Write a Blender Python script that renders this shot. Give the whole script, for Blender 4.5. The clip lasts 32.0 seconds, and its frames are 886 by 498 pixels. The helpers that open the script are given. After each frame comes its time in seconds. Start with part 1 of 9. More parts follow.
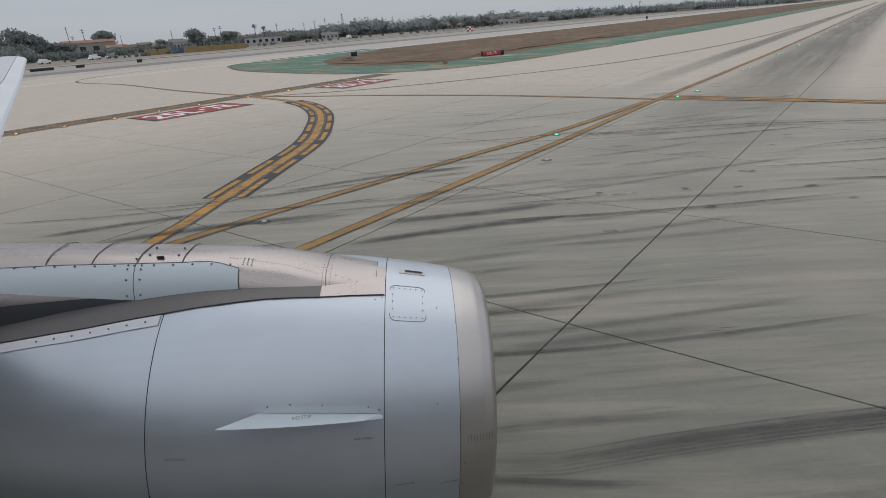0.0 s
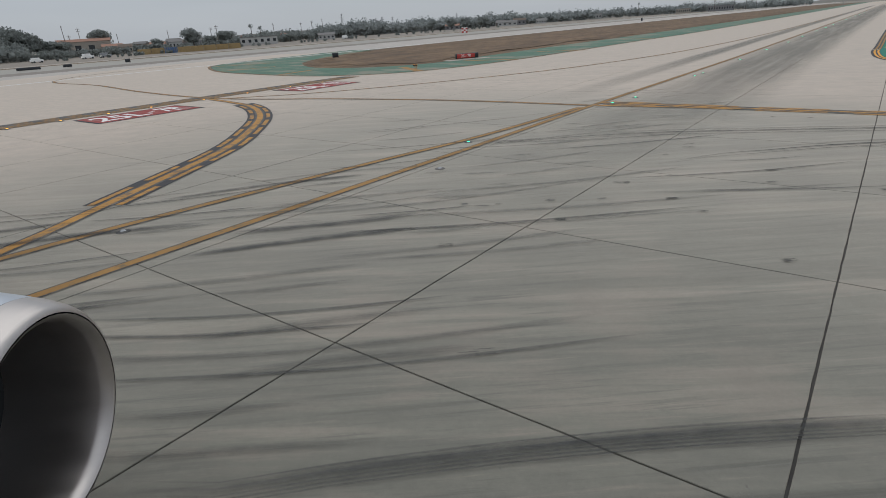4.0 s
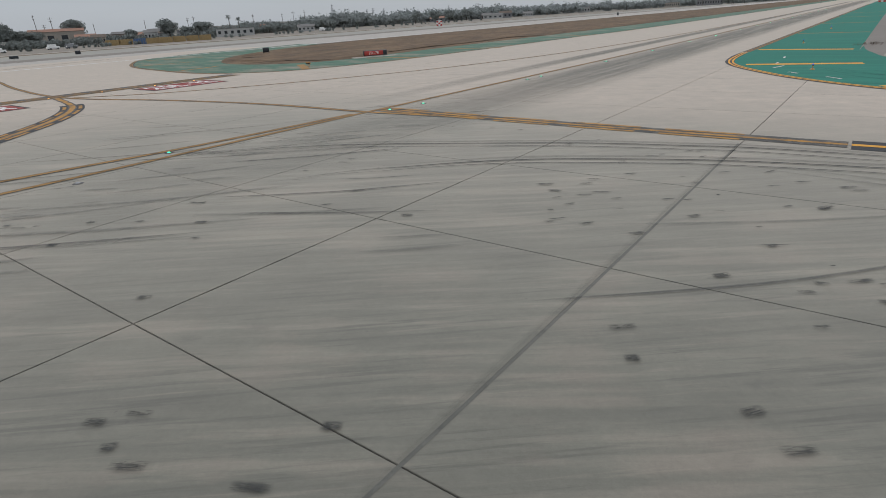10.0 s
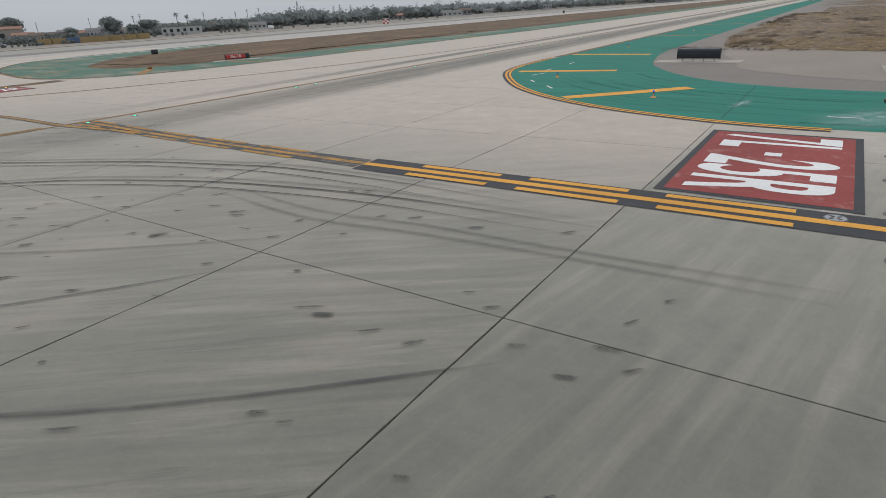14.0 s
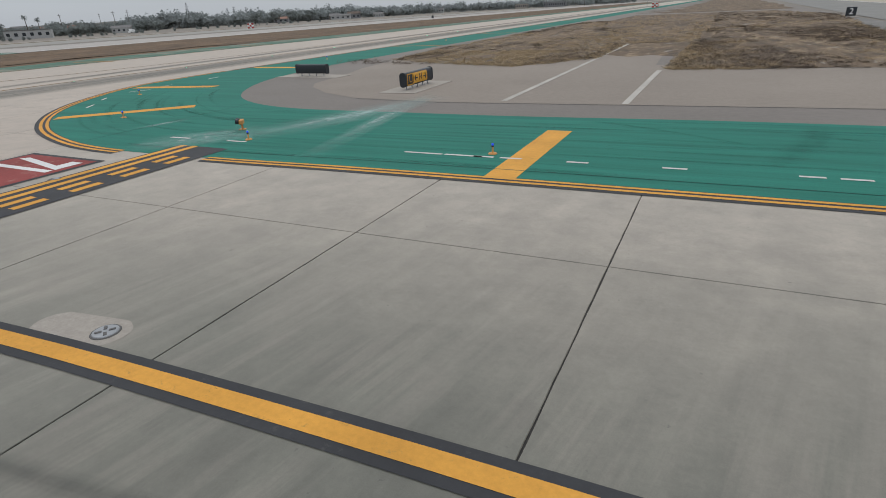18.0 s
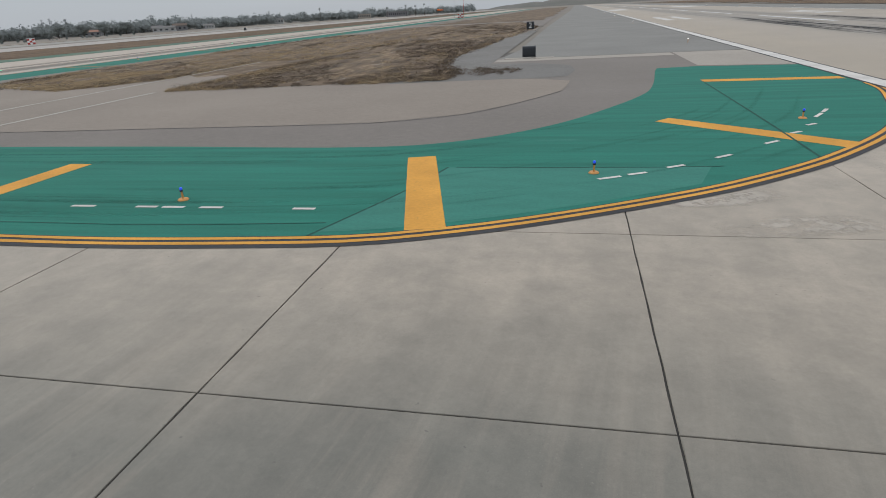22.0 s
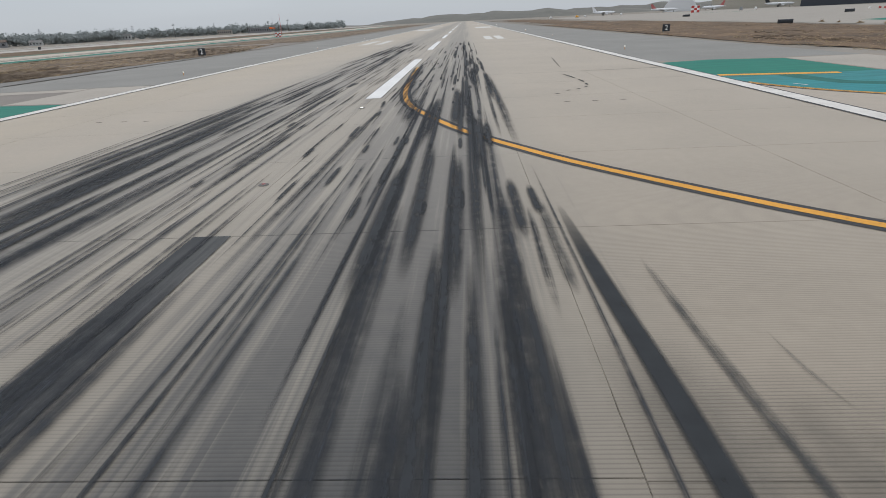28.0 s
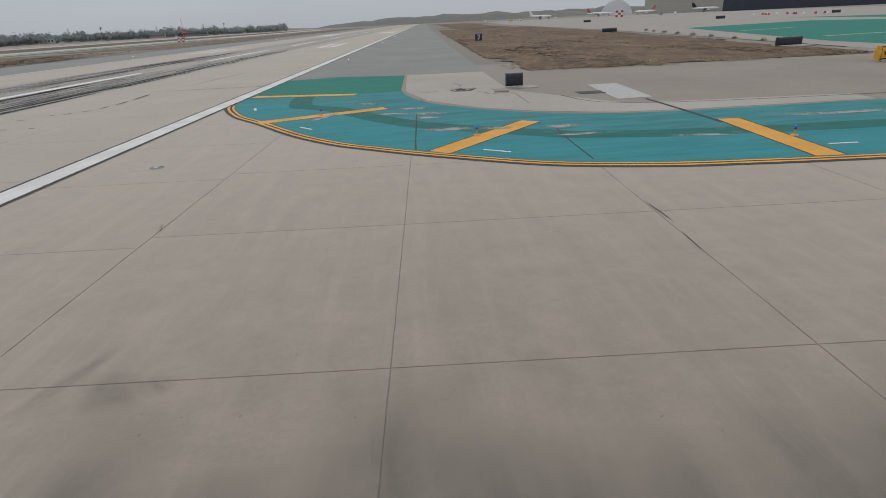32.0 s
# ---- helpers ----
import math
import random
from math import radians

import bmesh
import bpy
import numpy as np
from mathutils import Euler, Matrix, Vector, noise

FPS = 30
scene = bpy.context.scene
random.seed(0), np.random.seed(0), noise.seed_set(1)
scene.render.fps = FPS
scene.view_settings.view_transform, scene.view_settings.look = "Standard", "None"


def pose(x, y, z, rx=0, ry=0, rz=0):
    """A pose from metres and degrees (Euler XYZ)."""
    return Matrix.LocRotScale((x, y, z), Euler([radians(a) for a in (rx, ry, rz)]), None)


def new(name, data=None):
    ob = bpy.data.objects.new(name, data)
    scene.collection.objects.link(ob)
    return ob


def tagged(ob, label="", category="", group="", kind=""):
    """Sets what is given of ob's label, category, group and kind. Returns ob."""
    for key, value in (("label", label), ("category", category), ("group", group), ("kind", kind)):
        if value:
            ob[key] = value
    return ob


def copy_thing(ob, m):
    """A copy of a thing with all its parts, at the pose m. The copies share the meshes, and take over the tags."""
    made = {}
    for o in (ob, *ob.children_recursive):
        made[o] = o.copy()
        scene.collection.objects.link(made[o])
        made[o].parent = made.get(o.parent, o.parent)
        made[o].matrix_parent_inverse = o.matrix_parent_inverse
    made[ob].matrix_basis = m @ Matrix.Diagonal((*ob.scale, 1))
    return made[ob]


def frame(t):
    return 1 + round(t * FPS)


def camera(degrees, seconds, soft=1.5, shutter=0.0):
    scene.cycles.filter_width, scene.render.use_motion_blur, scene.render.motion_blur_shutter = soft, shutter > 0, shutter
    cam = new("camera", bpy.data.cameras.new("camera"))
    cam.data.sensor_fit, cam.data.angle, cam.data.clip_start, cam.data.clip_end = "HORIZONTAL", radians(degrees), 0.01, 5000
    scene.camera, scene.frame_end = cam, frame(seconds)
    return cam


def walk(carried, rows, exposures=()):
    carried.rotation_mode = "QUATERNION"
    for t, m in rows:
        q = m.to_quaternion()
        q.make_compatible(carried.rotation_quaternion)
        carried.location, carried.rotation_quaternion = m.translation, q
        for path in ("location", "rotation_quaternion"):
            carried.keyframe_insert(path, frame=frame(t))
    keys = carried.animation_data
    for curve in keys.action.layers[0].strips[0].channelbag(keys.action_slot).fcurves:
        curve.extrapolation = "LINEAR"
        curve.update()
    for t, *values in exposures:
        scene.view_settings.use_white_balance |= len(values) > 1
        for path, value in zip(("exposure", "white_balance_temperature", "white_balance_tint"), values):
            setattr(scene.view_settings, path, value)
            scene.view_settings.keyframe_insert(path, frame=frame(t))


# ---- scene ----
cam = camera(78.1, 32.0, soft=0.9)

# seconds, eye x y z, heading, tilt and lean in degrees
PATH = [
    (0, -84.32, -33.88, 4.360, 39.07, -22.27, -4.01),
    (0.5, -84.11, -33.71, 4.361, 39.09, -22.25, -3.99),
    (1, -83.87, -33.51, 4.360, 38.84, -22.21, -3.85),
    (1.5, -83.59, -33.25, 4.354, 38.91, -22.22, -3.86),
    (2, -83.27, -32.97, 4.357, 38.98, -22.24, -3.87),
    (2.5, -82.92, -32.67, 4.358, 38.97, -22.23, -3.87),
    (3, -82.53, -32.32, 4.348, 38.99, -22.27, -3.81),
    (3.5, -82.10, -31.95, 4.351, 39.01, -22.25, -3.77),
    (5.5, -79.93, -30.21, 4.361, 39.05, -22.21, -3.19),
    (6, -79.30, -29.66, 4.353, 38.96, -22.32, -3.12),
    (6.5, -78.62, -29.09, 4.356, 39.03, -22.36, -3.20),
    (7, -77.89, -28.48, 4.358, 39.06, -22.44, -3.24),
    (7.5, -77.13, -27.85, 4.364, 39.03, -22.54, -3.26),
    (8, -76.34, -27.20, 4.365, 38.99, -22.66, -3.31),
    (8.5, -75.49, -26.51, 4.358, 38.87, -22.74, -3.17),
    (9, -74.62, -25.72, 4.342, 38.74, -22.84, -3.11),
    (9.5, -73.69, -24.97, 4.358, 38.64, -22.90, -3.15),
    (10, -72.71, -24.11, 4.356, 38.55, -22.99, -3.23),
    (10.5, -71.69, -23.26, 4.345, 38.35, -23.05, -3.27),
    (11, -70.55, -22.40, 4.346, 38.14, -23.08, -3.28),
    (11.5, -69.28, -21.48, 4.367, 37.89, -23.13, -3.24),
    (12, -67.88, -20.45, 4.382, 37.58, -23.20, -3.13),
    (12.5, -66.33, -19.30, 4.384, 37.36, -23.30, -3.15),
    (13, -64.66, -18.09, 4.383, 36.96, -23.33, -3.18),
    (13.5, -62.84, -16.80, 4.379, 36.58, -23.38, -3.21),
    (15.5, -54.01, -12.35, 4.417, 33.16, -23.49, -3.06),
    (16, -51.47, -10.94, 4.394, 32.13, -23.47, -2.91),
    (16.5, -48.94, -9.46, 4.360, 31.09, -23.59, -2.95),
    (17, -46.18, -8.18, 4.350, 29.92, -23.58, -2.60),
    (17.5, -43.33, -7.02, 4.366, 28.55, -23.58, -2.60),
    (18, -40.50, -5.86, 4.384, 27.16, -23.65, -2.92),
    (18.5, -37.55, -4.80, 4.371, 25.72, -23.73, -3.22),
    (19, -34.47, -3.94, 4.372, 24.20, -23.81, -3.41),
    (19.5, -31.33, -3.19, 4.378, 22.46, -23.74, -3.45),
    (20, -28.10, -2.64, 4.373, 20.64, -23.64, -3.49),
    (20.5, -24.74, -2.16, 4.363, 18.96, -23.61, -3.74),
    (21, -21.41, -1.58, 4.344, 17.20, -23.62, -3.58),
    (21.5, -18.10, -1.17, 4.339, 15.35, -23.59, -3.36),
    (22, -14.78, -0.88, 4.360, 13.81, -23.52, -3.29),
    (22.5, -11.37, -0.58, 4.361, 12.20, -23.42, -3.07),
    (23, -7.95, -0.18, 4.344, 10.87, -23.45, -3.18),
    (23.5, -4.52, -0.04, 4.358, 9.54, -23.38, -3.20),
    (24, -0.94, 0.00, 4.363, 8.52, -23.33, -3.44),
    (24.5, 2.58, 0.00, 4.379, 7.64, -23.18, -3.62),
    (25, 6.23, -0.08, 4.389, 6.69, -23.05, -3.32),
    (25.5, 9.93, -0.07, 4.370, 5.97, -22.99, -3.07),
    (27.5, 25.34, 0.09, 4.396, 3.90, -22.71, -2.89),
    (28, 28.94, 0.12, 4.420, 3.24, -22.68, -2.90),
    (28.5, 32.66, 0.02, 4.435, 2.69, -22.68, -2.77),
    (29, 36.35, 0.14, 4.436, 2.12, -22.65, -2.64),
    (29.5, 40.04, 0.49, 4.400, 1.55, -22.64, -2.76),
    (30, 43.83, 0.91, 4.349, 1.14, -22.67, -2.89),
    (30.5, 47.43, 1.10, 4.347, 0.46, -22.77, -2.60),
    (31, 51.09, 0.95, 4.370, -0.05, -22.78, -2.40),
    (31.5, 54.86, 0.93, 4.378, -0.47, -22.66, -2.60),
    (32, 58.71, 0.73, 4.342, -0.75, -22.63, -2.79),
]


# seconds and stops: the picture brightens a little on the way
EXPOSURES = [(0, 0.0), (11, 0.02), (13.5, 0.1), (17, 0.08), (20, 0.08), (22, 0.08), (24, -0.04), (25.5, -0.04), (27.5, 0.27), (28.3, 0.22), (29, 0.06), (30, 0.0), (32, 0.0)]


def eye_pose(x, y, z, yaw, pitch, lean):
    return Matrix.Translation((x, y, z)) @ pose(0, 0, 0, 90 + pitch, 0, yaw) @ pose(0, 0, 0, 0, 0, lean)


walk(cam, [(row[0], eye_pose(*row[1:])) for row in PATH], EXPOSURES)

# ---- sky and sun: a bright, even overcast ----
world = bpy.data.worlds.new("overcast_sky")
scene.world = world
world.use_nodes = True
wn, wl = world.node_tree.nodes, world.node_tree.links
background = wn["Background"]
sky = wn.new("ShaderNodeTexSky")
sky.sky_type = "NISHITA"
sky.sun_disc = False
sky.sun_elevation, sky.sun_rotation = radians(52), radians(150)
sky_scale = wn.new("ShaderNodeMix")
sky_scale.data_type, sky_scale.blend_type = "RGBA", "MULTIPLY"
sky_scale.inputs["Factor"].default_value = 1.0
sky_scale.inputs["B"].default_value = (0.10, 0.10, 0.10, 1)
wl.new(sky.outputs[0], sky_scale.inputs["A"])
ray = wn.new("ShaderNodeTexCoord")
split = wn.new("ShaderNodeSeparateXYZ")
wl.new(ray.outputs["Generated"], split.inputs[0])
cloud = wn.new("ShaderNodeTexNoise")
cloud.inputs["Scale"].default_value = 2.2
cloud.inputs["Detail"].default_value = 4
stretch = wn.new("ShaderNodeMapping")
stretch.inputs["Scale"].default_value = (1, 1, 5)
wl.new(ray.outputs["Generated"], stretch.inputs[0])
wl.new(stretch.outputs[0], cloud.inputs[0])
height = wn.new("ShaderNodeMath")
height.operation = "MULTIPLY_ADD"
height.inputs[1].default_value = 0.26
wl.new(cloud.outputs["Fac"], height.inputs[0])
wl.new(split.outputs["Z"], height.inputs[2])
deck = wn.new("ShaderNodeValToRGB")
ramp = deck.color_ramp
ramp.elements[0].position, ramp.elements[0].color = 0.0, (0.385, 0.413, 0.452, 1)
ramp.elements[1].position, ramp.elements[1].color = 1.0, (0.84, 0.88, 0.94, 1)
mid = ramp.elements.new(0.16)
mid.color = (0.42, 0.452, 0.50, 1)
wl.new(height.outputs[0], deck.inputs[0])
veil = wn.new("ShaderNodeMix")
veil.data_type = "RGBA"
veil.inputs["Factor"].default_value = 0.9
wl.new(sky_scale.outputs["Result"], veil.inputs["A"])
wl.new(deck.outputs[0], veil.inputs["B"])
wl.new(veil.outputs["Result"], background.inputs["Color"])
background.inputs["Strength"].default_value = 1.0

sun_data = bpy.data.lights.new("sun", "SUN")
sun_data.energy, sun_data.angle, sun_data.color = 0.6, radians(60), (1.0, 0.97, 0.93)
sun = new("sun", sun_data)
sun.rotation_euler = (radians(38), 0, radians(-150))
scene.view_settings.exposure = 0.0


# ---- materials ----
def shader(name, rough=0.8, metal=0.0, base=(0.5, 0.5, 0.5)):
    m = bpy.data.materials.new(name)
    m.use_nodes = True
    b = m.node_tree.nodes["Principled BSDF"]
    b.inputs["Roughness"].default_value = rough
    b.inputs["Metallic"].default_value = metal
    b.inputs["Base Color"].default_value = (*base, 1)
    m.diffuse_color = (*base, 1)
    return m, m.node_tree.nodes, m.node_tree.links, b


def place(n, l, scale=(1, 1, 1), turn=0.0, local=False):
    """World (or object) coordinates, turned about z, then scaled."""
    if local:
        src = n.new("ShaderNodeTexCoord").outputs["Object"]
    else:
        src = n.new("ShaderNodeNewGeometry").outputs["Position"]
    r = n.new("ShaderNodeVectorRotate")
    r.rotation_type = "Z_AXIS"
    r.inputs["Angle"].default_value = radians(turn)
    l.new(src, r.inputs["Vector"])
    m = n.new("ShaderNodeMapping")
    m.inputs["Scale"].default_value = scale
    l.new(r.outputs[0], m.inputs[0])
    return m.outputs[0]


def cloudy(n, l, vec, scale, detail=4.0, rough=0.55):
    t = n.new("ShaderNodeTexNoise")
    t.inputs["Scale"].default_value = scale
    t.inputs["Detail"].default_value = detail
    t.inputs["Roughness"].default_value = rough
    l.new(vec, t.inputs["Vector"])
    return t.outputs["Fac"]


def span(n, l, value, a, b, lo=0.0, hi=1.0):
    m = n.new("ShaderNodeMapRange")
    m.inputs["From Min"].default_value = a
    m.inputs["From Max"].default_value = b
    m.inputs["To Min"].default_value = lo
    m.inputs["To Max"].default_value = hi
    l.new(value, m.inputs["Value"])
    return m.outputs["Result"]


def calc(n, l, op, a, b):
    m = n.new("ShaderNodeMath")
    m.operation = op
    for i, v in enumerate((a, b)):
        if isinstance(v, (int, float)):
            m.inputs[i].default_value = v
        else:
            l.new(v, m.inputs[i])
    return m.outputs[0]


def blend(n, l, fac, a, b, kind="MIX"):
    m = n.new("ShaderNodeMix")
    m.data_type, m.blend_type = "RGBA", kind
    if isinstance(fac, (int, float)):
        m.inputs["Factor"].default_value = fac
    else:
        l.new(fac, m.inputs["Factor"])
    for key, v in (("A", a), ("B", b)):
        if isinstance(v, tuple):
            m.inputs[key].default_value = (*v, 1)
        else:
            l.new(v, m.inputs[key])
    return m.outputs["Result"]


def relief(n, l, b, value, strength, distance=0.01):
    u = n.new("ShaderNodeBump")
    u.inputs["Strength"].default_value = strength
    u.inputs["Distance"].default_value = distance
    l.new(value, u.inputs["Height"])
    l.new(u.outputs[0], b.inputs["Normal"])


def paving(name, dark, light, stain=None, stain_turn=0.0, stain_long=0.06, stain_wide=1.2, stain_from=0.5, stain_to=0.75,
           random_tint=0.0, grit=70.0, rough=0.9, bump=0.25, big=0.12, fade=None, aggregate=0.0):
    m, n, l, b = shader(name, rough, 0, light)
    b.inputs["Sheen Tint"].default_value = (1.0, 0.88, 0.74, 1)
    b.inputs["Sheen Weight"].default_value = 0.18
    p = place(n, l)
    broad = cloudy(n, l, p, big, 5)
    fine = cloudy(n, l, p, 3.0, 6, 0.65)
    grain = cloudy(n, l, p, grit, 3, 0.7)
    f = calc(n, l, "ADD", calc(n, l, "MULTIPLY", broad, 0.55), calc(n, l, "MULTIPLY", fine, 0.45))
    f = span(n, l, f, 0.34, 0.66)
    col = blend(n, l, f, dark, light)
    col = blend(n, l, 0.5, col, blend(n, l, grain, (0.72, 0.72, 0.72), (1.28, 1.28, 1.28)), "MULTIPLY")
    col = blend(n, l, 0.6, col, blend(n, l, span(n, l, cloudy(n, l, p, 12, 6, 0.75), 0.3, 0.7), (0.8, 0.8, 0.8), (1.2, 1.2, 1.2)), "MULTIPLY")
    if aggregate:
        v = n.new("ShaderNodeTexVoronoi")
        v.inputs["Scale"].default_value = 22
        l.new(p, v.inputs["Vector"])
        spots = span(n, l, v.outputs["Distance"], 0.10, 0.22, 1, 0)
        where = span(n, l, cloudy(n, l, p, 0.35, 3), 0.54, 0.66)
        col = blend(n, l, calc(n, l, "MULTIPLY", calc(n, l, "MULTIPLY", spots, where), aggregate), col, (0.10, 0.09, 0.08))
    if stain:
        s = cloudy(n, l, place(n, l, (stain_long, stain_wide, 1), stain_turn), 1.0, 6, 0.6)
        s = span(n, l, s, stain_from, stain_to)
        if fade:
            x = n.new("ShaderNodeSeparateXYZ")
            l.new(n.new("ShaderNodeNewGeometry").outputs["Position"], x.inputs[0])
            s = calc(n, l, "MULTIPLY", s, span(n, l, calc(n, l, "ADD", x.outputs["X"], calc(n, l, "MULTIPLY", broad, 25.0)), fade[0], fade[1], 1, 0.12))
        col = blend(n, l, s, col, stain)
    if random_tint:
        info = n.new("ShaderNodeObjectInfo")
        t = span(n, l, info.outputs["Random"], 0, 1, 1 - random_tint, 1 + random_tint)
        g = n.new("ShaderNodeCombineColor")
        for k in range(3):
            l.new(t, g.inputs[k])
        col = blend(n, l, 1.0, col, g.outputs[0], "MULTIPLY")
    l.new(col, b.inputs["Base Color"])
    relief(n, l, b, grain, bump, 0.004)
    return m


def painted(name, colour, worn, wear=0.62, scale=1.4, rough=0.8, turn=0.0, long=1.0, tint=0.12):
    """Traffic paint that has rubbed thin in places."""
    m, n, l, b = shader(name, rough, 0, colour)
    b.inputs["Specular IOR Level"].default_value = 0.25
    p = place(n, l)
    broad = cloudy(n, l, p, 0.5, 5)
    grit = cloudy(n, l, p, 11, 6, 0.72)
    if long != 1.0:
        broad = cloudy(n, l, place(n, l, (long, 1.6, 1), turn), 1.0, 7, 0.65)
    w = cloudy(n, l, place(n, l, (long, 1, 1), turn), scale, 8, 0.7)
    pale = tuple(c * (1 + tint) for c in colour)
    deep = tuple(c * (1 - tint) for c in colour)
    col = blend(n, l, span(n, l, broad, 0.35, 0.65), deep, pale)
    col = blend(n, l, span(n, l, w, wear, wear + 0.12), col, worn)
    col = blend(n, l, calc(n, l, "MULTIPLY", span(n, l, grit, 0.67, 0.72), 0.7), col, tuple(c * 0.35 for c in worn))
    col = blend(n, l, 0.5, col, blend(n, l, span(n, l, grit, 0.3, 0.7), (0.82, 0.82, 0.82), (1.18, 1.18, 1.18)), "MULTIPLY")
    l.new(col, b.inputs["Base Color"])
    relief(n, l, b, cloudy(n, l, p, 60, 3), 0.15, 0.003)
    return m


def plain(name, colour, rough=0.5, metal=0.0, vary=0.1, scale=3.0, bump=0.0, local=True):
    m, n, l, b = shader(name, rough, metal, colour)
    f = cloudy(n, l, place(n, l, local=local), scale, 5)
    lo, hi = tuple(c * (1 - vary) for c in colour), tuple(min(1, c * (1 + vary)) for c in colour)
    l.new(blend(n, l, span(n, l, f, 0.3, 0.7), lo, hi), b.inputs["Base Color"])
    if bump:
        relief(n, l, b, cloudy(n, l, place(n, l, local=local), scale * 8, 3), bump, 0.01)
    return m


def lamp_glow(name, colour, power):
    m, n, l, b = shader(name, 0.3, 0, colour)
    b.inputs["Emission Color"].default_value = (*colour, 1)
    b.inputs["Emission Strength"].default_value = power
    return m


def concrete(name, clean, clean_dark, dirty_shaded, dirty_shaded_dark, streak, turn, zone=None, spots=0.0, aggregate=0.0, smear=0.5, tint=0.035, graze=0.55, gloss=0.4, rough=0.66, hairs=0.0, washed=0.07, mottle=0.5):
    """Old airfield concrete: broad blotches, drag streaks along the traffic, rubber dabs and exposed stone; the zone
    darkens with dirt and painted shade.
    """
    m, n, l, b = shader(name, rough, 0, clean)
    b.inputs["Specular IOR Level"].default_value = gloss
    b.inputs["Sheen Tint"].default_value = (1.0, 0.88, 0.74, 1)
    b.inputs["Sheen Weight"].default_value = graze
    b.inputs["Sheen Roughness"].default_value = 0.5
    p = place(n, l)
    broad = cloudy(n, l, p, 0.09, 5)
    blotch = cloudy(n, l, p, 0.55, 6, 0.62)
    fine = cloudy(n, l, p, 4.0, 6, 0.68)
    grain = cloudy(n, l, p, 55, 4, 0.75)
    f = calc(n, l, "ADD", calc(n, l, "MULTIPLY", blotch, 0.6), calc(n, l, "MULTIPLY", fine, 0.4))
    f = span(n, l, f, 0.36, 0.64)
    col = blend(n, l, f, clean_dark, clean)
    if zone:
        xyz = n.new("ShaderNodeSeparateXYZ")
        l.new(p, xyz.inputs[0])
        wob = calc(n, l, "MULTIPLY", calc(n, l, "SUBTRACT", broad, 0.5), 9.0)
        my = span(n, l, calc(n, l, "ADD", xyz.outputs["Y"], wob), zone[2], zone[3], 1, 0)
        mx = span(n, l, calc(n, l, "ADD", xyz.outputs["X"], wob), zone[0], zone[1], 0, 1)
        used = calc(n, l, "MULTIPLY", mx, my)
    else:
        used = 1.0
    soiled_shaded = blend(n, l, f, dirty_shaded_dark, dirty_shaded)
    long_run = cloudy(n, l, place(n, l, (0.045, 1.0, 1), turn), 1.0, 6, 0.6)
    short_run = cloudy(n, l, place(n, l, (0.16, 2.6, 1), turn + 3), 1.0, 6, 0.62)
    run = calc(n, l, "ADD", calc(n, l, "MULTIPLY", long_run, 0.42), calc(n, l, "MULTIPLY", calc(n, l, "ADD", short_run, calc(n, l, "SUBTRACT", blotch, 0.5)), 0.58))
    soiled_shaded = blend(n, l, calc(n, l, "MULTIPLY", span(n, l, run, 0.44, 0.70), smear), soiled_shaded, streak)
    soiled_shaded = blend(n, l, calc(n, l, "MULTIPLY", span(n, l, run, 0.50, 0.36), 0.35), soiled_shaded, clean)
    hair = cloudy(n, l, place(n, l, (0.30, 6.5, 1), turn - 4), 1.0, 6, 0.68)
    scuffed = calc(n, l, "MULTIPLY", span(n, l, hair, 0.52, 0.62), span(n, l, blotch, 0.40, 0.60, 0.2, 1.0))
    soiled_shaded = blend(n, l, calc(n, l, "MULTIPLY", scuffed, hairs), soiled_shaded, streak)
    soiled_shaded = blend(n, l, calc(n, l, "MULTIPLY", span(n, l, hair, 0.42, 0.30), hairs * 0.35), soiled_shaded, clean)
    col = blend(n, l, used, col, soiled_shaded)
    wash = cloudy(n, l, place(n, l, (0.22, 1.1, 1), turn + 2), 1.0, 5, 0.55)
    col = blend(n, l, 1.0, col, blend(n, l, span(n, l, wash, 0.34, 0.66), (1 - washed, 1 - washed, 1 - washed), (1 + washed, 1 + washed * 0.9, 1 + washed * 0.8)), "MULTIPLY")
    cloud = cloudy(n, l, p, 1.1, 7, 0.7)
    col = blend(n, l, mottle, col, blend(n, l, span(n, l, cloud, 0.36, 0.64), (0.84, 0.85, 0.85), (1.13, 1.12, 1.11)), "MULTIPLY")
    if spots:
        v = n.new("ShaderNodeTexVoronoi")
        v.inputs["Scale"].default_value = 1.0
        l.new(place(n, l, (0.55, 1.25, 1), turn), v.inputs["Vector"])
        dab = span(n, l, calc(n, l, "ADD", v.outputs["Distance"], calc(n, l, "MULTIPLY", fine, 0.22)), 0.17, 0.27, 1, 0)
        dab = calc(n, l, "MULTIPLY", dab, span(n, l, cloudy(n, l, p, 0.16, 3), 0.46, 0.60))
        col = blend(n, l, calc(n, l, "MULTIPLY", calc(n, l, "MULTIPLY", dab, used), spots), col, (0.06, 0.06, 0.058))
    if aggregate:
        v = n.new("ShaderNodeTexVoronoi")
        v.inputs["Scale"].default_value = 21
        l.new(p, v.inputs["Vector"])
        stone = span(n, l, v.outputs["Distance"], 0.12, 0.26, 1, 0)
        where = span(n, l, cloudy(n, l, p, 0.3, 5), 0.50, 0.60)
        tone = blend(n, l, v.outputs["Color"], (0.07, 0.062, 0.055), (0.36, 0.33, 0.29))
        col = blend(n, l, calc(n, l, "MULTIPLY", calc(n, l, "MULTIPLY", stone, where), aggregate), col, tone)
    col = blend(n, l, 0.5, col, blend(n, l, grain, (0.62, 0.62, 0.62), (1.38, 1.38, 1.38)), "MULTIPLY")
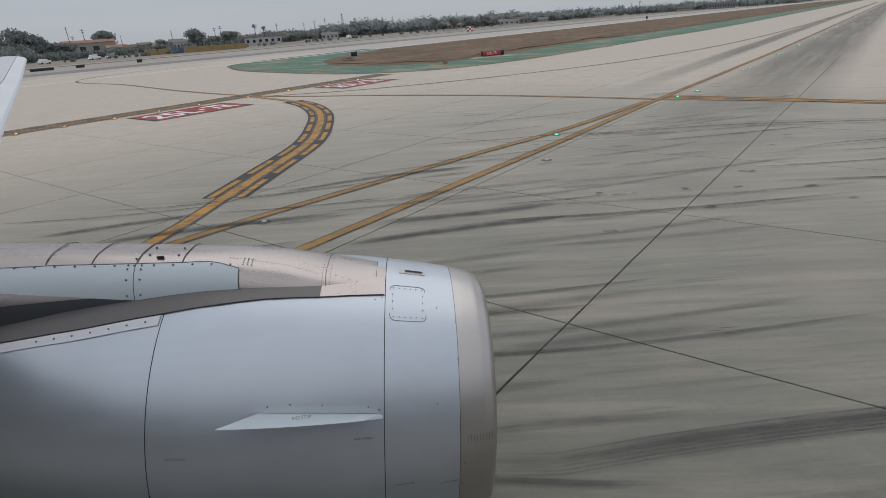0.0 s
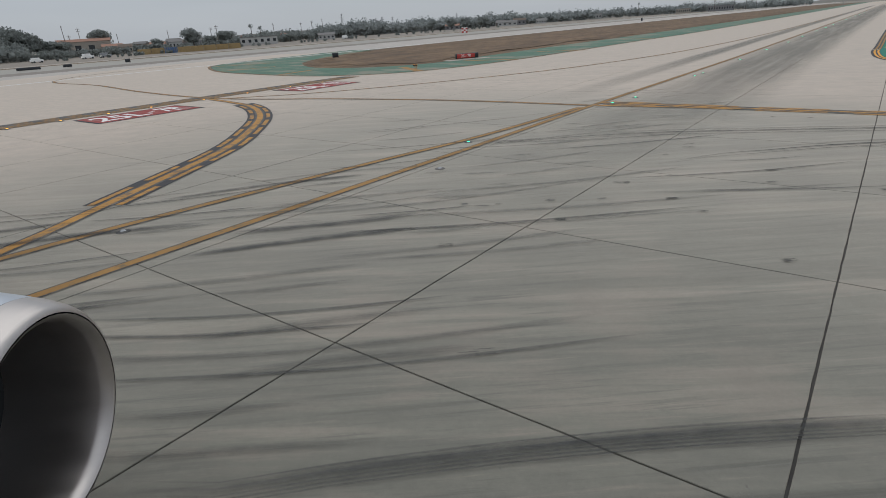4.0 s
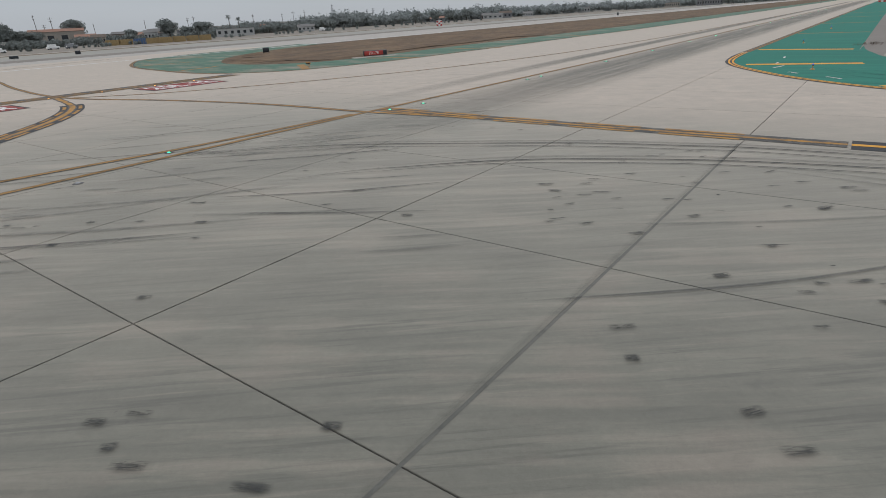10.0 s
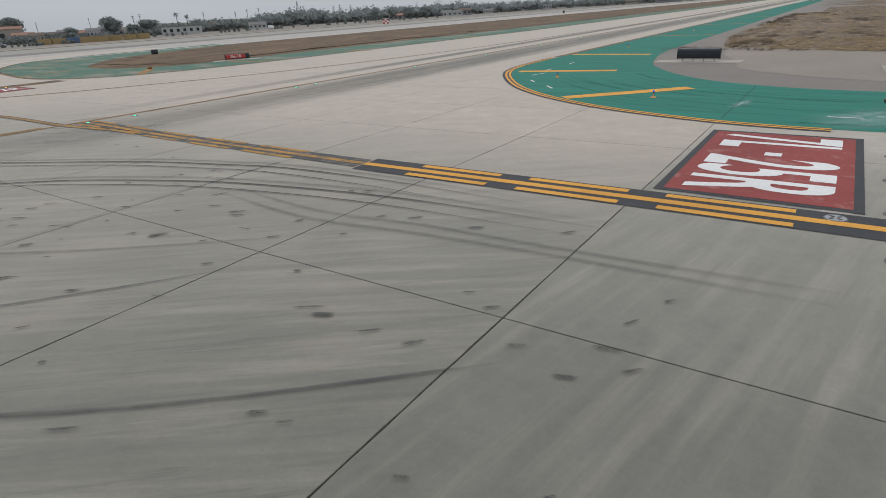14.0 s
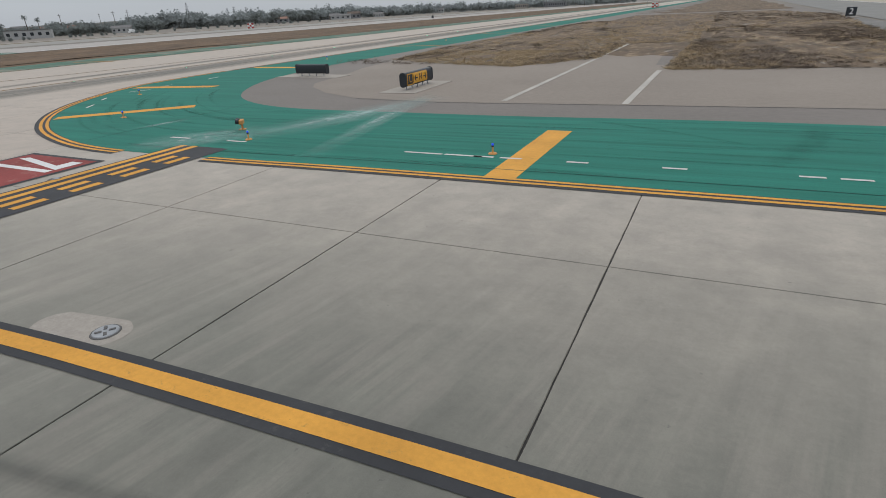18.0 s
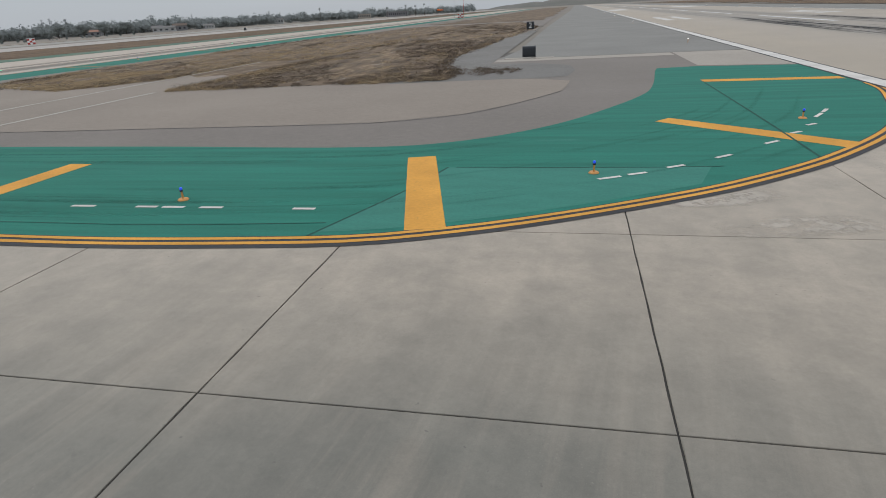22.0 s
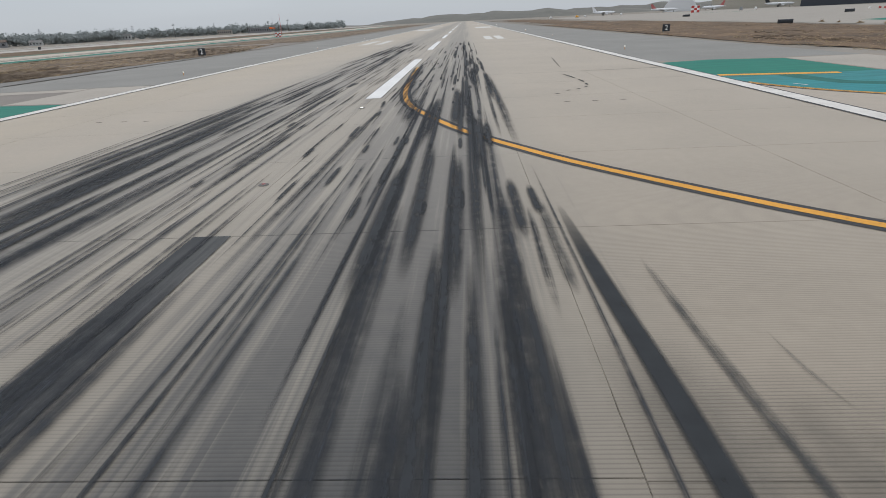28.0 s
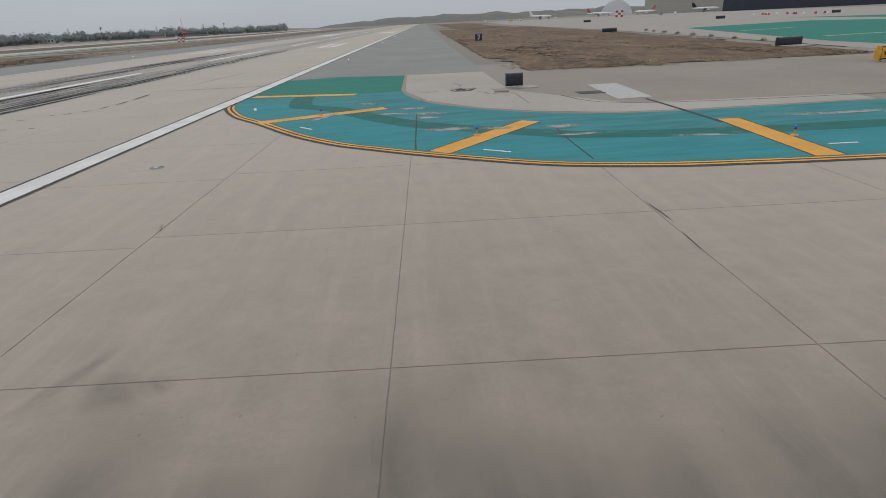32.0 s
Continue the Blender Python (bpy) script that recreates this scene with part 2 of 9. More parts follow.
    gritty = cloudy(n, l, p, 14, 6, 0.75)
    col = blend(n, l, 0.4, col, blend(n, l, span(n, l, gritty, 0.3, 0.7), (0.80, 0.80, 0.79), (1.20, 1.20, 1.21)), "MULTIPLY")
    pits = calc(n, l, "MULTIPLY", span(n, l, cloudy(n, l, p, 7, 3, 0.5), 0.70, 0.74), span(n, l, blotch, 0.42, 0.58))
    col = blend(n, l, calc(n, l, "MULTIPLY", pits, 0.6), col, (0.07, 0.068, 0.062))
    info = n.new("ShaderNodeObjectInfo")
    t = span(n, l, info.outputs["Random"], 0, 1, 1 - tint, 1 + tint)
    g = n.new("ShaderNodeCombineColor")
    for k in range(3):
        l.new(t, g.inputs[k])
    col = blend(n, l, 1.0, col, g.outputs[0], "MULTIPLY")
    l.new(col, b.inputs["Base Color"])
    relief(n, l, b, grain, 0.3, 0.004)
    return m


def soft_film(name, colour, strength, streaks=6.0, along=1.5, edge=0.45, tip=0.14, low=0.36, high=0.62, rough=0.85):
    """A thin film lying on the pavement (rubber, dust, wash) that fades out at its rim and breaks up in streaks."""
    m, n, l, b = shader(name, rough, 0, colour)
    b.inputs["Specular IOR Level"].default_value = 0.2
    uv = n.new("ShaderNodeSeparateXYZ")
    l.new(n.new("ShaderNodeTexCoord").outputs["UV"], uv.inputs[0])
    u, v = uv.outputs["X"], uv.outputs["Y"]

    def rim(value, width):
        d = calc(n, l, "ABSOLUTE", calc(n, l, "SUBTRACT", calc(n, l, "MULTIPLY", value, 2.0), 1.0), 0)
        return span(n, l, d, 1.0 - width * 2 if width < 0.5 else 0.0, 1.0, 1, 0)

    shape = calc(n, l, "MULTIPLY", rim(u, edge), rim(v, tip))
    put = n.new("ShaderNodeCombineXYZ")
    l.new(calc(n, l, "MULTIPLY", u, streaks), put.inputs[0])
    l.new(calc(n, l, "MULTIPLY", v, along), put.inputs[1])
    chance = calc(n, l, "ADD", n.new("ShaderNodeNewGeometry").outputs["Random Per Island"], n.new("ShaderNodeObjectInfo").outputs["Random"])
    l.new(calc(n, l, "MULTIPLY", chance, 60.0), put.inputs[2])
    s = cloudy(n, l, put.outputs[0], 1.0, 5, 0.6)
    w = cloudy(n, l, place(n, l), 2.2, 6, 0.65)
    g = calc(n, l, "ADD", calc(n, l, "MULTIPLY", s, 0.6), calc(n, l, "MULTIPLY", w, 0.4))
    cover = calc(n, l, "MULTIPLY", span(n, l, g, low, high, 0.05, 1.0), shape)
    l.new(calc(n, l, "MULTIPLY", cover, strength), b.inputs["Alpha"])
    tone = blend(n, l, span(n, l, w, 0.3, 0.7), tuple(c * 0.85 for c in colour), tuple(min(1, c * 1.15) for c in colour))
    l.new(tone, b.inputs["Base Color"])
    return m


RUBBER_BLACK = soft_film("black_tyre_rubber", (0.036, 0.039, 0.043), 0.97, 5, 2.5, 0.35, 0.2, 0.28, 0.50)
RUBBER_SKID = soft_film("heavy_skid_rubber", (0.036, 0.039, 0.042), 0.96, 3, 4.0, 0.2, 0.25, 0.16, 0.40)
RUBBER_STREAK = soft_film("streaky_tyre_rubber", (0.036, 0.040, 0.046), 0.9, 4, 3.0, 0.4, 0.25, 0.34, 0.58)
RUBBER_MARK = soft_film("thin_tyre_rubber", (0.055, 0.058, 0.060), 0.66, 4, 5.0, 0.40, 0.2, 0.30, 0.56)
RUBBER_LINE = soft_film("crisp_tyre_rubber", (0.045, 0.047, 0.048), 0.85, 2, 7.0, 0.28, 0.25, 0.22, 0.46)
RUBBER_FAINT = soft_film("faint_tyre_rubber", (0.085, 0.087, 0.084), 0.46, 9, 3.0, 0.45, 0.22, 0.30, 0.62)
RUBBER_HAZE = soft_film("hazy_tyre_track", (0.10, 0.103, 0.097), 0.42, 7, 1.5, 0.5, 0.25, 0.25, 0.62)
RUBBER_DAB = soft_film("rubber_dab", (0.058, 0.059, 0.057), 0.8, 8.0, 2.2, 0.26, 0.28, 0.42, 0.52)
LANE_FILM = soft_film("grey_traffic_film", (0.175, 0.182, 0.165), 0.5, 9, 30, 0.3, 0.08, 0.2, 0.55)
WHITE_DUST = soft_film("white_paint_dust", (0.46, 0.60, 0.56), 0.75, 5, 1.5, 0.5, 0.45, 0.36, 0.66)
PALE_WASH = soft_film("pale_cement_wash", (0.66, 0.60, 0.52), 0.5, 1.6, 1.6, 0.4, 0.35, 0.40, 0.54)
DARK_STAIN = soft_film("dark_oil_stain", (0.09, 0.08, 0.07), 0.8, 3, 2, 0.5, 0.45, 0.4, 0.58)


# darker zones mix traffic dirt with the taxiing airliner's soft shade, painted in
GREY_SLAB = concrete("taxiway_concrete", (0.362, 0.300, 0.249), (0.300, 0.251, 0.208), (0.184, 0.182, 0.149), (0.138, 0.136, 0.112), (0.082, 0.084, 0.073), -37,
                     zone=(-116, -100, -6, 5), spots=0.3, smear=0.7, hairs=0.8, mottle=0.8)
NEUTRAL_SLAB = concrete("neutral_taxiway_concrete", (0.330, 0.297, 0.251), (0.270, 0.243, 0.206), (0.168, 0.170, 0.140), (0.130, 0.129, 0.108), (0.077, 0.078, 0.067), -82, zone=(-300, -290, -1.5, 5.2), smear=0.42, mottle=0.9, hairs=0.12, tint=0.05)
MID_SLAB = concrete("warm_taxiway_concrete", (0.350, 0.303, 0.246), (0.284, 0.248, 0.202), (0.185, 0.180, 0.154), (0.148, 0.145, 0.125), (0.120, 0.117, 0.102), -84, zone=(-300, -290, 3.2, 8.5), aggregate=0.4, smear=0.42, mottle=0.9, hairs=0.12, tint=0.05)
WARM_SLAB = concrete("runway_side_concrete", (0.331, 0.275, 0.215), (0.277, 0.230, 0.180), (0.270, 0.222, 0.174), (0.225, 0.187, 0.146), (0.200, 0.166, 0.128), -95, aggregate=0.75, smear=0.2, washed=0.03, mottle=0.6, tint=0.02)
PALE_SLAB = paving("pale_concrete", (0.28, 0.25, 0.215), (0.38, 0.342, 0.295))
ASPHALT = paving("shoulder_asphalt", (0.116, 0.102, 0.091), (0.176, 0.154, 0.138), bump=0.4)
BROWN_ASPHALT = paving("old_asphalt", (0.176, 0.145, 0.118), (0.252, 0.210, 0.172), bump=0.4)
GREY_ASPHALT = paving("runway_shoulder_asphalt", (0.135, 0.137, 0.130), (0.20, 0.20, 0.19), bump=0.4)
JOINT = paving("joint_filler", (0.018, 0.018, 0.017), (0.042, 0.040, 0.037))
GREEN = painted("green_paint", (0.022, 0.176, 0.130), (0.055, 0.222, 0.178), 0.62, 1.6, 0.85, -2, 0.10, 0.14)
TEAL = painted("blue_green_paint", (0.042, 0.205, 0.212), (0.20, 0.27, 0.25), 0.62, 0.7, 0.85, -4, 0.35, 0.2)
OLD_GREEN = painted("faded_green_paint", (0.085, 0.165, 0.118), (0.25, 0.235, 0.185), 0.50, 0.25, 0.85, 0, 0.4, 0.2)
YELLOW = painted("yellow_paint", (0.68, 0.332, 0.060), (0.36, 0.22, 0.07), 0.60, 5.0, tint=0.1)
TAXI_YELLOW = painted("weathered_yellow_paint", (0.43, 0.225, 0.06), (0.20, 0.14, 0.085), 0.48, 1.6)
DULL_YELLOW = painted("worn_yellow_paint", (0.31, 0.175, 0.06), (0.17, 0.13, 0.08), 0.52, 2.5)
BLACK = painted("black_paint", (0.042, 0.043, 0.046), (0.09, 0.088, 0.082), 0.60, 4.0, 0.7)
WORN_BLACK = painted("worn_black_paint", (0.085, 0.083, 0.080), (0.17, 0.158, 0.14), 0.50, 2.0, 0.8)
WHITE = painted("white_paint", (0.625, 0.60, 0.56), (0.29, 0.27, 0.24), 0.64, 4.0, tint=0.1)
RED = painted("red_paint", (0.27, 0.058, 0.052), (0.34, 0.155, 0.135), 0.54, 1.2)
RUBBERED = painted("rubbered_white_paint", (0.10, 0.10, 0.097), (0.045, 0.047, 0.05), 0.44, 1.0, 0.8, 90, 0.05)
SIGN_BLACK = plain("black_sign_metal", (0.018, 0.022, 0.028), 0.45)
SIGN_YELLOW = plain("yellow_sign_face", (0.72, 0.36, 0.02), 0.4)
SIGN_RED = plain("red_sign_face", (0.45, 0.045, 0.035), 0.4)
SIGN_WHITE = plain("white_sign_face", (0.8, 0.8, 0.78), 0.4, vary=0.03)
DARK_STEEL = plain("weathered_iron", (0.12, 0.115, 0.11), 0.6, 0.5)
STEEL = plain("galvanised_steel", (0.32, 0.33, 0.34), 0.45, 0.7)
LIGHT_BASE = plain("orange_light_base", (0.62, 0.30, 0.09), 0.6)
BLUE_LENS = lamp_glow("blue_lens", (0.02, 0.08, 0.70), 0.5)
GREEN_LENS = lamp_glow("green_lens", (0.05, 0.85, 0.45), 1.1)
AMBER_LENS = lamp_glow("amber_lens", (1.0, 0.42, 0.05), 1.6)
WHITE_LENS = lamp_glow("white_lens", (1.0, 0.95, 0.85), 1.2)
RED_GLASS = plain("dull_red_glass", (0.22, 0.05, 0.04), 0.3)


def runway_material():
    """Grooved concrete with tyre rubber laid down in streaks along both wheel tracks."""
    m, n, l, b = shader("runway_concrete", 0.66, 0, (0.4, 0.37, 0.32))
    b.inputs["Specular IOR Level"].default_value = 0.4
    b.inputs["Sheen Tint"].default_value = (1.0, 0.88, 0.74, 1)
    b.inputs["Sheen Weight"].default_value = 0.5
    b.inputs["Sheen Roughness"].default_value = 0.5
    p = place(n, l)
    broad = cloudy(n, l, p, 0.1, 5)
    fine = cloudy(n, l, p, 2.5, 6, 0.65)
    f = span(n, l, calc(n, l, "ADD", calc(n, l, "MULTIPLY", broad, 0.6), calc(n, l, "MULTIPLY", fine, 0.4)), 0.36, 0.64)
    col = blend(n, l, f, (0.235, 0.197, 0.152), (0.299, 0.253, 0.197))
    grain = cloudy(n, l, p, 60, 4, 0.75)
    col = blend(n, l, 0.5, col, blend(n, l, grain, (0.7, 0.7, 0.7), (1.3, 1.3, 1.3)), "MULTIPLY")
    xyz = n.new("ShaderNodeSeparateXYZ")
    l.new(p, xyz.inputs[0])
    x = xyz.outputs["X"]
    col = blend(n, l, span(n, l, x, 5.5, 9.0, 0.55, 0.0), col, blend(n, l, 1.0, col, (1.04, 1.0, 0.88), "MULTIPLY"))
    ramp = n.new("ShaderNodeValToRGB")
    r = ramp.color_ramp
    r.elements[0].position, r.elements[0].color = 0.25, (0, 0, 0, 1)
    r.elements[1].position, r.elements[1].color = 0.715, (0, 0, 0, 1)
    for pos, v in ((0.285, 0.50), (0.32, 0.85), (0.37, 1.0), (0.415, 0.98), (0.45, 0.72), (0.48, 0.62), (0.515, 0.64), (0.54, 0.85), (0.57, 1.0), (0.62, 1.0), (0.65, 0.78), (0.675, 0.40)):
        e = r.elements.new(pos)
        e.color = (v, v, v, 1)
    l.new(span(n, l, x, 0, 45.7), ramp.inputs[0])
    wide = cloudy(n, l, place(n, l, (1.1, 0.010, 1)), 1.0, 3, 0.5)
    thin = cloudy(n, l, place(n, l, (4.2, 0.018, 1)), 1.0, 4, 0.6)
    short = cloudy(n, l, place(n, l, (3.4, 0.10, 1)), 1.0, 4, 0.6)
    s = calc(n, l, "ADD", calc(n, l, "MULTIPLY", wide, 0.36), calc(n, l, "MULTIPLY", thin, 0.34))
    s = calc(n, l, "ADD", s, calc(n, l, "MULTIPLY", short, 0.30))
    lim = span(n, l, ramp.outputs[0], 0, 1, 0.66, 0.405)
    k = calc(n, l, "MULTIPLY", calc(n, l, "SUBTRACT", s, lim), 11.0)
    dust = span(n, l, fine, 0.3, 0.7, 0.80, 0.98)
    k = calc(n, l, "MULTIPLY", span(n, l, k, 0, 1, 0, 1), dust)
    haze = calc(n, l, "MULTIPLY", ramp.outputs[0], 0.56)
    col = blend(n, l, haze, col, (0.135, 0.14, 0.13))
    col = blend(n, l, k, col, (0.038, 0.041, 0.045))
    wave = n.new("ShaderNodeTexWave")
    wave.bands_direction = "Y"
    wave.inputs["Scale"].default_value = 4.6
    wave.inputs["Distortion"].default_value = 0.0
    l.new(p, wave.inputs["Vector"])
    g = span(n, l, wave.outputs["Fac"], 0.0, 0.42, 0.58, 1.0)
    gc = n.new("ShaderNodeCombineColor")
    for i in range(3):
        l.new(g, gc.inputs[i])
    patchy = span(n, l, cloudy(n, l, p, 0.16, 4), 0.38, 0.62, 0.12, 1.0)
    col = blend(n, l, patchy, col, blend(n, l, 1.0, col, gc.outputs[0], "MULTIPLY"))
    l.new(col, b.inputs["Base Color"])
    relief(n, l, b, wave.outputs["Fac"], 0.15, 0.006)
    return m


RUNWAY = runway_material()


def soil_material(name, deep=1.0, dust=0.9, straw=0.85, cast=(1, 1, 1)):
    """Bare brown soil with straw, pale dust and dead dark growth in patches."""
    m, n, l, b = shader(name, 1.0, 0, (0.15, 0.11, 0.075))
    p = place(n, l)
    a = cloudy(n, l, place(n, l, (1.0, 0.4, 1)), 0.13, 6, 0.6)
    c = cloudy(n, l, place(n, l, (1.2, 0.32, 1), 8), 0.7, 8, 0.7)
    d = cloudy(n, l, p, 7, 5, 0.75)
    g = cloudy(n, l, place(n, l, (1.0, 0.25, 1), -6), 0.55, 8, 0.7)
    e = cloudy(n, l, place(n, l, (1.0, 0.28, 1), 12), 0.6, 8, 0.75)
    tone = lambda *c: tuple(deep * v * k for v, k in zip(c, cast))
    col = blend(n, l, span(n, l, a, 0.38, 0.62), tone(0.115, 0.080, 0.052), tone(0.195, 0.136, 0.086))
    col = blend(n, l, calc(n, l, "MULTIPLY", span(n, l, c, 0.50, 0.62), straw), col, tone(0.32, 0.236, 0.145))
    col = blend(n, l, calc(n, l, "MULTIPLY", span(n, l, g, 0.49, 0.60), 0.8), col, tone(0.082, 0.062, 0.044))
    col = blend(n, l, calc(n, l, "MULTIPLY", span(n, l, e, 0.58, 0.66), dust), col, (0.34, 0.30, 0.25))
    col = blend(n, l, 0.8, col, blend(n, l, d, (0.5, 0.5, 0.5), (1.5, 1.5, 1.5)), "MULTIPLY")
    l.new(col, b.inputs["Base Color"])
    relief(n, l, b, d, 0.9, 0.05)
    return m


SOIL = soil_material("dry_grass_soil")
DARK_SOIL = soil_material("dark_field_soil", 0.84, 0.2, 0.35, (1.10, 1.0, 0.88))
GRAVEL = paving("grey_gravel", (0.075, 0.074, 0.072), (0.165, 0.162, 0.155), bump=0.9)
FAR_LAND = paving("far_land", (0.12, 0.105, 0.085), (0.19, 0.165, 0.135), big=0.01)


# ---- mesh helpers ----
def mesh_object(name, bm, material, smooth=False):
    me = bpy.data.meshes.new(name)
    bm.to_mesh(me)
    bm.free()
    for m in material if isinstance(material, (list, tuple)) else [material]:
        me.materials.append(m)
    if smooth:
        me.polygons.foreach_set("use_smooth", [True] * len(me.polygons))
    return new(name, me)


def part(name, bm, material, parent, label="", smooth=False):
    ob = mesh_object(name, bm, material, smooth)
    ob.parent = parent
    if label:
        tagged(ob, label)
    return ob


def raw(name, verts, faces, material, parent=None, label=""):
    me = bpy.data.meshes.new(name)
    me.from_pydata(verts, [], faces)
    me.materials.append(material)
    ob = new(name, me)
    if parent:
        ob.parent = parent
    if label:
        tagged(ob, label)
    return ob


def box(bm, cx, cy, cz, sx, sy, sz, bevel=0.0, m=None):
    r = bmesh.ops.create_cube(bm, size=1.0, matrix=(m or Matrix()) @ Matrix.Translation((cx, cy, cz)) @ Matrix.Diagonal((sx, sy, sz, 1)))
    if bevel:
        edges = list({e for v in r["verts"] for e in v.link_edges})
        bmesh.ops.bevel(bm, geom=edges, offset=bevel, segments=2, affect="EDGES", profile=0.5)
    return bm


def rod(bm, a, b, ra, rb=None, seg=10, caps=True):
    a, b = Vector(a), Vector(b)
    d = b - a
    m = Matrix.Translation((a + b) / 2) @ d.to_track_quat("Z", "Y").to_matrix().to_4x4()
    bmesh.ops.create_cone(bm, cap_ends=caps, segments=seg, radius1=ra, radius2=ra if rb is None else rb, depth=d.length, matrix=m)
    return bm


def smooth_line(pts, step=1.5):
    """A smooth line through the points (Catmull-Rom)."""
    pts = [Vector((*p[:2], 0)) for p in pts]
    out = []
    for i in range(len(pts) - 1):
        p0, p1, p2, p3 = pts[max(i - 1, 0)], pts[i], pts[i + 1], pts[min(i + 2, len(pts) - 1)]
        k = max(1, min(40, int((p2 - p1).length / step)))
        for j in range(k):
            t = j / k
            out.append(0.5 * ((2 * p1) + (p2 - p0) * t + (2 * p0 - 5 * p1 + 4 * p2 - p3) * t * t + (3 * p1 - p0 - 3 * p2 + p3) * t ** 3))
    out.append(pts[-1])
    return out


def offset_line(line, d):
    out = []
    for i, p in enumerate(line):
        t = (line[min(i + 1, len(line) - 1)] - line[max(i - 1, 0)]).normalized()
        out.append(p + Vector((-t.y, t.x, 0)) * d)
    return out


def ribbon_mesh(line, d0, d1, z, ragged=0.0):
    a, b = offset_line(line, d0), offset_line(line, d1)
    rnd = random.Random(len(line) + int(abs(d0) * 100))
    verts = []
    for p, q in zip(a, b):
        e = rnd.uniform(-ragged, ragged)
        verts += [(p.x, p.y + e, z), (q.x, q.y + e, z)]
    faces = [(2 * i, 2 * i + 2, 2 * i + 3, 2 * i + 1) if d0 > d1 else (2 * i, 2 * i + 1, 2 * i + 3, 2 * i + 2) for i in range(len(line) - 1)]
    return verts, faces


def ribbon(name, line, d0, d1, z, material, parent=None, label="", ragged=0.0):
    v, f = ribbon_mesh(line, d0, d1, z, ragged)
    f = [tuple(reversed(q)) for q in f]
    return raw(name, v, f, material, parent, label)


def film_mesh(name, strips, material):
    """Soft strips: (points, width, z, taper); across and along run from 0 to 1."""
    verts, faces, uvs = [], [], []
    for pts, width, z, taper in strips:
        line = pts if isinstance(pts[0], Vector) else smooth_line(pts, 0.8)
        m = len(line) - 1
        k = len(verts)
        for i, p in enumerate(line):
            t = (line[min(i + 1, m)] - line[max(i - 1, 0)]).normalized()
            v = i / m
            h = width / 2 * (1 - taper * abs(2 * v - 1) ** 3)
            verts += [(p.x - t.y * h, p.y + t.x * h, z), (p.x + t.y * h, p.y - t.x * h, z)]
            uvs += [(0.0, v), (1.0, v)]
        faces += [(k + 2 * i, k + 2 * i + 1, k + 2 * i + 3, k + 2 * i + 2) for i in range(m)]
    me = bpy.data.meshes.new(name)
    me.from_pydata(verts, [], faces)
    layer = me.uv_layers.new(name="UVMap")
    for poly in me.polygons:
        for li, vi in zip(poly.loop_indices, poly.vertices):
            layer.data[li].uv = uvs[vi]
    me.materials.append(material)
    return new(name, me)


def sheet(name, pts, z, material, label="", category="", kind="structure", parent=None):
    bm = bmesh.new()
    face = bm.faces.new([bm.verts.new((p[0], p[1], z)) for p in pts])
    face.normal_update()
    if face.normal.z < 0:
        face.normal_flip()
    bmesh.ops.triangulate(bm, faces=bm.faces[:])
    ob = mesh_object(name, bm, material)
    if parent:
        ob.parent = parent
        return ob
    return tagged(ob, label, category, kind=kind)


def quad_patch(name, pts, z, material, parent=None, label=""):
    return raw(name, [(p[0], p[1], z) for p in pts], [tuple(range(len(pts)))], material, parent, label)


def lettering(name, text, size, m, material, parent, align="CENTER", thick=0.0, fit=None, bold=0.0):
    c = bpy.data.curves.new(name, "FONT")
    c.body, c.size, c.align_x, c.align_y, c.extrude = text, size, align, "CENTER", thick
    c.offset = bold * size
    tmp = bpy.data.objects.new(name, c)
    scene.collection.objects.link(tmp)
    bpy.context.view_layer.update()
    me = bpy.data.meshes.new_from_object(tmp.evaluated_get(bpy.context.evaluated_depsgraph_get()))
    bpy.data.objects.remove(tmp)
    if fit:
        vx, vy = [v.co.x for v in me.vertices], [v.co.y for v in me.vertices]
        sx, sy = fit[0] / (max(vx) - min(vx)), fit[1] / (max(vy) - min(vy))
        me.transform(Matrix.Diagonal((sx, sy, 1, 1)) @ Matrix.Translation((-(max(vx) + min(vx)) / 2, -(max(vy) + min(vy)) / 2, 0)))
    me.transform(m)
    me.materials.clear()
    me.materials.append(material)
    ob = new(name, me)
    ob.parent = parent
    return ob


def base(name, label, category, at=(0, 0, 0), turn=0.0, group="", kind=""):
    e = new(name)
    e.empty_display_size = 0.3
    e.matrix_basis = pose(*at, 0, 0, turn)
    return tagged(e, label, category, group, kind)


# ---- the airfield: ground, pavements, shoulders ----
def ground_sheet():
    """One sheet to the horizon."""
    xs = [-4500, -2500, -1200, -600, -300, -200, -100, 0, 100, 200, 400, 900, 2200, 4500]
    ys = [-1500, -600, -300, -150, -60, 0, 60, 120, 250, 500, 900, 1500, 2600, 4500]
    verts = [(x, y, -0.06) for y in ys for x in xs]
    w = len(xs)
    faces = [(j * w + i, j * w + i + 1, (j + 1) * w + i + 1, (j + 1) * w + i) for j in range(len(ys) - 1) for i in range(w - 1)]
    return tagged(raw("ground", verts, faces, FAR_LAND), "flat dry brown land reaching to the horizon", "ground", kind="structure")


ground_sheet()
CROSS = 0.028          # the cross joints lie slightly askew


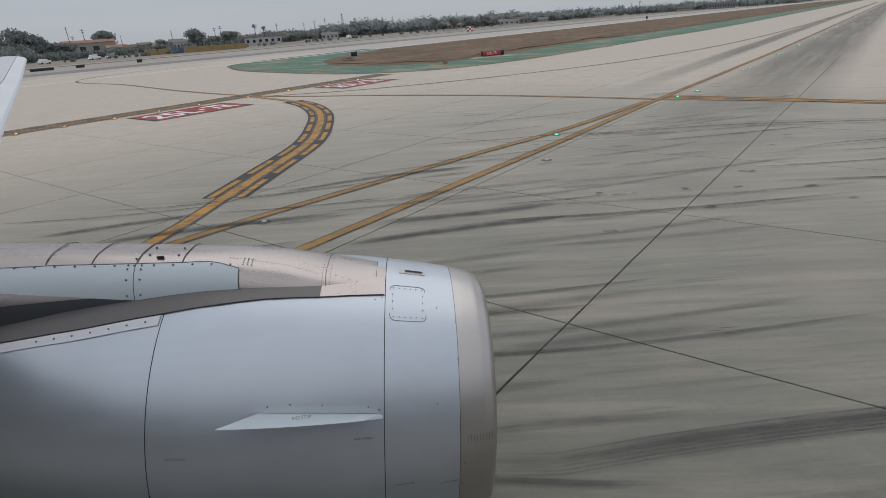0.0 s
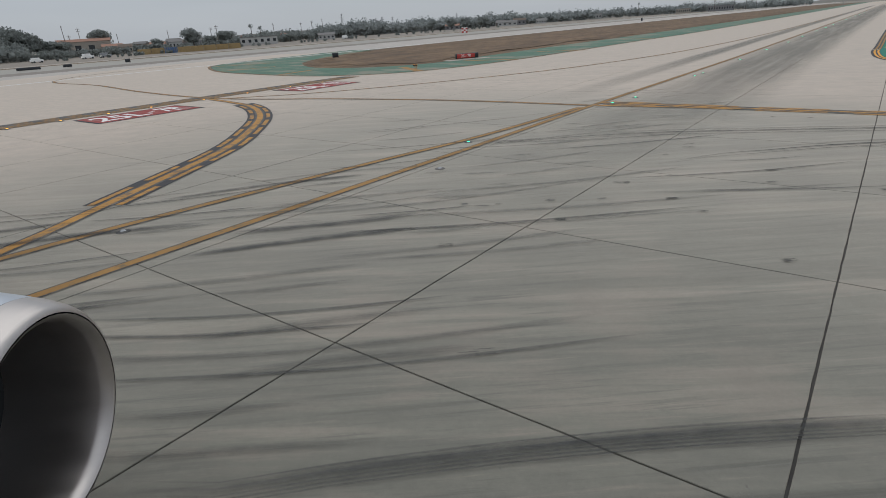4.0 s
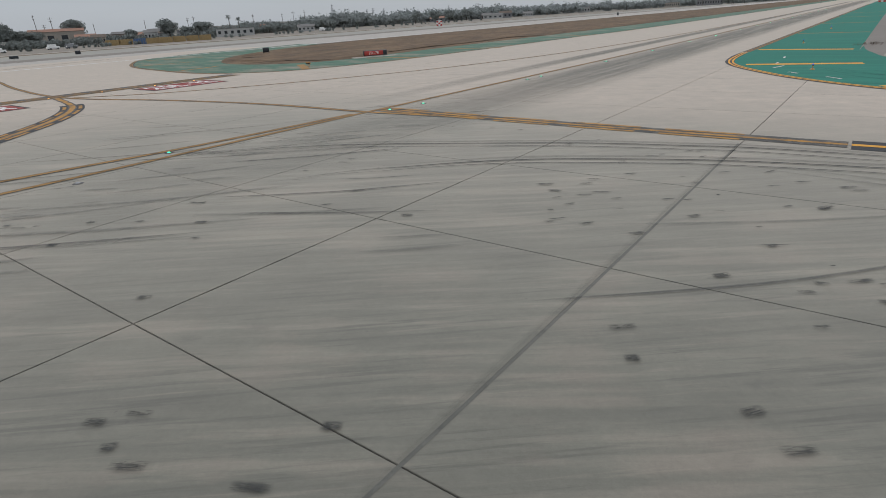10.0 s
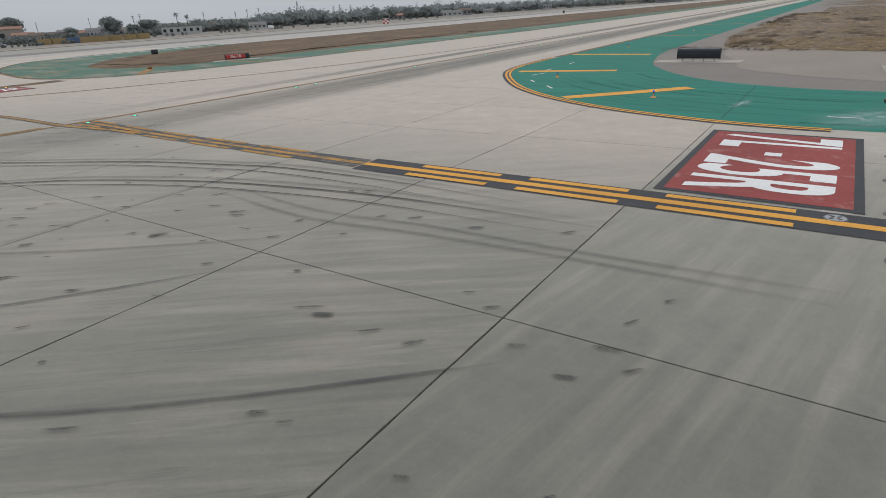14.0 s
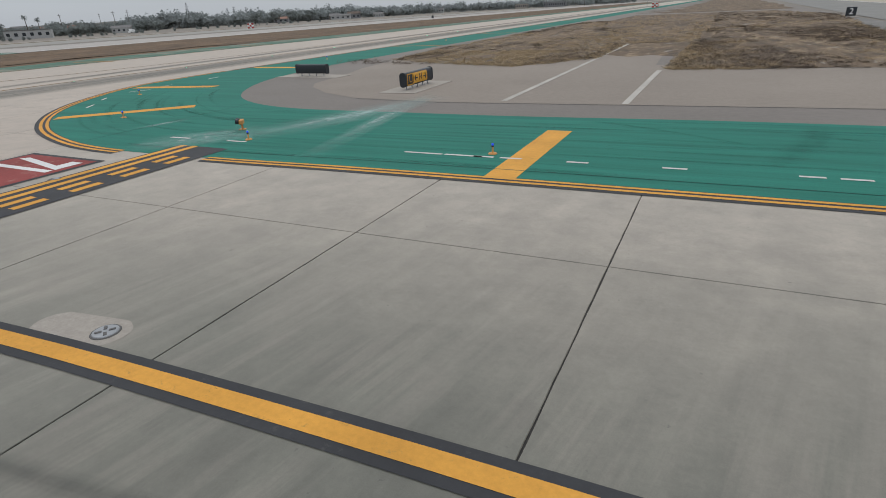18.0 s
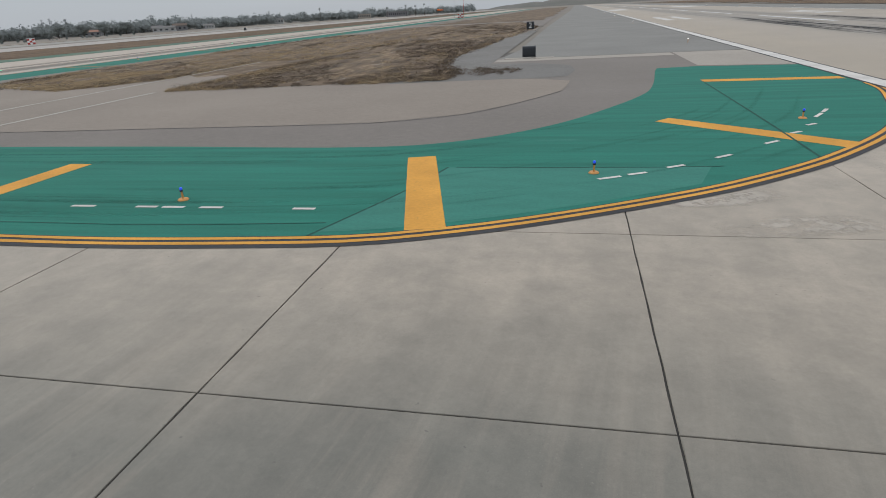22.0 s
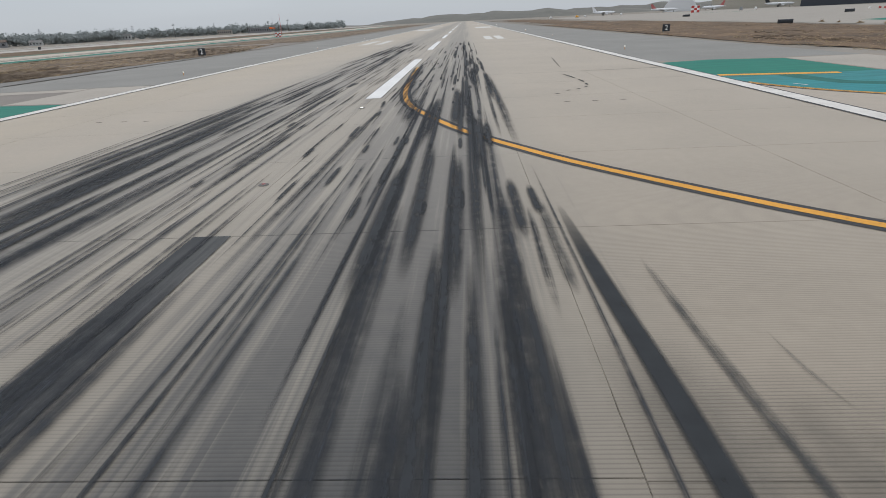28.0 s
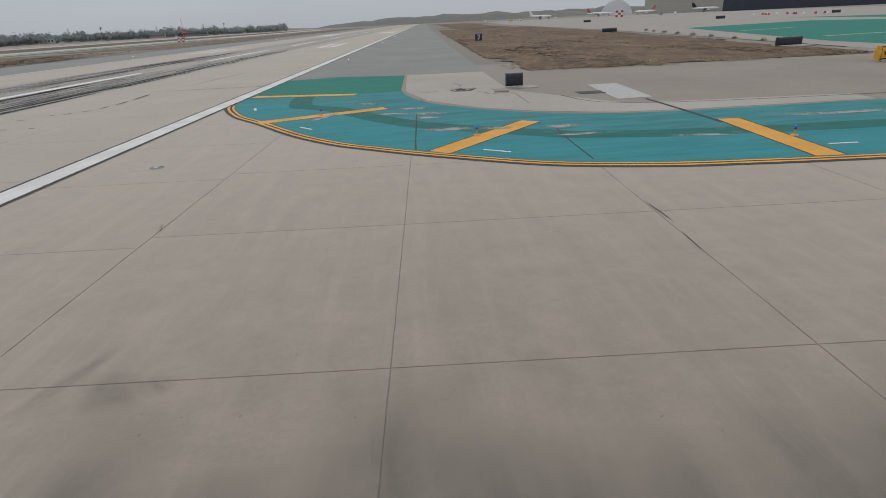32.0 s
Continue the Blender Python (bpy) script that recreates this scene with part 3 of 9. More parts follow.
# sheets under and round the slabs
apron = tagged(new("taxiway_pavement"), "grey concrete taxiway of large square slabs with dark joints", "taxiway", kind="structure")
runway = tagged(new("runway_pavement"), "grooved beige concrete runway with black tyre rubber", "runway", kind="structure")
east_apron = tagged(new("east_taxiway_pavement"), "warm beige concrete taxiway slabs beside the runway", "taxiway", kind="structure")
quad_patch("joint_bed", [(-200, -70), (-0.3, -70), (-0.3, 60), (-200, 60)], -0.022, JOINT, apron, "dark joint filler")
quad_patch("joint_bed", [(-0.3, -40), (46, -40), (46, 60), (-0.3, 60)], -0.023, paving("runway_joint_filler", (0.12, 0.108, 0.093), (0.18, 0.162, 0.14)), runway, "dusty joint filler")
quad_patch("joint_bed", [(46, -70), (170, -70), (170, 60), (46, 60)], -0.012, paving("dusty_joint_filler", (0.17, 0.152, 0.13), (0.24, 0.215, 0.185)), east_apron, "dusty joint filler")

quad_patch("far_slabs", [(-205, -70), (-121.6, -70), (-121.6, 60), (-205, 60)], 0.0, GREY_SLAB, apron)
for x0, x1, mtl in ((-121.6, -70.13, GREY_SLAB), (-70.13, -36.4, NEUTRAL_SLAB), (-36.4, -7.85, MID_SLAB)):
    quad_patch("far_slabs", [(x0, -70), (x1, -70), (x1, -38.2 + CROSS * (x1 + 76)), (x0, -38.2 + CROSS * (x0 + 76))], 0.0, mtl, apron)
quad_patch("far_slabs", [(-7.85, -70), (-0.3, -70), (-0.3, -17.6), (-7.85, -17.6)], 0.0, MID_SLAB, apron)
quad_patch("far_slabs", [(-125, 60), (-80, 60), (-80, 900), (-125, 900)], 0.0, GREY_SLAB, apron)
quad_patch("far_slabs", [(-121.6, 24.2), (-68, 25.6), (-68, 60), (-121.6, 60)], -0.001, GREY_SLAB, apron)
quad_patch("far_runway", [(-0.3, 52.6), (46.0, 52.6), (46.0, 1500), (-0.3, 1500)], 0.0, RUNWAY, runway)
quad_patch("far_runway", [(-0.3, -300), (46.0, -300), (46.0, -17.6), (-0.3, -17.6)], 0.0, RUNWAY, runway)
quad_patch("far_slabs", [(81.6, -70), (170, -70), (170, 20), (81.6, 20)], 0.0, WARM_SLAB, east_apron)
quad_patch("far_slabs", [(46, -70), (81.6, -70), (81.6, -10.9), (46, -10.9)], 0.0, WARM_SLAB, east_apron)

# second runway to the west
sheet("west_runway", [(-221, -400), (-181, -400), (-181, 1600), (-221, 1600)], -0.004, paving("west_runway_concrete", (0.335, 0.31, 0.285), (0.42, 0.392, 0.362)),
      "pale concrete runway beyond the grass", "runway")
sheet("west_shoulder", [(-239, -400), (-221, -400), (-221, 1600), (-239, 1600)], -0.01, ASPHALT, "grey asphalt shoulder of the far runway", "shoulder")
sheet("far_verge", [(-285, -400), (-239, -400), (-239, 1600), (-285, 1600)], -0.012, paving("dusty_verge", (0.215, 0.212, 0.188), (0.30, 0.292, 0.262), big=0.02), "pale dusty verge beyond the far runway", "ground")
sheet("service_road", [(-306, -400), (-297, -400), (-297, 1600), (-306, 1600)], -0.01, PALE_SLAB, "pale service road along the far runway", "road")

# ---- island between the taxiway and the runway ----
EDGE_1 = [(-82.4, 900), (-82.4, 300), (-82.5, 120), (-82.6, 60), (-82.6, 40), (-82.6, 30), (-81.6, 23.2), (-78.2, 17.1), (-74.5, 12.9), (-70.3, 9.9), (-66.0, 8.1), (-61.9, 7.3),
          (-55.8, 7.4), (-50.8, 7.72), (-46.5, 7.92), (-42.0, 8.1), (-37.0, 8.3), (-33.0, 8.42), (-29.0, 8.5), (-25.0, 8.62), (-21.7, 8.93), (-19.4, 9.25), (-17.9, 9.7), (-15.8, 10.6),
          (-12.9, 12.2), (-10.3, 13.95), (-7.2, 16.75), (-4.0, 20.9), (-1.8, 26.2), (-0.75, 29.8), (-0.55, 34)]
INNER_1 = [(-74.6, 900), (-74.6, 300), (-74.6, 60), (-74.4, 40), (-73.4, 32), (-71.8, 26.5), (-68.5, 21.2), (-64.9, 18.3), (-60.4, 16.9), (-54, 16.9), (-48.5, 17.0), (-40, 17.6),
           (-31.3, 17.7), (-22.9, 17.5), (-19.0, 18.3), (-15.6, 21.1), (-12.9, 25.4), (-11.1, 29.3), (-10.3, 33), (-9.8, 36.6), (-9.5, 38.8), (-9.2, 40.4)]
edge_1, inner_1 = smooth_line(EDGE_1, 0.6), smooth_line(INNER_1, 0.6)
sheet("shoulder_asphalt_west", [(p.x, p.y) for p in edge_1] + [(-0.55, 53), (-22, 54), (-22, 900)], 0.004, ASPHALT,
      "brown-grey asphalt shoulder inside the green border", "shoulder")
sheet("green_border_west", [(p.x, p.y) for p in edge_1] + [(-0.55, 40.2), (-6.6, 41.0)] + [(p.x, p.y) for p in reversed(inner_1)], 0.008, GREEN,
      "worn deep green painted taxiway shoulder", "painted shoulder")
sheet("old_asphalt_west", [(-66.5, 26.2), (-65.2, 24.4), (-62.5, 22.2), (-59.3, 20.6), (-53.5, 20.0), (-44.5, 20.6), (-34, 21.3), (-27.4, 21.7), (-23, 22.2), (-19.6, 23.9), (-17.8, 26.2), (-16.5, 28.4), (-15.3, 30.8),
      (-14.9, 35.1), (-17.5, 36.6), (-21, 38.5), (-45, 38), (-46, 60), (-52, 60), (-56, 40), (-70, 44), (-69, 36), (-67.6, 31.5)], 0.012, BROWN_ASPHALT,
      "faded brown asphalt patch with thin cracks", "pavement")
sheet("runway_shoulder_west", [(-0.55, 53.2), (-0.55, 1500), (-17, 1500), (-18, 400), (-20.5, 130), (-20.5, 62), (-21.5, 52)], 0.010, GREY_ASPHALT,
      "grey asphalt runway shoulder", "shoulder")
sheet("concrete_patch_west", [(-6.4, 41.4), (-0.6, 40.6), (-0.6, 52.9), (-6.4, 52.6)], 0.013, PALE_SLAB, "beige concrete panel at the runway edge", "pavement")
sheet("concrete_strip_west", [(-21.5, 49.0), (-10.9, 49.8), (-6.6, 50.0), (-6.6, 52.6), (-10.9, 52.2), (-21.5, 51.6)], 0.015, PALE_SLAB, "pale concrete strip across the shoulder", "pavement")

# ---- island east of the runway ----
EDGE_2 = [(46.25, 40), (46.4, 37), (46.9, 34.8), (48.4, 31.6), (50.3, 29.0), (52.9, 25.2), (55.0, 22.8), (56.5, 21.6), (58.35, 20.3), (60.4, 19.05), (62.2, 18.05), (63.8, 17.5), (66.3, 17.0), (68.0, 16.87), (71.4, 16.72),
          (80, 16.7), (100, 17.0), (150, 17.7)]
INNER_2 = [(56.7, 52.0), (56.8, 45), (57.0, 39.2), (58.5, 33.8), (61.4, 30.0), (64.3, 27.75), (67.7, 26.5), (71.5, 26.3), (80.2, 26.6), (100, 27.0), (150, 27.7)]
edge_2, inner_2 = smooth_line(EDGE_2, 0.6), smooth_line(INNER_2, 0.6)
sheet("old_asphalt_east", [(p.x, p.y) for p in edge_2] + [(150, 62), (104, 56), (66, 50), (63.5, 54), (46.25, 54)], 0.004, BROWN_ASPHALT, "faded brown asphalt behind the painted border", "pavement")
sheet("green_border_east", [(p.x, p.y) for p in edge_2] + [(p.x, p.y) for p in reversed(inner_2)] + [(51, 53.5), (46.25, 52.5)], 0.008, TEAL,
      "patched blue-green painted taxiway shoulder", "painted shoulder")
sheet("concrete_patch_east", [(56.9, 51.9), (57.2, 39.4), (58.7, 34.1), (61.5, 30.3), (64.4, 28.05), (67.7, 26.8), (71.5, 26.6), (80.2, 26.9), (80.2, 28.9), (69, 29.4), (66.5, 33.5), (64.0, 37.5), (63.7, 52.0)], 0.012,
      PALE_SLAB, "pale concrete apron with a dark stain", "pavement")
sheet("runway_shoulder_east", [(46.25, 54), (63.8, 52.2), (63.2, 130), (62, 400), (62, 1500), (46.25, 1500)], 0.010, GREY_ASPHALT, "grey asphalt runway shoulder", "shoulder")
sheet("concrete_pad_east", [(69.3, 38.2), (71.3, 38.2), (71.0, 31.2), (69.0, 31.0)], 0.014, plain("pale_pad", (0.42, 0.41, 0.385), 0.9, local=False), "pale concrete repair pad", "pavement")
sheet("far_taxiway_east", [(102, 52), (400, 60), (420, 900), (150, 900), (116, 400), (110, 165), (106, 100)], 0.003, paving("far_taxiway_concrete", (0.23, 0.208, 0.18), (0.30, 0.272, 0.238)), "pale concrete taxiway beyond the grass", "taxiway")
sheet("green_border_far", [(108, 61), (128, 84), (175, 128), (165, 160), (140, 152), (124, 146), (108, 70)], 0.010, GREEN, "green painted shoulder across the taxiway", "painted shoulder")
FADED = painted("faded_cream_paint", (0.40, 0.39, 0.30), (0.24, 0.27, 0.21), 0.56, 3.0)
for a, b in (((120, 113.1), (134, 118)), ((114.8, 81.5), (133, 85))):
    ribbon("shoulder_stripe", smooth_line([a, b], 40), 0.45, -0.45, 0.016, FADED)
for ob in [o for o in scene.objects if o.name.startswith("shoulder_stripe")]:
    tagged(ob, "faded cream stripe on the far green shoulder", "marking", kind="structure")

# ---- island west of the taxiway ----
EDGE_0 = [(-113.6, 900), (-113.6, 300), (-113.7, 113), (-115.5, 70), (-117.1, 34), (-118.6, 22), (-121.4, 14.6), (-126, 11), (-133.6, 9.6), (-145, 11.3), (-158, 14.2), (-170, 19.5), (-180, 26), (-185.5, 36), (-187, 48)]
INNER_0 = [(-124, 900), (-124, 300), (-125.2, 113), (-127.0, 54), (-127.4, 30), (-128.8, 24), (-133, 20.5), (-139, 19.6), (-146, 21), (-154, 26), (-160, 31), (-166, 39), (-172, 50), (-176, 60)]
edge_0, inner_0 = smooth_line(EDGE_0), smooth_line(INNER_0)
sheet("green_border_far_west", [(p.x, p.y) for p in edge_0] + [(-190, 70), (-180, 68)] + [(p.x, p.y) for p in reversed(inner_0)], 0.008, OLD_GREEN, "faded green painted shoulder round the far grass", "painted shoulder")

sheet("soil_rim_far_west", [(p.x, p.y) for p in inner_0] + [(-180, 75), (-181, 120), (-181, 300), (-181, 900)], 0.006, DARK_SOIL, "bare brown soil round the far grass", "dry grass")


# ---- dry grass islands ----
def rough_ground(name, pts, cell, z, amp, label, soil=SOIL):
    """Uneven soil inside an outline; the rim lies low."""
    xs, ys = [p[0] for p in pts], [p[1] for p in pts]

    def inside(x, y):
        c = False
        for (x1, y1), (x2, y2) in zip(pts, pts[1:] + pts[:1]):
            if (y1 > y) != (y2 > y) and x < (x2 - x1) * (y - y1) / (y2 - y1) + x1:
                c = not c
        return c

    def gap(x, y):
        best = 1e9
        for (x1, y1), (x2, y2) in zip(pts, pts[1:] + pts[:1]):
            dx, dy = x2 - x1, y2 - y1
            t = max(0, min(1, ((x - x1) * dx + (y - y1) * dy) / (dx * dx + dy * dy)))
            best = min(best, math.hypot(x - x1 - t * dx, y - y1 - t * dy))
        return best

    nx, ny = int((max(xs) - min(xs)) / cell) + 2, int((max(ys) - min(ys)) / cell) + 2
    verts, index = [], {}
    for j in range(ny):
        for i in range(nx):
            jit = noise.noise_vector((i * 1.7, j * 1.3, 5)) * cell * 0.3
            x, y = min(xs) + i * cell + jit.x, min(ys) + j * cell + jit.y
            if inside(x, y):
                index[i, j] = len(verts)
                d = min(1, gap(x, y) / 2.0)
                h = 0.6 * noise.noise((x * 0.09, y * 0.09, 1)) + 0.5 * noise.noise((x * 0.35, y * 0.35, 2)) + 0.4
                verts.append((x, y, z + d * amp * max(0.05, h)))
    faces = []
    for (i, j), a in index.items():
        q = [(i, j), (i + 1, j), (i + 1, j + 1), (i, j + 1)]
        have = [index[k] for k in q if k in index]
        if len(have) >= 3:
            faces.append(tuple(have))
    ob = raw(name, verts, faces, soil)
    ob.data.polygons.foreach_set("use_smooth", [True] * len(ob.data.polygons))
    return tagged(ob, label, "dry grass", kind="structure")


DIRT_1W = [(-70, 43), (-64.3, 40.3), (-58, 38.0), (-55.5, 37.2), (-52.5, 40.5), (-50.3, 43), (-50.3, 62), (-54, 78), (-60, 100), (-67, 140), (-72.5, 140), (-72.5, 60)]
DIRT_1E = [(-44.0, 35.0), (-35, 35.6), (-26, 36.6), (-22.6, 37.0), (-23.4, 42), (-25.2, 48), (-26.2, 56), (-25, 78), (-23.4, 105), (-22.2, 131), (-30, 180), (-43.7, 180), (-43.5, 60)]
DIRT_1M = [(-50.2, 60), (-43.6, 62), (-43.7, 180), (-66, 180), (-67, 141), (-60, 101), (-54, 79)]
DIRT_1N = [(-72.5, 139), (-66.5, 140), (-66, 179), (-30, 179), (-22, 130), (-18.5, 400), (-17, 900), (-71, 900)]
DIRT_2 = [(66.2, 50), (80, 49.0), (99, 50.8), (101, 56), (100, 66), (104, 100), (107.5, 165), (112, 300), (64, 300), (65, 139), (65.5, 80)]
DIRT_2N = [(64, 299), (112, 299), (116, 420), (130, 900), (63, 900)]
DIRT_0 = [(p.x, p.y) for p in inner_0[::3]] + [(-180, 75), (-181, 120), (-181, 300), (-181, 900)]
rough_ground("grass_island_a", DIRT_1W, 1.4, 0.012, 0.16, "dry brown grass and bare soil between the pavements")
rough_ground("grass_island_b", DIRT_1E, 1.1, 0.012, 0.18, "dry brown grass and scrub beside the runway shoulder")
rough_ground("grass_island_c", DIRT_1M, 2.4, 0.012, 0.15, "dry overgrown strip of an old road")
rough_ground("grass_island_d", DIRT_1N, 12, 0.012, 0.15, "long brown grass strip between taxiway and runway")
rough_ground("grass_island_e", DIRT_2, 1.8, 0.012, 0.14, "dry grass field with pale bare patches", DARK_SOIL)
rough_ground("grass_island_f", DIRT_2N, 14, 0.012, 0.15, "dry grass field running to the far end", DARK_SOIL)
rough_ground("grass_island_g", DIRT_0, 5, 0.012, 0.15, "brown dry grass between the taxiway and the far runway", DARK_SOIL)
sheet("grass_floor", [(-50.6, 47), (-48.0, 44.6), (-46.2, 46.0), (-43.0, 43.5), (-42, 60), (-42, 181), (-67, 181), (-67, 138), (-61, 100), (-56, 78), (-52, 60)], 0.0135, SOIL, "thin dry soil spread over the old road", "dry grass")
sheet("gravel_patch", [(-23.2, 110), (-21.6, 110), (-21.6, 52), (-21.6, 47.4), (-17.8, 47.2), (-15.0, 44.6), (-14.6, 41), (-15.1, 37.4), (-17.5, 36.7), (-20.0, 36.6), (-27, 35.8), (-27, 60)], 0.0145, GRAVEL,
      "grey gravel between the dry grass and the runway shoulder", "gravel")
sheet("grass_strip_west", [(-297, -400), (-285, -400), (-285, 1600), (-297, 1600)], -0.008, SOIL, "strip of dry grass beyond the far runway", "dry grass")
sheet("grass_verge_west", [(-420, -400), (-306, -400), (-306, 1600), (-420, 1600)], -0.02, FAR_LAND, "dusty verge along the fence", "ground")


# ---- markings ----
def marking(name, label):
    return tagged(new(name), label, "marking", kind="structure")


def bordered_line(name, label, pts, width=0.3, rim=0.16, z=0.012, yellow=None, step=1.2):
    e = marking(name, label)
    line = smooth_line(pts, step)
    ribbon("black_border", line, width / 2 + rim, -width / 2 - rim, z, WORN_BLACK if yellow in (TAXI_YELLOW, DULL_YELLOW) else BLACK, e)
    ribbon("yellow_line", line, width / 2, -width / 2, z + 0.005, yellow or YELLOW, e)
    return e, line


def dashes_along(line, d, width, dash, gap, z, material, parent, start=0.0, stop=1e9, name="dash"):
    """Short pieces beside a line."""
    run, pos, made = [0.0], 0.0, 0
    for a, b in zip(line, line[1:]):
        run.append(run[-1] + (b - a).length)

    def at(s):
        for i in range(len(line) - 1):
            if run[i + 1] >= s:
                return line[i].lerp(line[i + 1], (s - run[i]) / max(1e-6, run[i + 1] - run[i]))
        return line[-1]

    s = start
    while s + dash < min(run[-1], stop):
        piece = [at(s + dash * k / 3) for k in range(4)]
        ribbon(name, piece, d + width / 2, d - width / 2, z, material, parent)
        s += dash + gap
        made += 1
    return made


def edge_pair(name, label, line, material=None):
    e = marking(name, label)
    ribbon("black_border", line, 0.14, -0.50, 0.0125, BLACK, e)
    ribbon("yellow_line", line, 0.095, -0.045, 0.0175, material or YELLOW, e)
    ribbon("yellow_line", line, -0.165, -0.315, 0.0175, material or YELLOW, e)
    return e


edge_pair("taxiway_edge_line", "double yellow taxiway edge line with black rims", [p for p in edge_1 if p.y < 34 and p.x < -60.2])
edge_pair("taxiway_edge_line", "double yellow taxiway edge line with black rims", [p for p in edge_1 if p.x > -56.6 and p.y < 31.5])
edge_pair("taxiway_edge_line", "double yellow taxiway edge line with black rims", [p for p in edge_2 if p.y < 36.5])
edge_pair("taxiway_edge_line", "double yellow taxiway edge line, far and worn", [p for p in edge_1 if 34 <= p.y < 300 and p.x < -60], DULL_YELLOW)
edge_pair("taxiway_edge_line", "double yellow taxiway edge line, far and worn", [p for p in edge_0 if p.y < 300], DULL_YELLOW)

# yellow stripes on the painted shoulders
STRIPES = [((-45.75, 7.95), (-45.75, 14.5)), ((-31.85, 8.45), (-31.85, 15.0)), ((-17.8, 9.85), (-19.5, 16.15)), ((-6.4, 17.75), (-11.3, 22.05)), ((-0.75, 33.3), (-7.7, 33.35)),
           ((-72.4, 11.6), (-67.3, 16.4)), ((-80.7, 22.6), (-73.8, 24.0)), ((-82.3, 36.9), (-75.0, 36.6)), ((-82.3, 64), (-74.8, 64)), ((-82.3, 94), (-74.8, 94)), ((-82.3, 124), (-74.8, 124)), ((-82.3, 155), (-74.8, 155)),
           ]
STRIPES_EAST = [((46.5, 40.7), (53.8, 39.2)), ((50.1, 29.0), (56.3, 31.95)), ((59.0, 20.15), (63.25, 25.55)), ((70.98, 16.95), (71.3, 23.75)), ((84, 16.9), (84, 24.2)), ((97, 17.1), (97, 24.4)),
           ((-115.5, 45), (-123, 44)), ((-114.5, 75), (-122, 75)), ((-117.6, 30), (-125, 28.5)), ((-121.5, 15.5), (-128, 20)), ((-140, 11), (-141, 17)), ((-160, 15.5), (-157, 23)), ((-176, 24), (-168, 31))]
for k, (a, b) in enumerate(STRIPES + STRIPES_EAST):
    far = a[0] < -100 or a[1] > 60
    line = smooth_line([a, b], 1.2)
    if a[0] > 40:
        tagged(ribbon("stripe_rim", line, 0.53, -0.53, 0.0126, BLACK), "thin black rim round a yellow stripe", "marking", kind="structure")
    ob = ribbon("shoulder_stripe", line, 0.46, -0.46, 0.0146 if a[0] > 40 else 0.0135, DULL_YELLOW if far else YELLOW)
    tagged(ob, "faded yellow stripe across a green shoulder" if far else "broad yellow stripe across the green shoulder", "marking", "shoulder stripes", "structure")

# small white dashes along the green shoulders
white_ticks = marking("shoulder_ticks", "row of short white dashes on the green shoulder")
for x, w in ((-61.0, 1.1), (-57.9, 1.0), (-49.9, 1.4), (-48.4, 1.3), (-47.4, 0.7), (-46.5, 0.7), (-44.4, 0.65), (-41.7, 0.65), (-38.4, 0.6), (-37.5, 0.7), (-36.4, 0.7), (-34.8, 0.7), (-31.7, 0.65),
             (-28.0, 0.75), (-26.0, 0.65), (-25.2, 0.65), (-24.1, 0.65), (-21.5, 0.6)):
    y = 9.55 + (x + 61) * 0.033
    quad_patch("tick", [(x, y), (x + w, y + 0.03), (x + w, y + 0.17), (x, y + 0.14)], 0.019, WHITE, white_ticks)
TICK_ARC = [((-14.0, 13.8), (-13.4, 14.1)), ((-13.2, 14.25), (-12.7, 14.5)), ((-12.1, 15.0), (-11.6, 15.3)), ((-10.6, 16.1), (-10.1, 16.5)), ((-8.8, 17.9), (-8.3, 18.3)), ((-7.6, 19.4), (-7.2, 19.7)), ((-6.7, 20.7), (-6.3, 21.0)),
            ((-5.9, 22.2), (-5.4, 23.0)), ((-5.3, 23.2), (-4.9, 23.9)), ((-75.2, 15.6), (-74.4, 14.6)), ((-77.4, 17.9), (-76.8, 17.2)), ((-78.6, 20.4), (-78.2, 21.9)), ((-78.9, 23.4), (-78.9, 24.4)), ((-79, 28), (-79.1, 29.2)), ((52.6, 27.0), (53.3, 26.2)),
            ((60.6, 20.2), (61.5, 19.6)), ((71.9, 18.4), (72.9, 18.4)), ((76, 18.4), (77, 18.4)), ((48.3, 34.6), (48.6, 33.6))]
for a, b in TICK_ARC:
    ribbon("tick", smooth_line([a, b], 5), 0.07, -0.07, 0.019, WHITE, white_ticks)

# centre lines of the taxiways
bordered_line("taxiway_centre_line", "yellow taxiway line crossing to the runway, black rims", [(-56.3, -2.85), (-52.3, -2.6), (-47.4, -2.25), (-40, -1.95), (-30, -1.9), (-22, -2.6), (-16, -4.6), (-11, -8.5), (-8, -14)])
worn, line_w = bordered_line("enhanced_centre_line", "worn yellow centre line with dashes on both sides", [(-93.6, -2.55), (-90, -2.65), (-86.6, -2.85), (-80, -2.95), (-73.1, -2.95)], 0.24, 0.34, yellow=TAXI_YELLOW)
for d in (0.42, -0.42):
    dashes_along(line_w, d, 0.2, 2.7, 0.9, 0.0175, TAXI_YELLOW, worn, 0.4)
enh, line_e = bordered_line("enhanced_centre_line", "yellow centre line with dashes on both sides", [(-73, -2.95), (-66, -2.75), (-59.35, -2.6)], 0.28, 0.52, yellow=YELLOW)
bordered_line("taxiway_centre_line", "worn yellow line joining the dashed centre line", [(-93.6, -3.6), (-90, -3.25), (-86.65, -3.05)], 0.26, 0.10, 0.012, TAXI_YELLOW)
for d in (0.46, -0.46):
    dashes_along(line_e, d, 0.24, 2.7, 0.9, 0.0175, YELLOW, enh, 2.0)
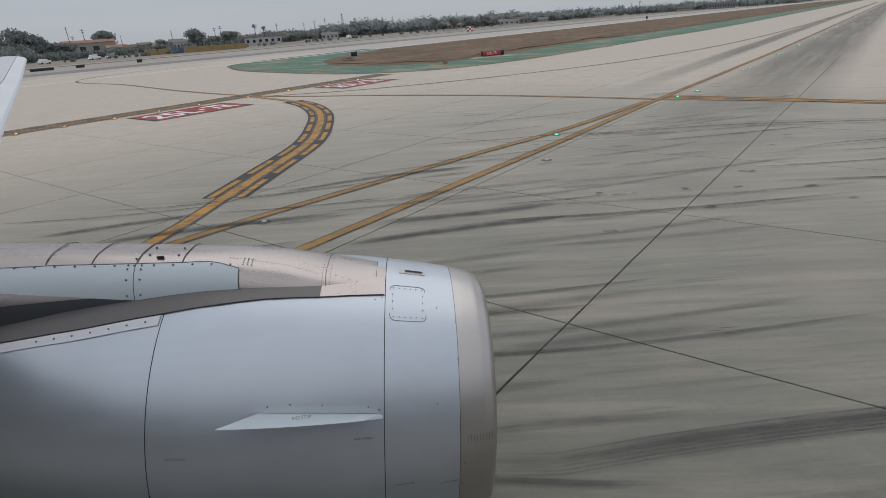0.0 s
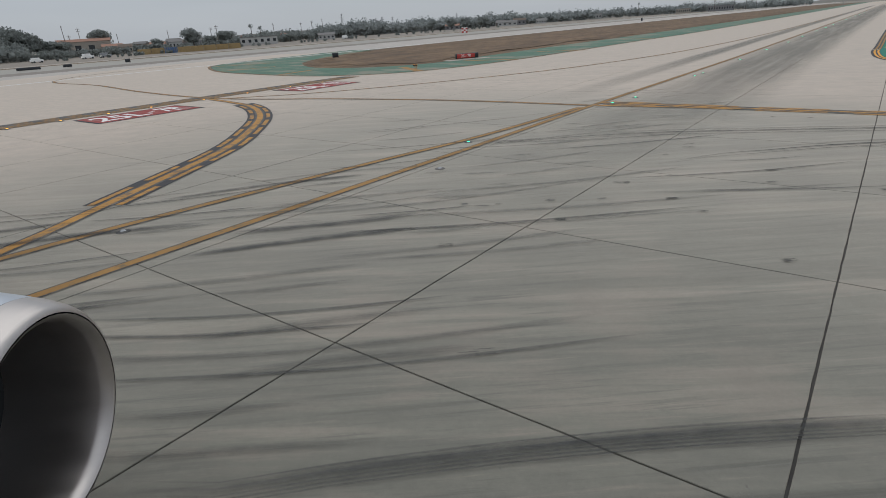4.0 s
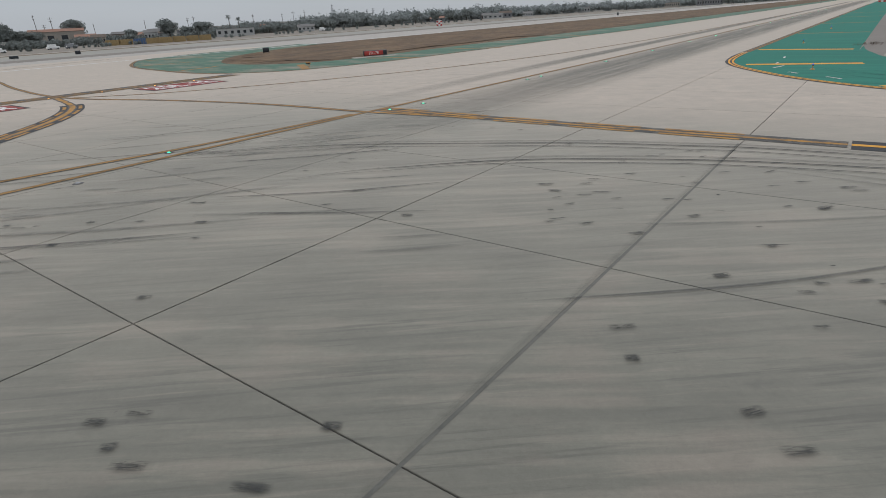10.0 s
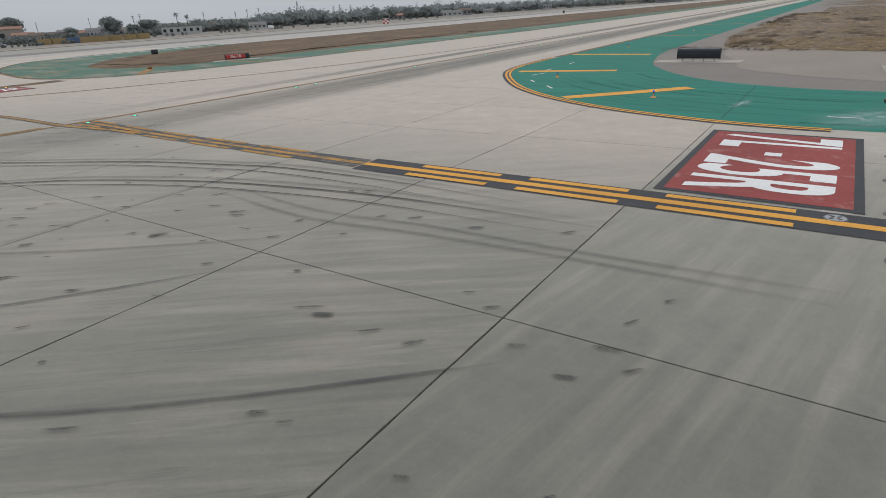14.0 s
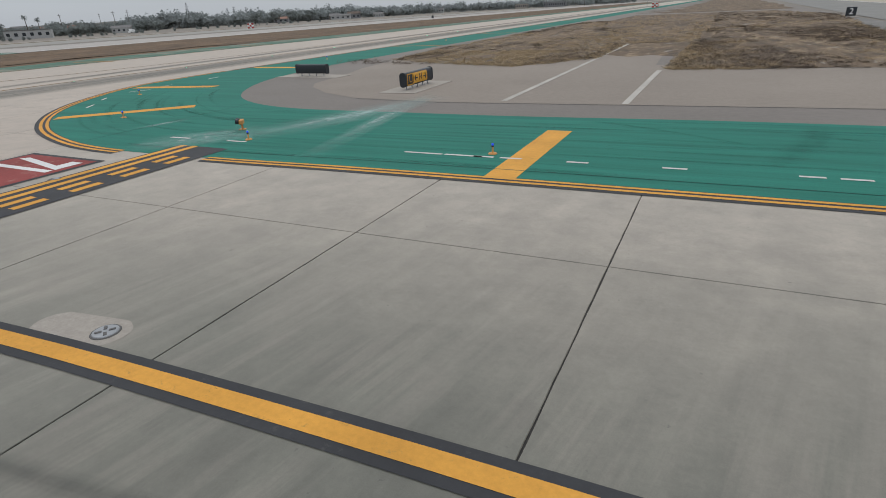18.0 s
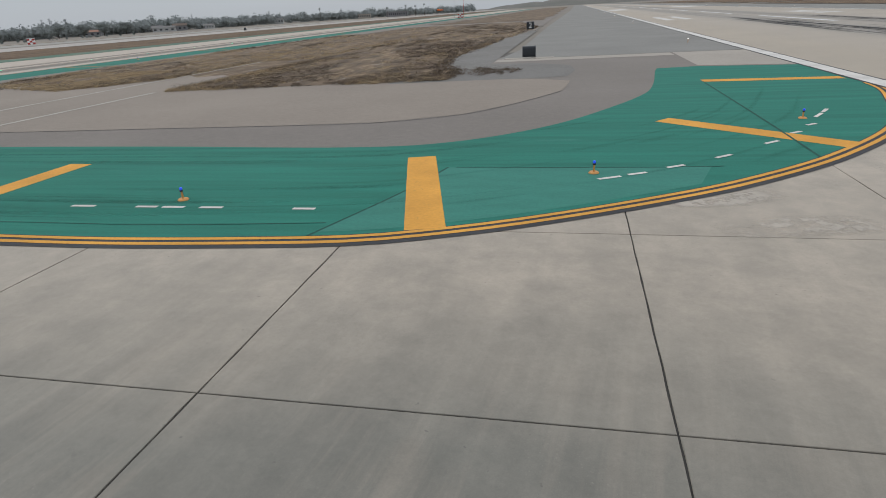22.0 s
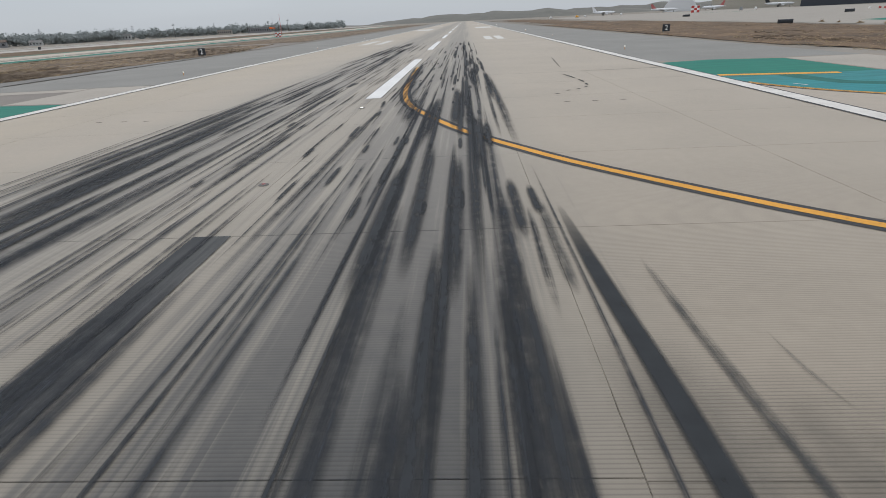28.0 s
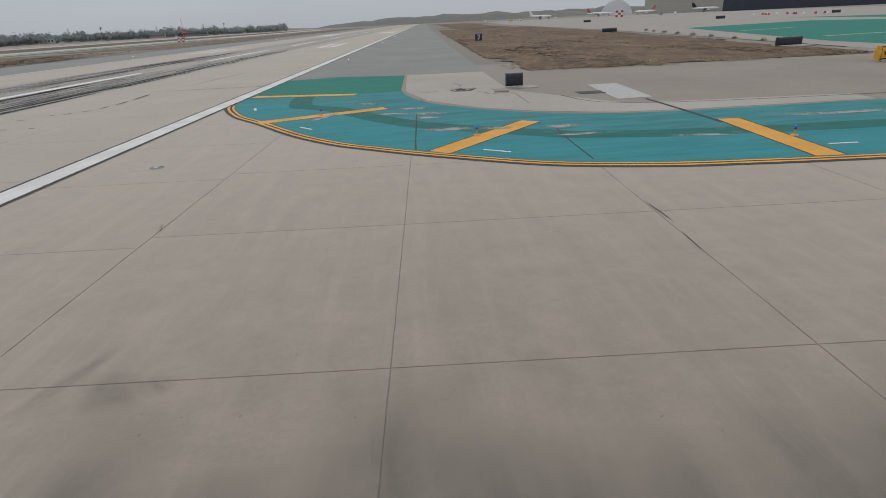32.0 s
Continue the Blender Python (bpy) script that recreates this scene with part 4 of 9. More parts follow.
curve, line_c = bordered_line("enhanced_curve_line", "curved yellow centre line with side dashes", [(-95.6, -34), (-97.3, -29.0), (-98.1, -27.5), (-99.3, -25.6), (-101.1, -22.7), (-103.5, -19.0), (-106.5, -15.8), (-110.8, -12.1), (-116.3, -9.2), (-124.1, -7.5)], 0.34, 0.10, 0.013, TAXI_YELLOW)
ribbon("black_border", [p for p in line_c if -27.4 < p.y < -8.6], 0.72, -0.72, 0.0122, BLACK, curve)
side = [p for p in line_c if -27.2 < p.y < -8.8]
for d in (0.47, -0.47):
    dashes_along(side, d, 0.22, 2.0, 0.8, 0.0175, TAXI_YELLOW, curve)
bordered_line("taxiway_centre_line", "worn yellow taxiway line joining the main line", [(-97, -36), (-97.2, -32), (-96.9, -28.7), (-96.7, -26.2), (-96.2, -22.7), (-95.4, -17.6), (-94.5, -12.5), (-93.9, -4.4)], 0.26, 0.08, 0.0115, DULL_YELLOW)
bordered_line("taxiway_centre_line", "long worn yellow centre line of the taxiway", [(-93.8, -60), (-93.8, -28), (-93.6, -15), (-93.6, -4.8), (-93.3, 13), (-93.0, 37), (-92.8, 120), (-92.8, 400), (-92.8, 900)], 0.26, 0.06, 0.0105, DULL_YELLOW, 6)
bordered_line("taxiway_centre_line", "thin worn yellow line towards the far runway", [(-93.6, -3.6), (-102.5, -3.6), (-112, -4.8), (-124, -7.0), (-140, -5.5), (-160, -2), (-176, -1), (-186, 3), (-193, 12), (-197, 30)], 0.26, 0.10, 0.0108, DULL_YELLOW)
bordered_line("taxiway_centre_line", "brown worn line curving along the pavement", [(-124.1, -7.5), (-117, -2), (-110, 8), (-104, 22), (-100, 45), (-98, 90), (-97, 200)], 0.22, 0.08, 0.0106, DULL_YELLOW)
bordered_line("runway_exit_line", "yellow exit line curving off the runway, black rims", [(23.95, 60), (24.2, 50), (24.7, 39), (25.5, 33), (26.6, 29.2), (28.2, 25.0), (29.5, 22.3), (31.0, 19.75), (32.3, 17.7), (34.2, 15.2), (36.3, 12.65), (38.4, 10.5), (40.5, 8.75), (43.0, 7.0), (45.1, 5.82), (46.4, 5.12), (52, 2.2), (60, -0.8), (75, -4)], 0.32, 0.22, 0.013)


# ---- runway holding positions ----
def holding_line(x0, y0, y1, flip, label, yellow=YELLOW, n_gap=0.9):
    e = marking("holding_position_line", label)
    s = -1 if flip else 1
    quad_patch("black_border", [(x0 - 1.28, y0), (x0 + 1.28, y0), (x0 + 1.28, y1), (x0 - 1.28, y1)], 0.0205, BLACK if yellow is YELLOW else WORN_BLACK, e)
    for d in (-1.02, -0.42):
        quad_patch("yellow_line", [(x0 + s * d - 0.15, y0), (x0 + s * d + 0.15, y0), (x0 + s * d + 0.15, y1), (x0 + s * d - 0.15, y1)], 0.026, yellow, e)
    for d in (0.18, 0.78):
        y = y0 + 0.3 if flip else -34.0 + 1.39
        while y + 0.92 < y1:
            quad_patch("dash", [(x0 + s * d - 0.15, y), (x0 + s * d + 0.15, y), (x0 + s * d + 0.15, y + 0.92), (x0 + s * d - 0.15, y + 0.92)], 0.026, yellow, e)
            y += 1.62
    return e


holding_line(-57.95, -34, 8.6, False, "runway holding line, two solid and two dashed yellow rows on black")
holding_line(-125.7, -40, 9.5, True, "worn holding line before the far runway", DULL_YELLOW)


SIGN_PAINT = painted("bright_white_paint", (0.72, 0.71, 0.69), (0.45, 0.42, 0.40), 0.68, 5.0, tint=0.05)


def surface_sign(name, label, x0, x1, y0, y1, words, facing_east, size):
    """A red panel; each word fills its share of the length, read towards the south or the north."""
    e = marking(name, label)
    quad_patch("black_border", [(x0 - 0.2, y0 - 0.2), (x1 + 0.2, y0 - 0.2), (x1 + 0.2, y1 + 0.2), (x0 - 0.2, y1 + 0.2)], 0.0125, BLACK, e)
    quad_patch("red_panel", [(x0, y0), (x1, y0), (x1, y1), (x0, y1)], 0.0175, RED, e)
    for text, a, b in words:
        mid, run = (a + b) / 2, (b - a) * (y1 - y0)
        y = y1 - mid * (y1 - y0) if facing_east else y0 + mid * (y1 - y0)
        m = Matrix.Translation(((x0 + x1) / 2, y, 0.0225)) @ pose(0, 0, 0, 0, 0, -90 if facing_east else 90)
        if text == "-":
            quad_patch("white_dash", [((x0 + x1) / 2 - 0.22, y - run / 2), ((x0 + x1) / 2 + 0.22, y - run / 2), ((x0 + x1) / 2 + 0.22, y + run / 2), ((x0 + x1) / 2 - 0.22, y + run / 2)], 0.0225, SIGN_PAINT, e)
        else:
            lettering("white_letters", text, size, m, SIGN_PAINT, e, fit=(run, size), bold=0.018)
    return e


surface_sign("painted_runway_sign", "red painted panel with white letters 7L-25R", -64.05, -60.1, -1.6, 5.75, (("7L", 0.04, 0.30), ("-", 0.365, 0.42), ("25R", 0.46, 0.955)), True, 3.3)
FAR_WORDS = (("25L", 0.05, 0.54), ("-", 0.58, 0.635), ("7R", 0.69, 0.95))
surface_sign("painted_runway_sign", "red painted panel with white letters 25L-7R", -123.3, -119.6, -17.6, -10.9, FAR_WORDS, False, 2.6)
surface_sign("painted_runway_sign", "red painted panel with white letters 25L-7R", -123.6, -119.9, -1.6, 4.9, FAR_WORDS, False, 2.6)


# ---- runway markings ----
def chipped_bar(name, x0, x1, y0, y1, z, material, parent, rough):
    """A painted bar along the runway; its long edges are chipped where it passes the crossing."""
    rnd = random.Random(int(x0 * 100) + int(y0))
    ys = sorted({y0, y1, *[y for y in (-22 + 0.18 * k for k in range(400)) if y0 < y < y1]})
    verts, faces = [], []
    for k, y in enumerate(ys):
        a, b = (0, 0) if k in (0, len(ys) - 1) else (rnd.gauss(0, rough), rnd.gauss(0, rough))
        verts += [(x0 + a, y, z), (x1 + b, y, z)]
        if k:
            faces.append((2 * k - 2, 2 * k - 1, 2 * k + 1, 2 * k))
    return raw(name, verts, faces, material, parent)


def bar(name, label, x0, x1, y0, y1, material=WHITE, z=0.012, rim=0.0, group=""):
    e = marking(name, label)
    if rim:
        chipped_bar("black_border", x0 - rim, x1 + rim, y0, y1, z, BLACK, e, 0.005)
    chipped_bar("white_bar", x0, x1, y0, y1, z + 0.005, material, e, 0.005)
    if group:
        tagged(e, group=group)
    return e


bar("runway_edge_line", "white runway edge line with black rims", -0.47, 0.47, -300, 1500, z=0.020, rim=0.15)
bar("runway_edge_line", "white runway edge line with black rims", 45.25, 46.18, -300, 1500, z=0.020, rim=0.15)
for k in range(-2, 14):
    if k == -1:
        bar("runway_centre_stripe", "white centre stripe buried under tyre rubber", 22.45, 23.35, -25.5, 11.8, RUBBERED, rim=0.0, group="runway centre stripes")
    else:
        y = 36.0 + 61.0 * k - (0 if k >= 0 else 0.5)
        bar("runway_centre_stripe", "white runway centre stripe between rubber streaks", 22.4, 23.4, y, y + 37.5, SIGN_PAINT, rim=0.06, group="runway centre stripes")
for xs in ((4.2, 6.0, 8.0, 9.8), (33.6, 35.4, 36.2, 38.0)):
    for a, b in (xs[:2], xs[2:]):
        bar("touchdown_bar", "white touchdown bar on the runway", a, b, 133, 158, group="touchdown bars")
for x in (2.5, 34.5):
    bar("aiming_block", "broad white aiming block on the runway", x, x + 8.5, 300, 345, group="aiming blocks")
for side_x in (3.5, 33.5):
    for j in range(3):
        bar("touchdown_bar", "white touchdown bar on the runway", side_x + j * 2.6, side_x + j * 2.6 + 1.8, 470, 493, group="touchdown bars")
# far runway markings
bar("west_runway_line", "worn white edge line of the far runway", -183.6, -182.4, -300, 1500, SIGN_PAINT)
bar("west_runway_line", "worn white edge line of the far runway", -219.6, -218.7, -300, 1500)
# pair of pale lines on the old road
CREAM = painted("cream_paint", (0.46, 0.43, 0.38), (0.28, 0.25, 0.21), 0.58, 3.0)
for x, y1 in ((-50.3, 60), (-44.4, 34.5)):
    bar("old_road_line", "thin cream line on old asphalt", x - 0.16, x + 0.16, 20.8, y1, CREAM, 0.02)


# ---- tyre marks ----
def skid(pts, width, label="dark curved tyre mark on the concrete", z=0.0275, material=None, taper=0.3):
    ob = film_mesh("tyre_mark", [(pts, width, z, taper)], material or RUBBER_MARK)
    return tagged(ob, label, "tyre mark", "tyre marks", "structure")


GREEN_SMEAR = soft_film("dark_green_smear", (0.014, 0.085, 0.066), 0.24, 6, 2.5, 0.5, 0.3, 0.34, 0.62)
ARC_A = [(-95.1, -16.2), (-93.0, -13.9), (-91.0, -11.7), (-88.5, -9.8), (-84.7, -7.9), (-80.8, -6.1), (-77.2, -5.0), (-75.2, -4.5), (-71, -4.2), (-66, -4.3)]
ARC_B = [(-86.8, -14.7), (-86.3, -13.9), (-85.4, -12.5), (-84.2, -11.4), (-82.7, -10.0), (-81.0, -8.8), (-79.2, -7.9), (-76.3, -6.7), (-73.2, -5.9), (-69.5, -5.3), (-64, -5.0)]
for arc in (ARC_A, ARC_B):
    skid(arc, 0.12, material=RUBBER_LINE)
    skid([(x - 0.22, y - 0.62) for x, y in arc[1:]], 0.075, z=0.0279, material=RUBBER_LINE, taper=0.6)
    skid([(x - 0.1, y + 0.35) for x, y in arc[2:]], 0.3, z=0.0281, material=RUBBER_HAZE)
# double track that leads over the holding line
for d in (0, -0.5):
    skid([(-75.1, -6.6 + d), (-70.9, -7.0 + d), (-68.0, -6.6 + d), (-64.5, -6.4 + d * 0.7), (-60, -6.0 + d)], 0.22, "thin double tyre track", 0.0284, RUBBER_FAINT)
    skid([(-60, -6.0 + d), (-54.7, -5.3 + d), (-53.0, -4.95 + d), (-51.4, -4.7 + d), (-49.9, -4.4 + d * 1.15), (-44, -3.6 + d), (-38, -3.2 + d)], 0.34, "soft grey double tyre track", 0.0287, RUBBER_HAZE, 0.1)
# the ribbed track of a wide tyre, and its neighbours
skid([(-87.2, -30.4), (-86.3, -29.8), (-85.5, -28.95), (-84.1, -27.6), (-82.5, -26.2), (-80.6, -24.7), (-78.5, -23.2)], 0.34, "broad ribbed tyre track on the concrete", 0.0275, RUBBER_HAZE, 0.15)
skid([(-83.6, -28.4), (-82.9, -27.7), (-82.4, -27.3), (-80, -25.3)], 0.3, "broad ribbed tyre track on the concrete", 0.0278, RUBBER_HAZE, 0.15)
TREAD = smooth_line([(-87.2, -30.4), (-86.3, -29.8), (-85.5, -28.95), (-84.1, -27.6), (-82.5, -26.2), (-80.6, -24.7)], 0.6)
for k, (d, w) in enumerate(((-0.15, 0.04), (-0.095, 0.045), (-0.04, 0.04), (0.055, 0.12), (0.155, 0.05))):
    skid(offset_line(TREAD, d), w, "rib of a broad tyre track", 0.0284 + 0.0001 * k, RUBBER_MARK, 0.2)
for pts, w in (([(-45.0, 16.6), (-42.0, 15.2), (-39.0, 13.4)], 0.5), ([(-37.2, 17.3), (-37.6, 14.8), (-39.0, 11.2)], 1.1), ([(-38.5, 15.6), (-36.8, 15.2), (-35.5, 14.6)], 0.4)):
    skid(pts, w, "dark tyre smear on the green paint", 0.0110, GREEN_SMEAR, 0.4)
for pts, w in (([(-93.6, -25.2), (-91.6, -23.3), (-90.2, -21.7)], 0.5), ([(-93.2, -26.6), (-91.3, -24.3), (-89.6, -22.6)], 0.45), ([(-100.8, -30.2), (-99.5, -28.3), (-98.3, -26.8)], 0.4), ([(-89.6, -28.4), (-88.0, -26.6), (-86.6, -25.3)], 0.34),
               ([(-88.4, -28.9), (-87.0, -27.3), (-85.4, -25.9)], 0.35), ([(-98.2, -24.6), (-96.6, -22.0), (-94.4, -19.4)], 0.4), ([(-97.6, -22.4), (-95.8, -19.9), (-93.8, -18.0)], 0.3), ([(-94.6, -23.6), (-93.0, -21.6), (-91.0, -19.6)], 0.35),
               ([(-98.8, -29.6), (-97.0, -27.2), (-94.8, -25.0)], 0.5), ([(-80.6, -17.2), (-79.6, -16.4), (-78.6, -15.5)], 0.22), ([(-80.8, -16.4), (-79.3, -15.3)], 0.15)):
    skid(pts, w, "smeared dark rubber streak on the concrete", 0.0282, RUBBER_FAINT if w < 0.4 else RUBBER_MARK, 0.5)
skid([(-76.02, -5.0), (-76.0, -8.5), (-76.0, -16.1), (-76.0, -19.9), (-75.9, -24.0)], 0.2, "grey worn strip beside a joint", 0.029, soft_film("grey_joint_dust", (0.12, 0.12, 0.11), 0.24, 4, 12, 0.5, 0.2, 0.3, 0.62), 0.1)
for k, (x, a) in enumerate(((-85.75, 40), (-85.5, 38), (-85.6, 41))):
    skid([(x, -26.35 + 0.1 * k), (x + 0.28, -26.12 + 0.1 * k)], 0.04, "short thin scratch on the concrete", 0.029, RUBBER_MARK, 0.2)

ob = ribbon("joint_seal", smooth_line([(-76.0, -30), (-75.93, -19.2), (-75.93, -15), (-75.95, -8), (-76.0, -4)], 0.4), 0.03, -0.03, 0.0022, paving("dusty_seal", (0.085, 0.085, 0.076), (0.165, 0.162, 0.143)), ragged=0.0)
tagged(ob, "grey sealant filling a joint of the concrete", "joint", kind="structure")

# grey film worn in by traffic beside the centre line
LANE = [Vector((-89.6, -22 + 10.0 * k, 0)) for k in range(50)]
tagged(film_mesh("traffic_film", [(LANE, 7.6, 0.0042, 0.0)], LANE_FILM), "grey-green traffic film along the taxiway", "stain", "stains", "structure")
tagged(film_mesh("traffic_film", [([Vector((-96.6, -4 + 10.0 * k, 0)) for k in range(45)], 2.6, 0.0044, 0.0)], LANE_FILM), "grey-green traffic film along the taxiway", "stain", "stains", "structure")

# long soft streaks laid by turning traffic
rnd_run = random.Random(5)
runs = []
for k in range(150):
    x, y = rnd_run.uniform(-101, -66), rnd_run.uniform(-31, -5)
    if y > -7 - (x + 66) * -0.1 or noise.noise((x * 0.08, y * 0.08, 3)) < -0.1:
        continue
    a = radians(rnd_run.gauss(46 if x < -88 else 38, 5))
    q = rnd_run.uniform(1.2, 5.0)
    bend = rnd_run.uniform(-0.03, -0.08) * q
    ux, uy = math.cos(a), math.sin(a)
    if x > -77 and rnd_run.random() < 0.65:
        continue
    runs.append(([(x - ux * q, y - uy * q), (x - uy * bend, y + ux * bend), (x + ux * q, y + uy * q)], rnd_run.uniform(0.10, 0.32), 0.0240 + 0.00002 * k, 0.6))
for pts, w, z, taper in runs:
    skid(pts, w, "long soft rubber streak left by a turning wheel", z, RUBBER_FAINT if w > 0.16 else RUBBER_MARK, taper)

# dabs of rubber where wheels have stood
DABS = ((-89.7, -20.6), (-88.9, -20.2), (-86.8, -16.9), (-87.9, -19.3), (-88.4, -23.1), (-87, -20.5), (-84.4, -18.5), (-83.7, -14), (-79.5, -22.6), (-79.2, -22.2), (-78.9, -22.7), (-78.4, -22.7), (-77.0, -22.1), (-77.5, -23.0), (-87, -17), (-86.8, -18.6), (-85.3, -17.8),
        (-78.9, -11.5), (-79.4, -11.1), (-83.5, -15.3), (-81.1, -14.9), (-82.4, -20.6), (-89.2, -20.5), (-77, -21), (-74.2, -14.6), (-72.3, -13.7), (-71.9, -14.3), (-72.8, -14.1), (-75, -17.1), (-74.6, -17.8), (-73.1, -18.1), (-72.6, -18.5), (-71.3, -16.2), (-73.7, -12.8),
        (-72.8, -8.0), (-73.8, -10.2), (-73.1, -10), (-76.1, -13.4))
dabs = []
rnd_dab = random.Random(9)
spots_xy = list(DABS) + [(-69.2, -6.6), (-68.4, -6.3), (-67, -10.6), (-73.1, -9.9), (-71.3, -5.4), (-70.8, -7.7), (-66.8, -6.2)]
for _ in range(340):
    x = rnd_dab.uniform(-92, -62)
    y = rnd_dab.uniform(-24, -4.2)
    if y < -13 - (x + 92) * 0.15 or y > -4.5 + (x + 92) * -0.02 or noise.noise((x * 0.16, y * 0.16, 4)) < 0:
        continue
    spots_xy.append((x, y))
for k, (x, y) in enumerate(spots_xy):
    a = radians(rnd_dab.gauss(38, 12))
    q, w = rnd_dab.uniform(0.11, 0.26), rnd_dab.uniform(0.10, 0.20)
    if k > len(DABS) + 7:
        q, w = q * 0.8 * rnd_dab.uniform(0.5, 1.6), w * 0.5
    dabs.append(([Vector((x - math.cos(a) * q, y - math.sin(a) * q, 0)), Vector((x, y, 0)), Vector((x + math.cos(a) * q, y + math.sin(a) * q, 0))], w, 0.0300 + 0.00002 * k, 0.0))
tagged(film_mesh("rubber_scuffs", dabs, RUBBER_DAB), "scattered small dark rubber dabs on the concrete", "tyre mark", kind="stuff")

# runway: heavy streaks along both wheel tracks
rnd_r = random.Random(12)
streaks_a, streaks_b = [], []
for k in range(330):
    x = rnd_r.choice((rnd_r.gauss(28.2, 1.5), rnd_r.gauss(28.6, 1.3), rnd_r.gauss(17.4, 1.9), rnd_r.gauss(16.8, 1.4), rnd_r.uniform(13.5, 30.8)))
    if not 13.0 < x < 31.0:
        continue
    y = rnd_r.uniform(-26, 125)
    q = rnd_r.choice((3, 5, 8, 12, 18)) * rnd_r.uniform(0.6, 1.3)
    if y < 14:
        q = min(q, 9)
    y0, y1 = y - q, y + q
    if 21.9 < x < 24.0 and y1 > 32:
        continue
    w = rnd_r.choice((0.12, 0.2, 0.3, 0.45)) * rnd_r.uniform(0.8, 1.3)
    tilt = rnd_r.gauss(0, 0.004) * q
    (streaks_a if rnd_r.random() < 0.45 and not 20.5 < x < 25 else streaks_b).append(([Vector((x - tilt + 2 * tilt * j / 6, y0 + (y1 - y0) * j / 6, 0)) for j in range(7)], w, 0.0240 + 0.00003 * k, 0.55))
for x, y0, y1, w in ((28.92, -6, 10.4, 0.34), (29.46, -4, 9, 0.24), (29.86, -3, 10.3, 0.34), (28.6, 8, 19, 0.45), (27.6, 9, 21, 0.5), (26.75, 8, 18, 0.55), (29.35, 17, 27.5, 0.6), (29.75, 20, 25.5, 0.45), (26.3, 18.5, 23.4, 0.3), (26.3, 15.4, 19.4, 0.3), (30.1, 11, 16, 0.4), (28.3, 24, 40, 0.6),
                      (27.2, 22, 35, 0.5), (28.2, 2, 11, 0.35), (30.6, 12.6, 15.2, 0.3), (17.0, 5, 24, 0.6), (16.2, 10, 34, 0.7), (18.0, 8, 22, 0.5), (15.2, 14, 38, 0.5)):
    streaks_a.append(([Vector((x, y0 + (y1 - y0) * j / 8, 0)) for j in range(9)], w, 0.034 + 0.00003 * len(streaks_a), 0.5))
for x, y0, y1, w in ((13.35, 10, 26, 0.10), (13.5, 4, 15, 0.16), (13.62, 17, 30, 0.08), (13.9, 6, 24, 0.12), (14.2, 14, 34, 0.2), (14.5, 8, 19, 0.14), (14.1, 2, 9, 0.1), (14.8, 16, 40, 0.3), (15.0, 3, 14, 0.2), (14.6, 24, 52, 0.24)):
    streaks_a.append(([Vector((x, y0 + (y1 - y0) * j / 8, 0)) for j in range(9)], w, 0.034 + 0.00003 * len(streaks_a), 0.5))
for x, y0, y1 in ((24.3, 34, 62), (24.6, 40, 58), (24.9, 31, 47), (24.2, 44, 66), (25.4, 28, 42), (26.2, 24, 38), (25.8, 26, 36), (27.0, 20, 33)):
    streaks_b.append(([Vector((x, y0 + (y1 - y0) * j / 6, 0)) for j in range(7)], 0.55, 0.0345 + 0.00003 * len(streaks_b), 0.4))
for x in (22.5, 22.75, 23.0, 23.3, 23.55):
    for y0, y1 in ((-26, -8), (-12, 3), (-4, 9.6)):
        streaks_b.append(([Vector((x, y0 + (y1 - y0) * j / 6, 0)) for j in range(7)], 0.42, 0.0345 + 0.00003 * len(streaks_b), 0.2))
rnd_m = random.Random(31)
for k in range(240):
    x, y, q = rnd_m.uniform(18.5, 26.5), rnd_m.uniform(-20, 75), rnd_m.uniform(1.5, 6)
    if 22.1 < x < 23.7 and y + q > 33:
        continue
    streaks_b.append(([Vector((x, y - q + 2 * q * j / 4, 0)) for j in range(5)], rnd_m.uniform(0.06, 0.17), 0.0300 + 0.00001 * k, 0.6))
for k in range(90):
    x, y, q = rnd_m.choice((rnd_m.uniform(22.5, 30.5), rnd_m.uniform(20, 27))), rnd_m.uniform(13, 70), rnd_m.uniform(0.5, 1.6)
    if 22.1 < x < 23.7 and y + q > 34:
        continue
    streaks_a.append(([Vector((x, y - q + 2 * q * j / 3, 0)) for j in range(4)], rnd_m.uniform(0.12, 0.26), 0.0365 + 0.00001 * k, 0.5))
for strips, mtl in ((streaks_a, RUBBER_BLACK), (streaks_b, RUBBER_STREAK)):
    for strip in strips:
        film_mesh("rubber_streak", [strip], mtl).parent = runway
skid([(31.15, 13.4), (31.2, 11.0), (31.27, 8.6), (31.4, 5.8), (31.5, 2), (31.6, -3)], 0.42, "heavy black skid mark along the runway", 0.0265, RUBBER_SKID, 0.75)
skid([(32.2, 10.0), (32.22, 8), (32.3, 5.8), (32.4, 2.5)], 0.26, "grey skid mark along the runway", 0.0265, RUBBER_MARK, 0.75)
skid([(30.72, 14.0), (30.7, 11.0), (30.72, 8.4)], 0.34, "grey skid mark beside a joint", 0.0268, RUBBER_MARK, 0.5)
skid([(33.2, 7.2), (33.25, 6.2), (33.35, 5.4)], 0.1, "faint skid mark along the runway", 0.0265, RUBBER_FAINT, 0.5)
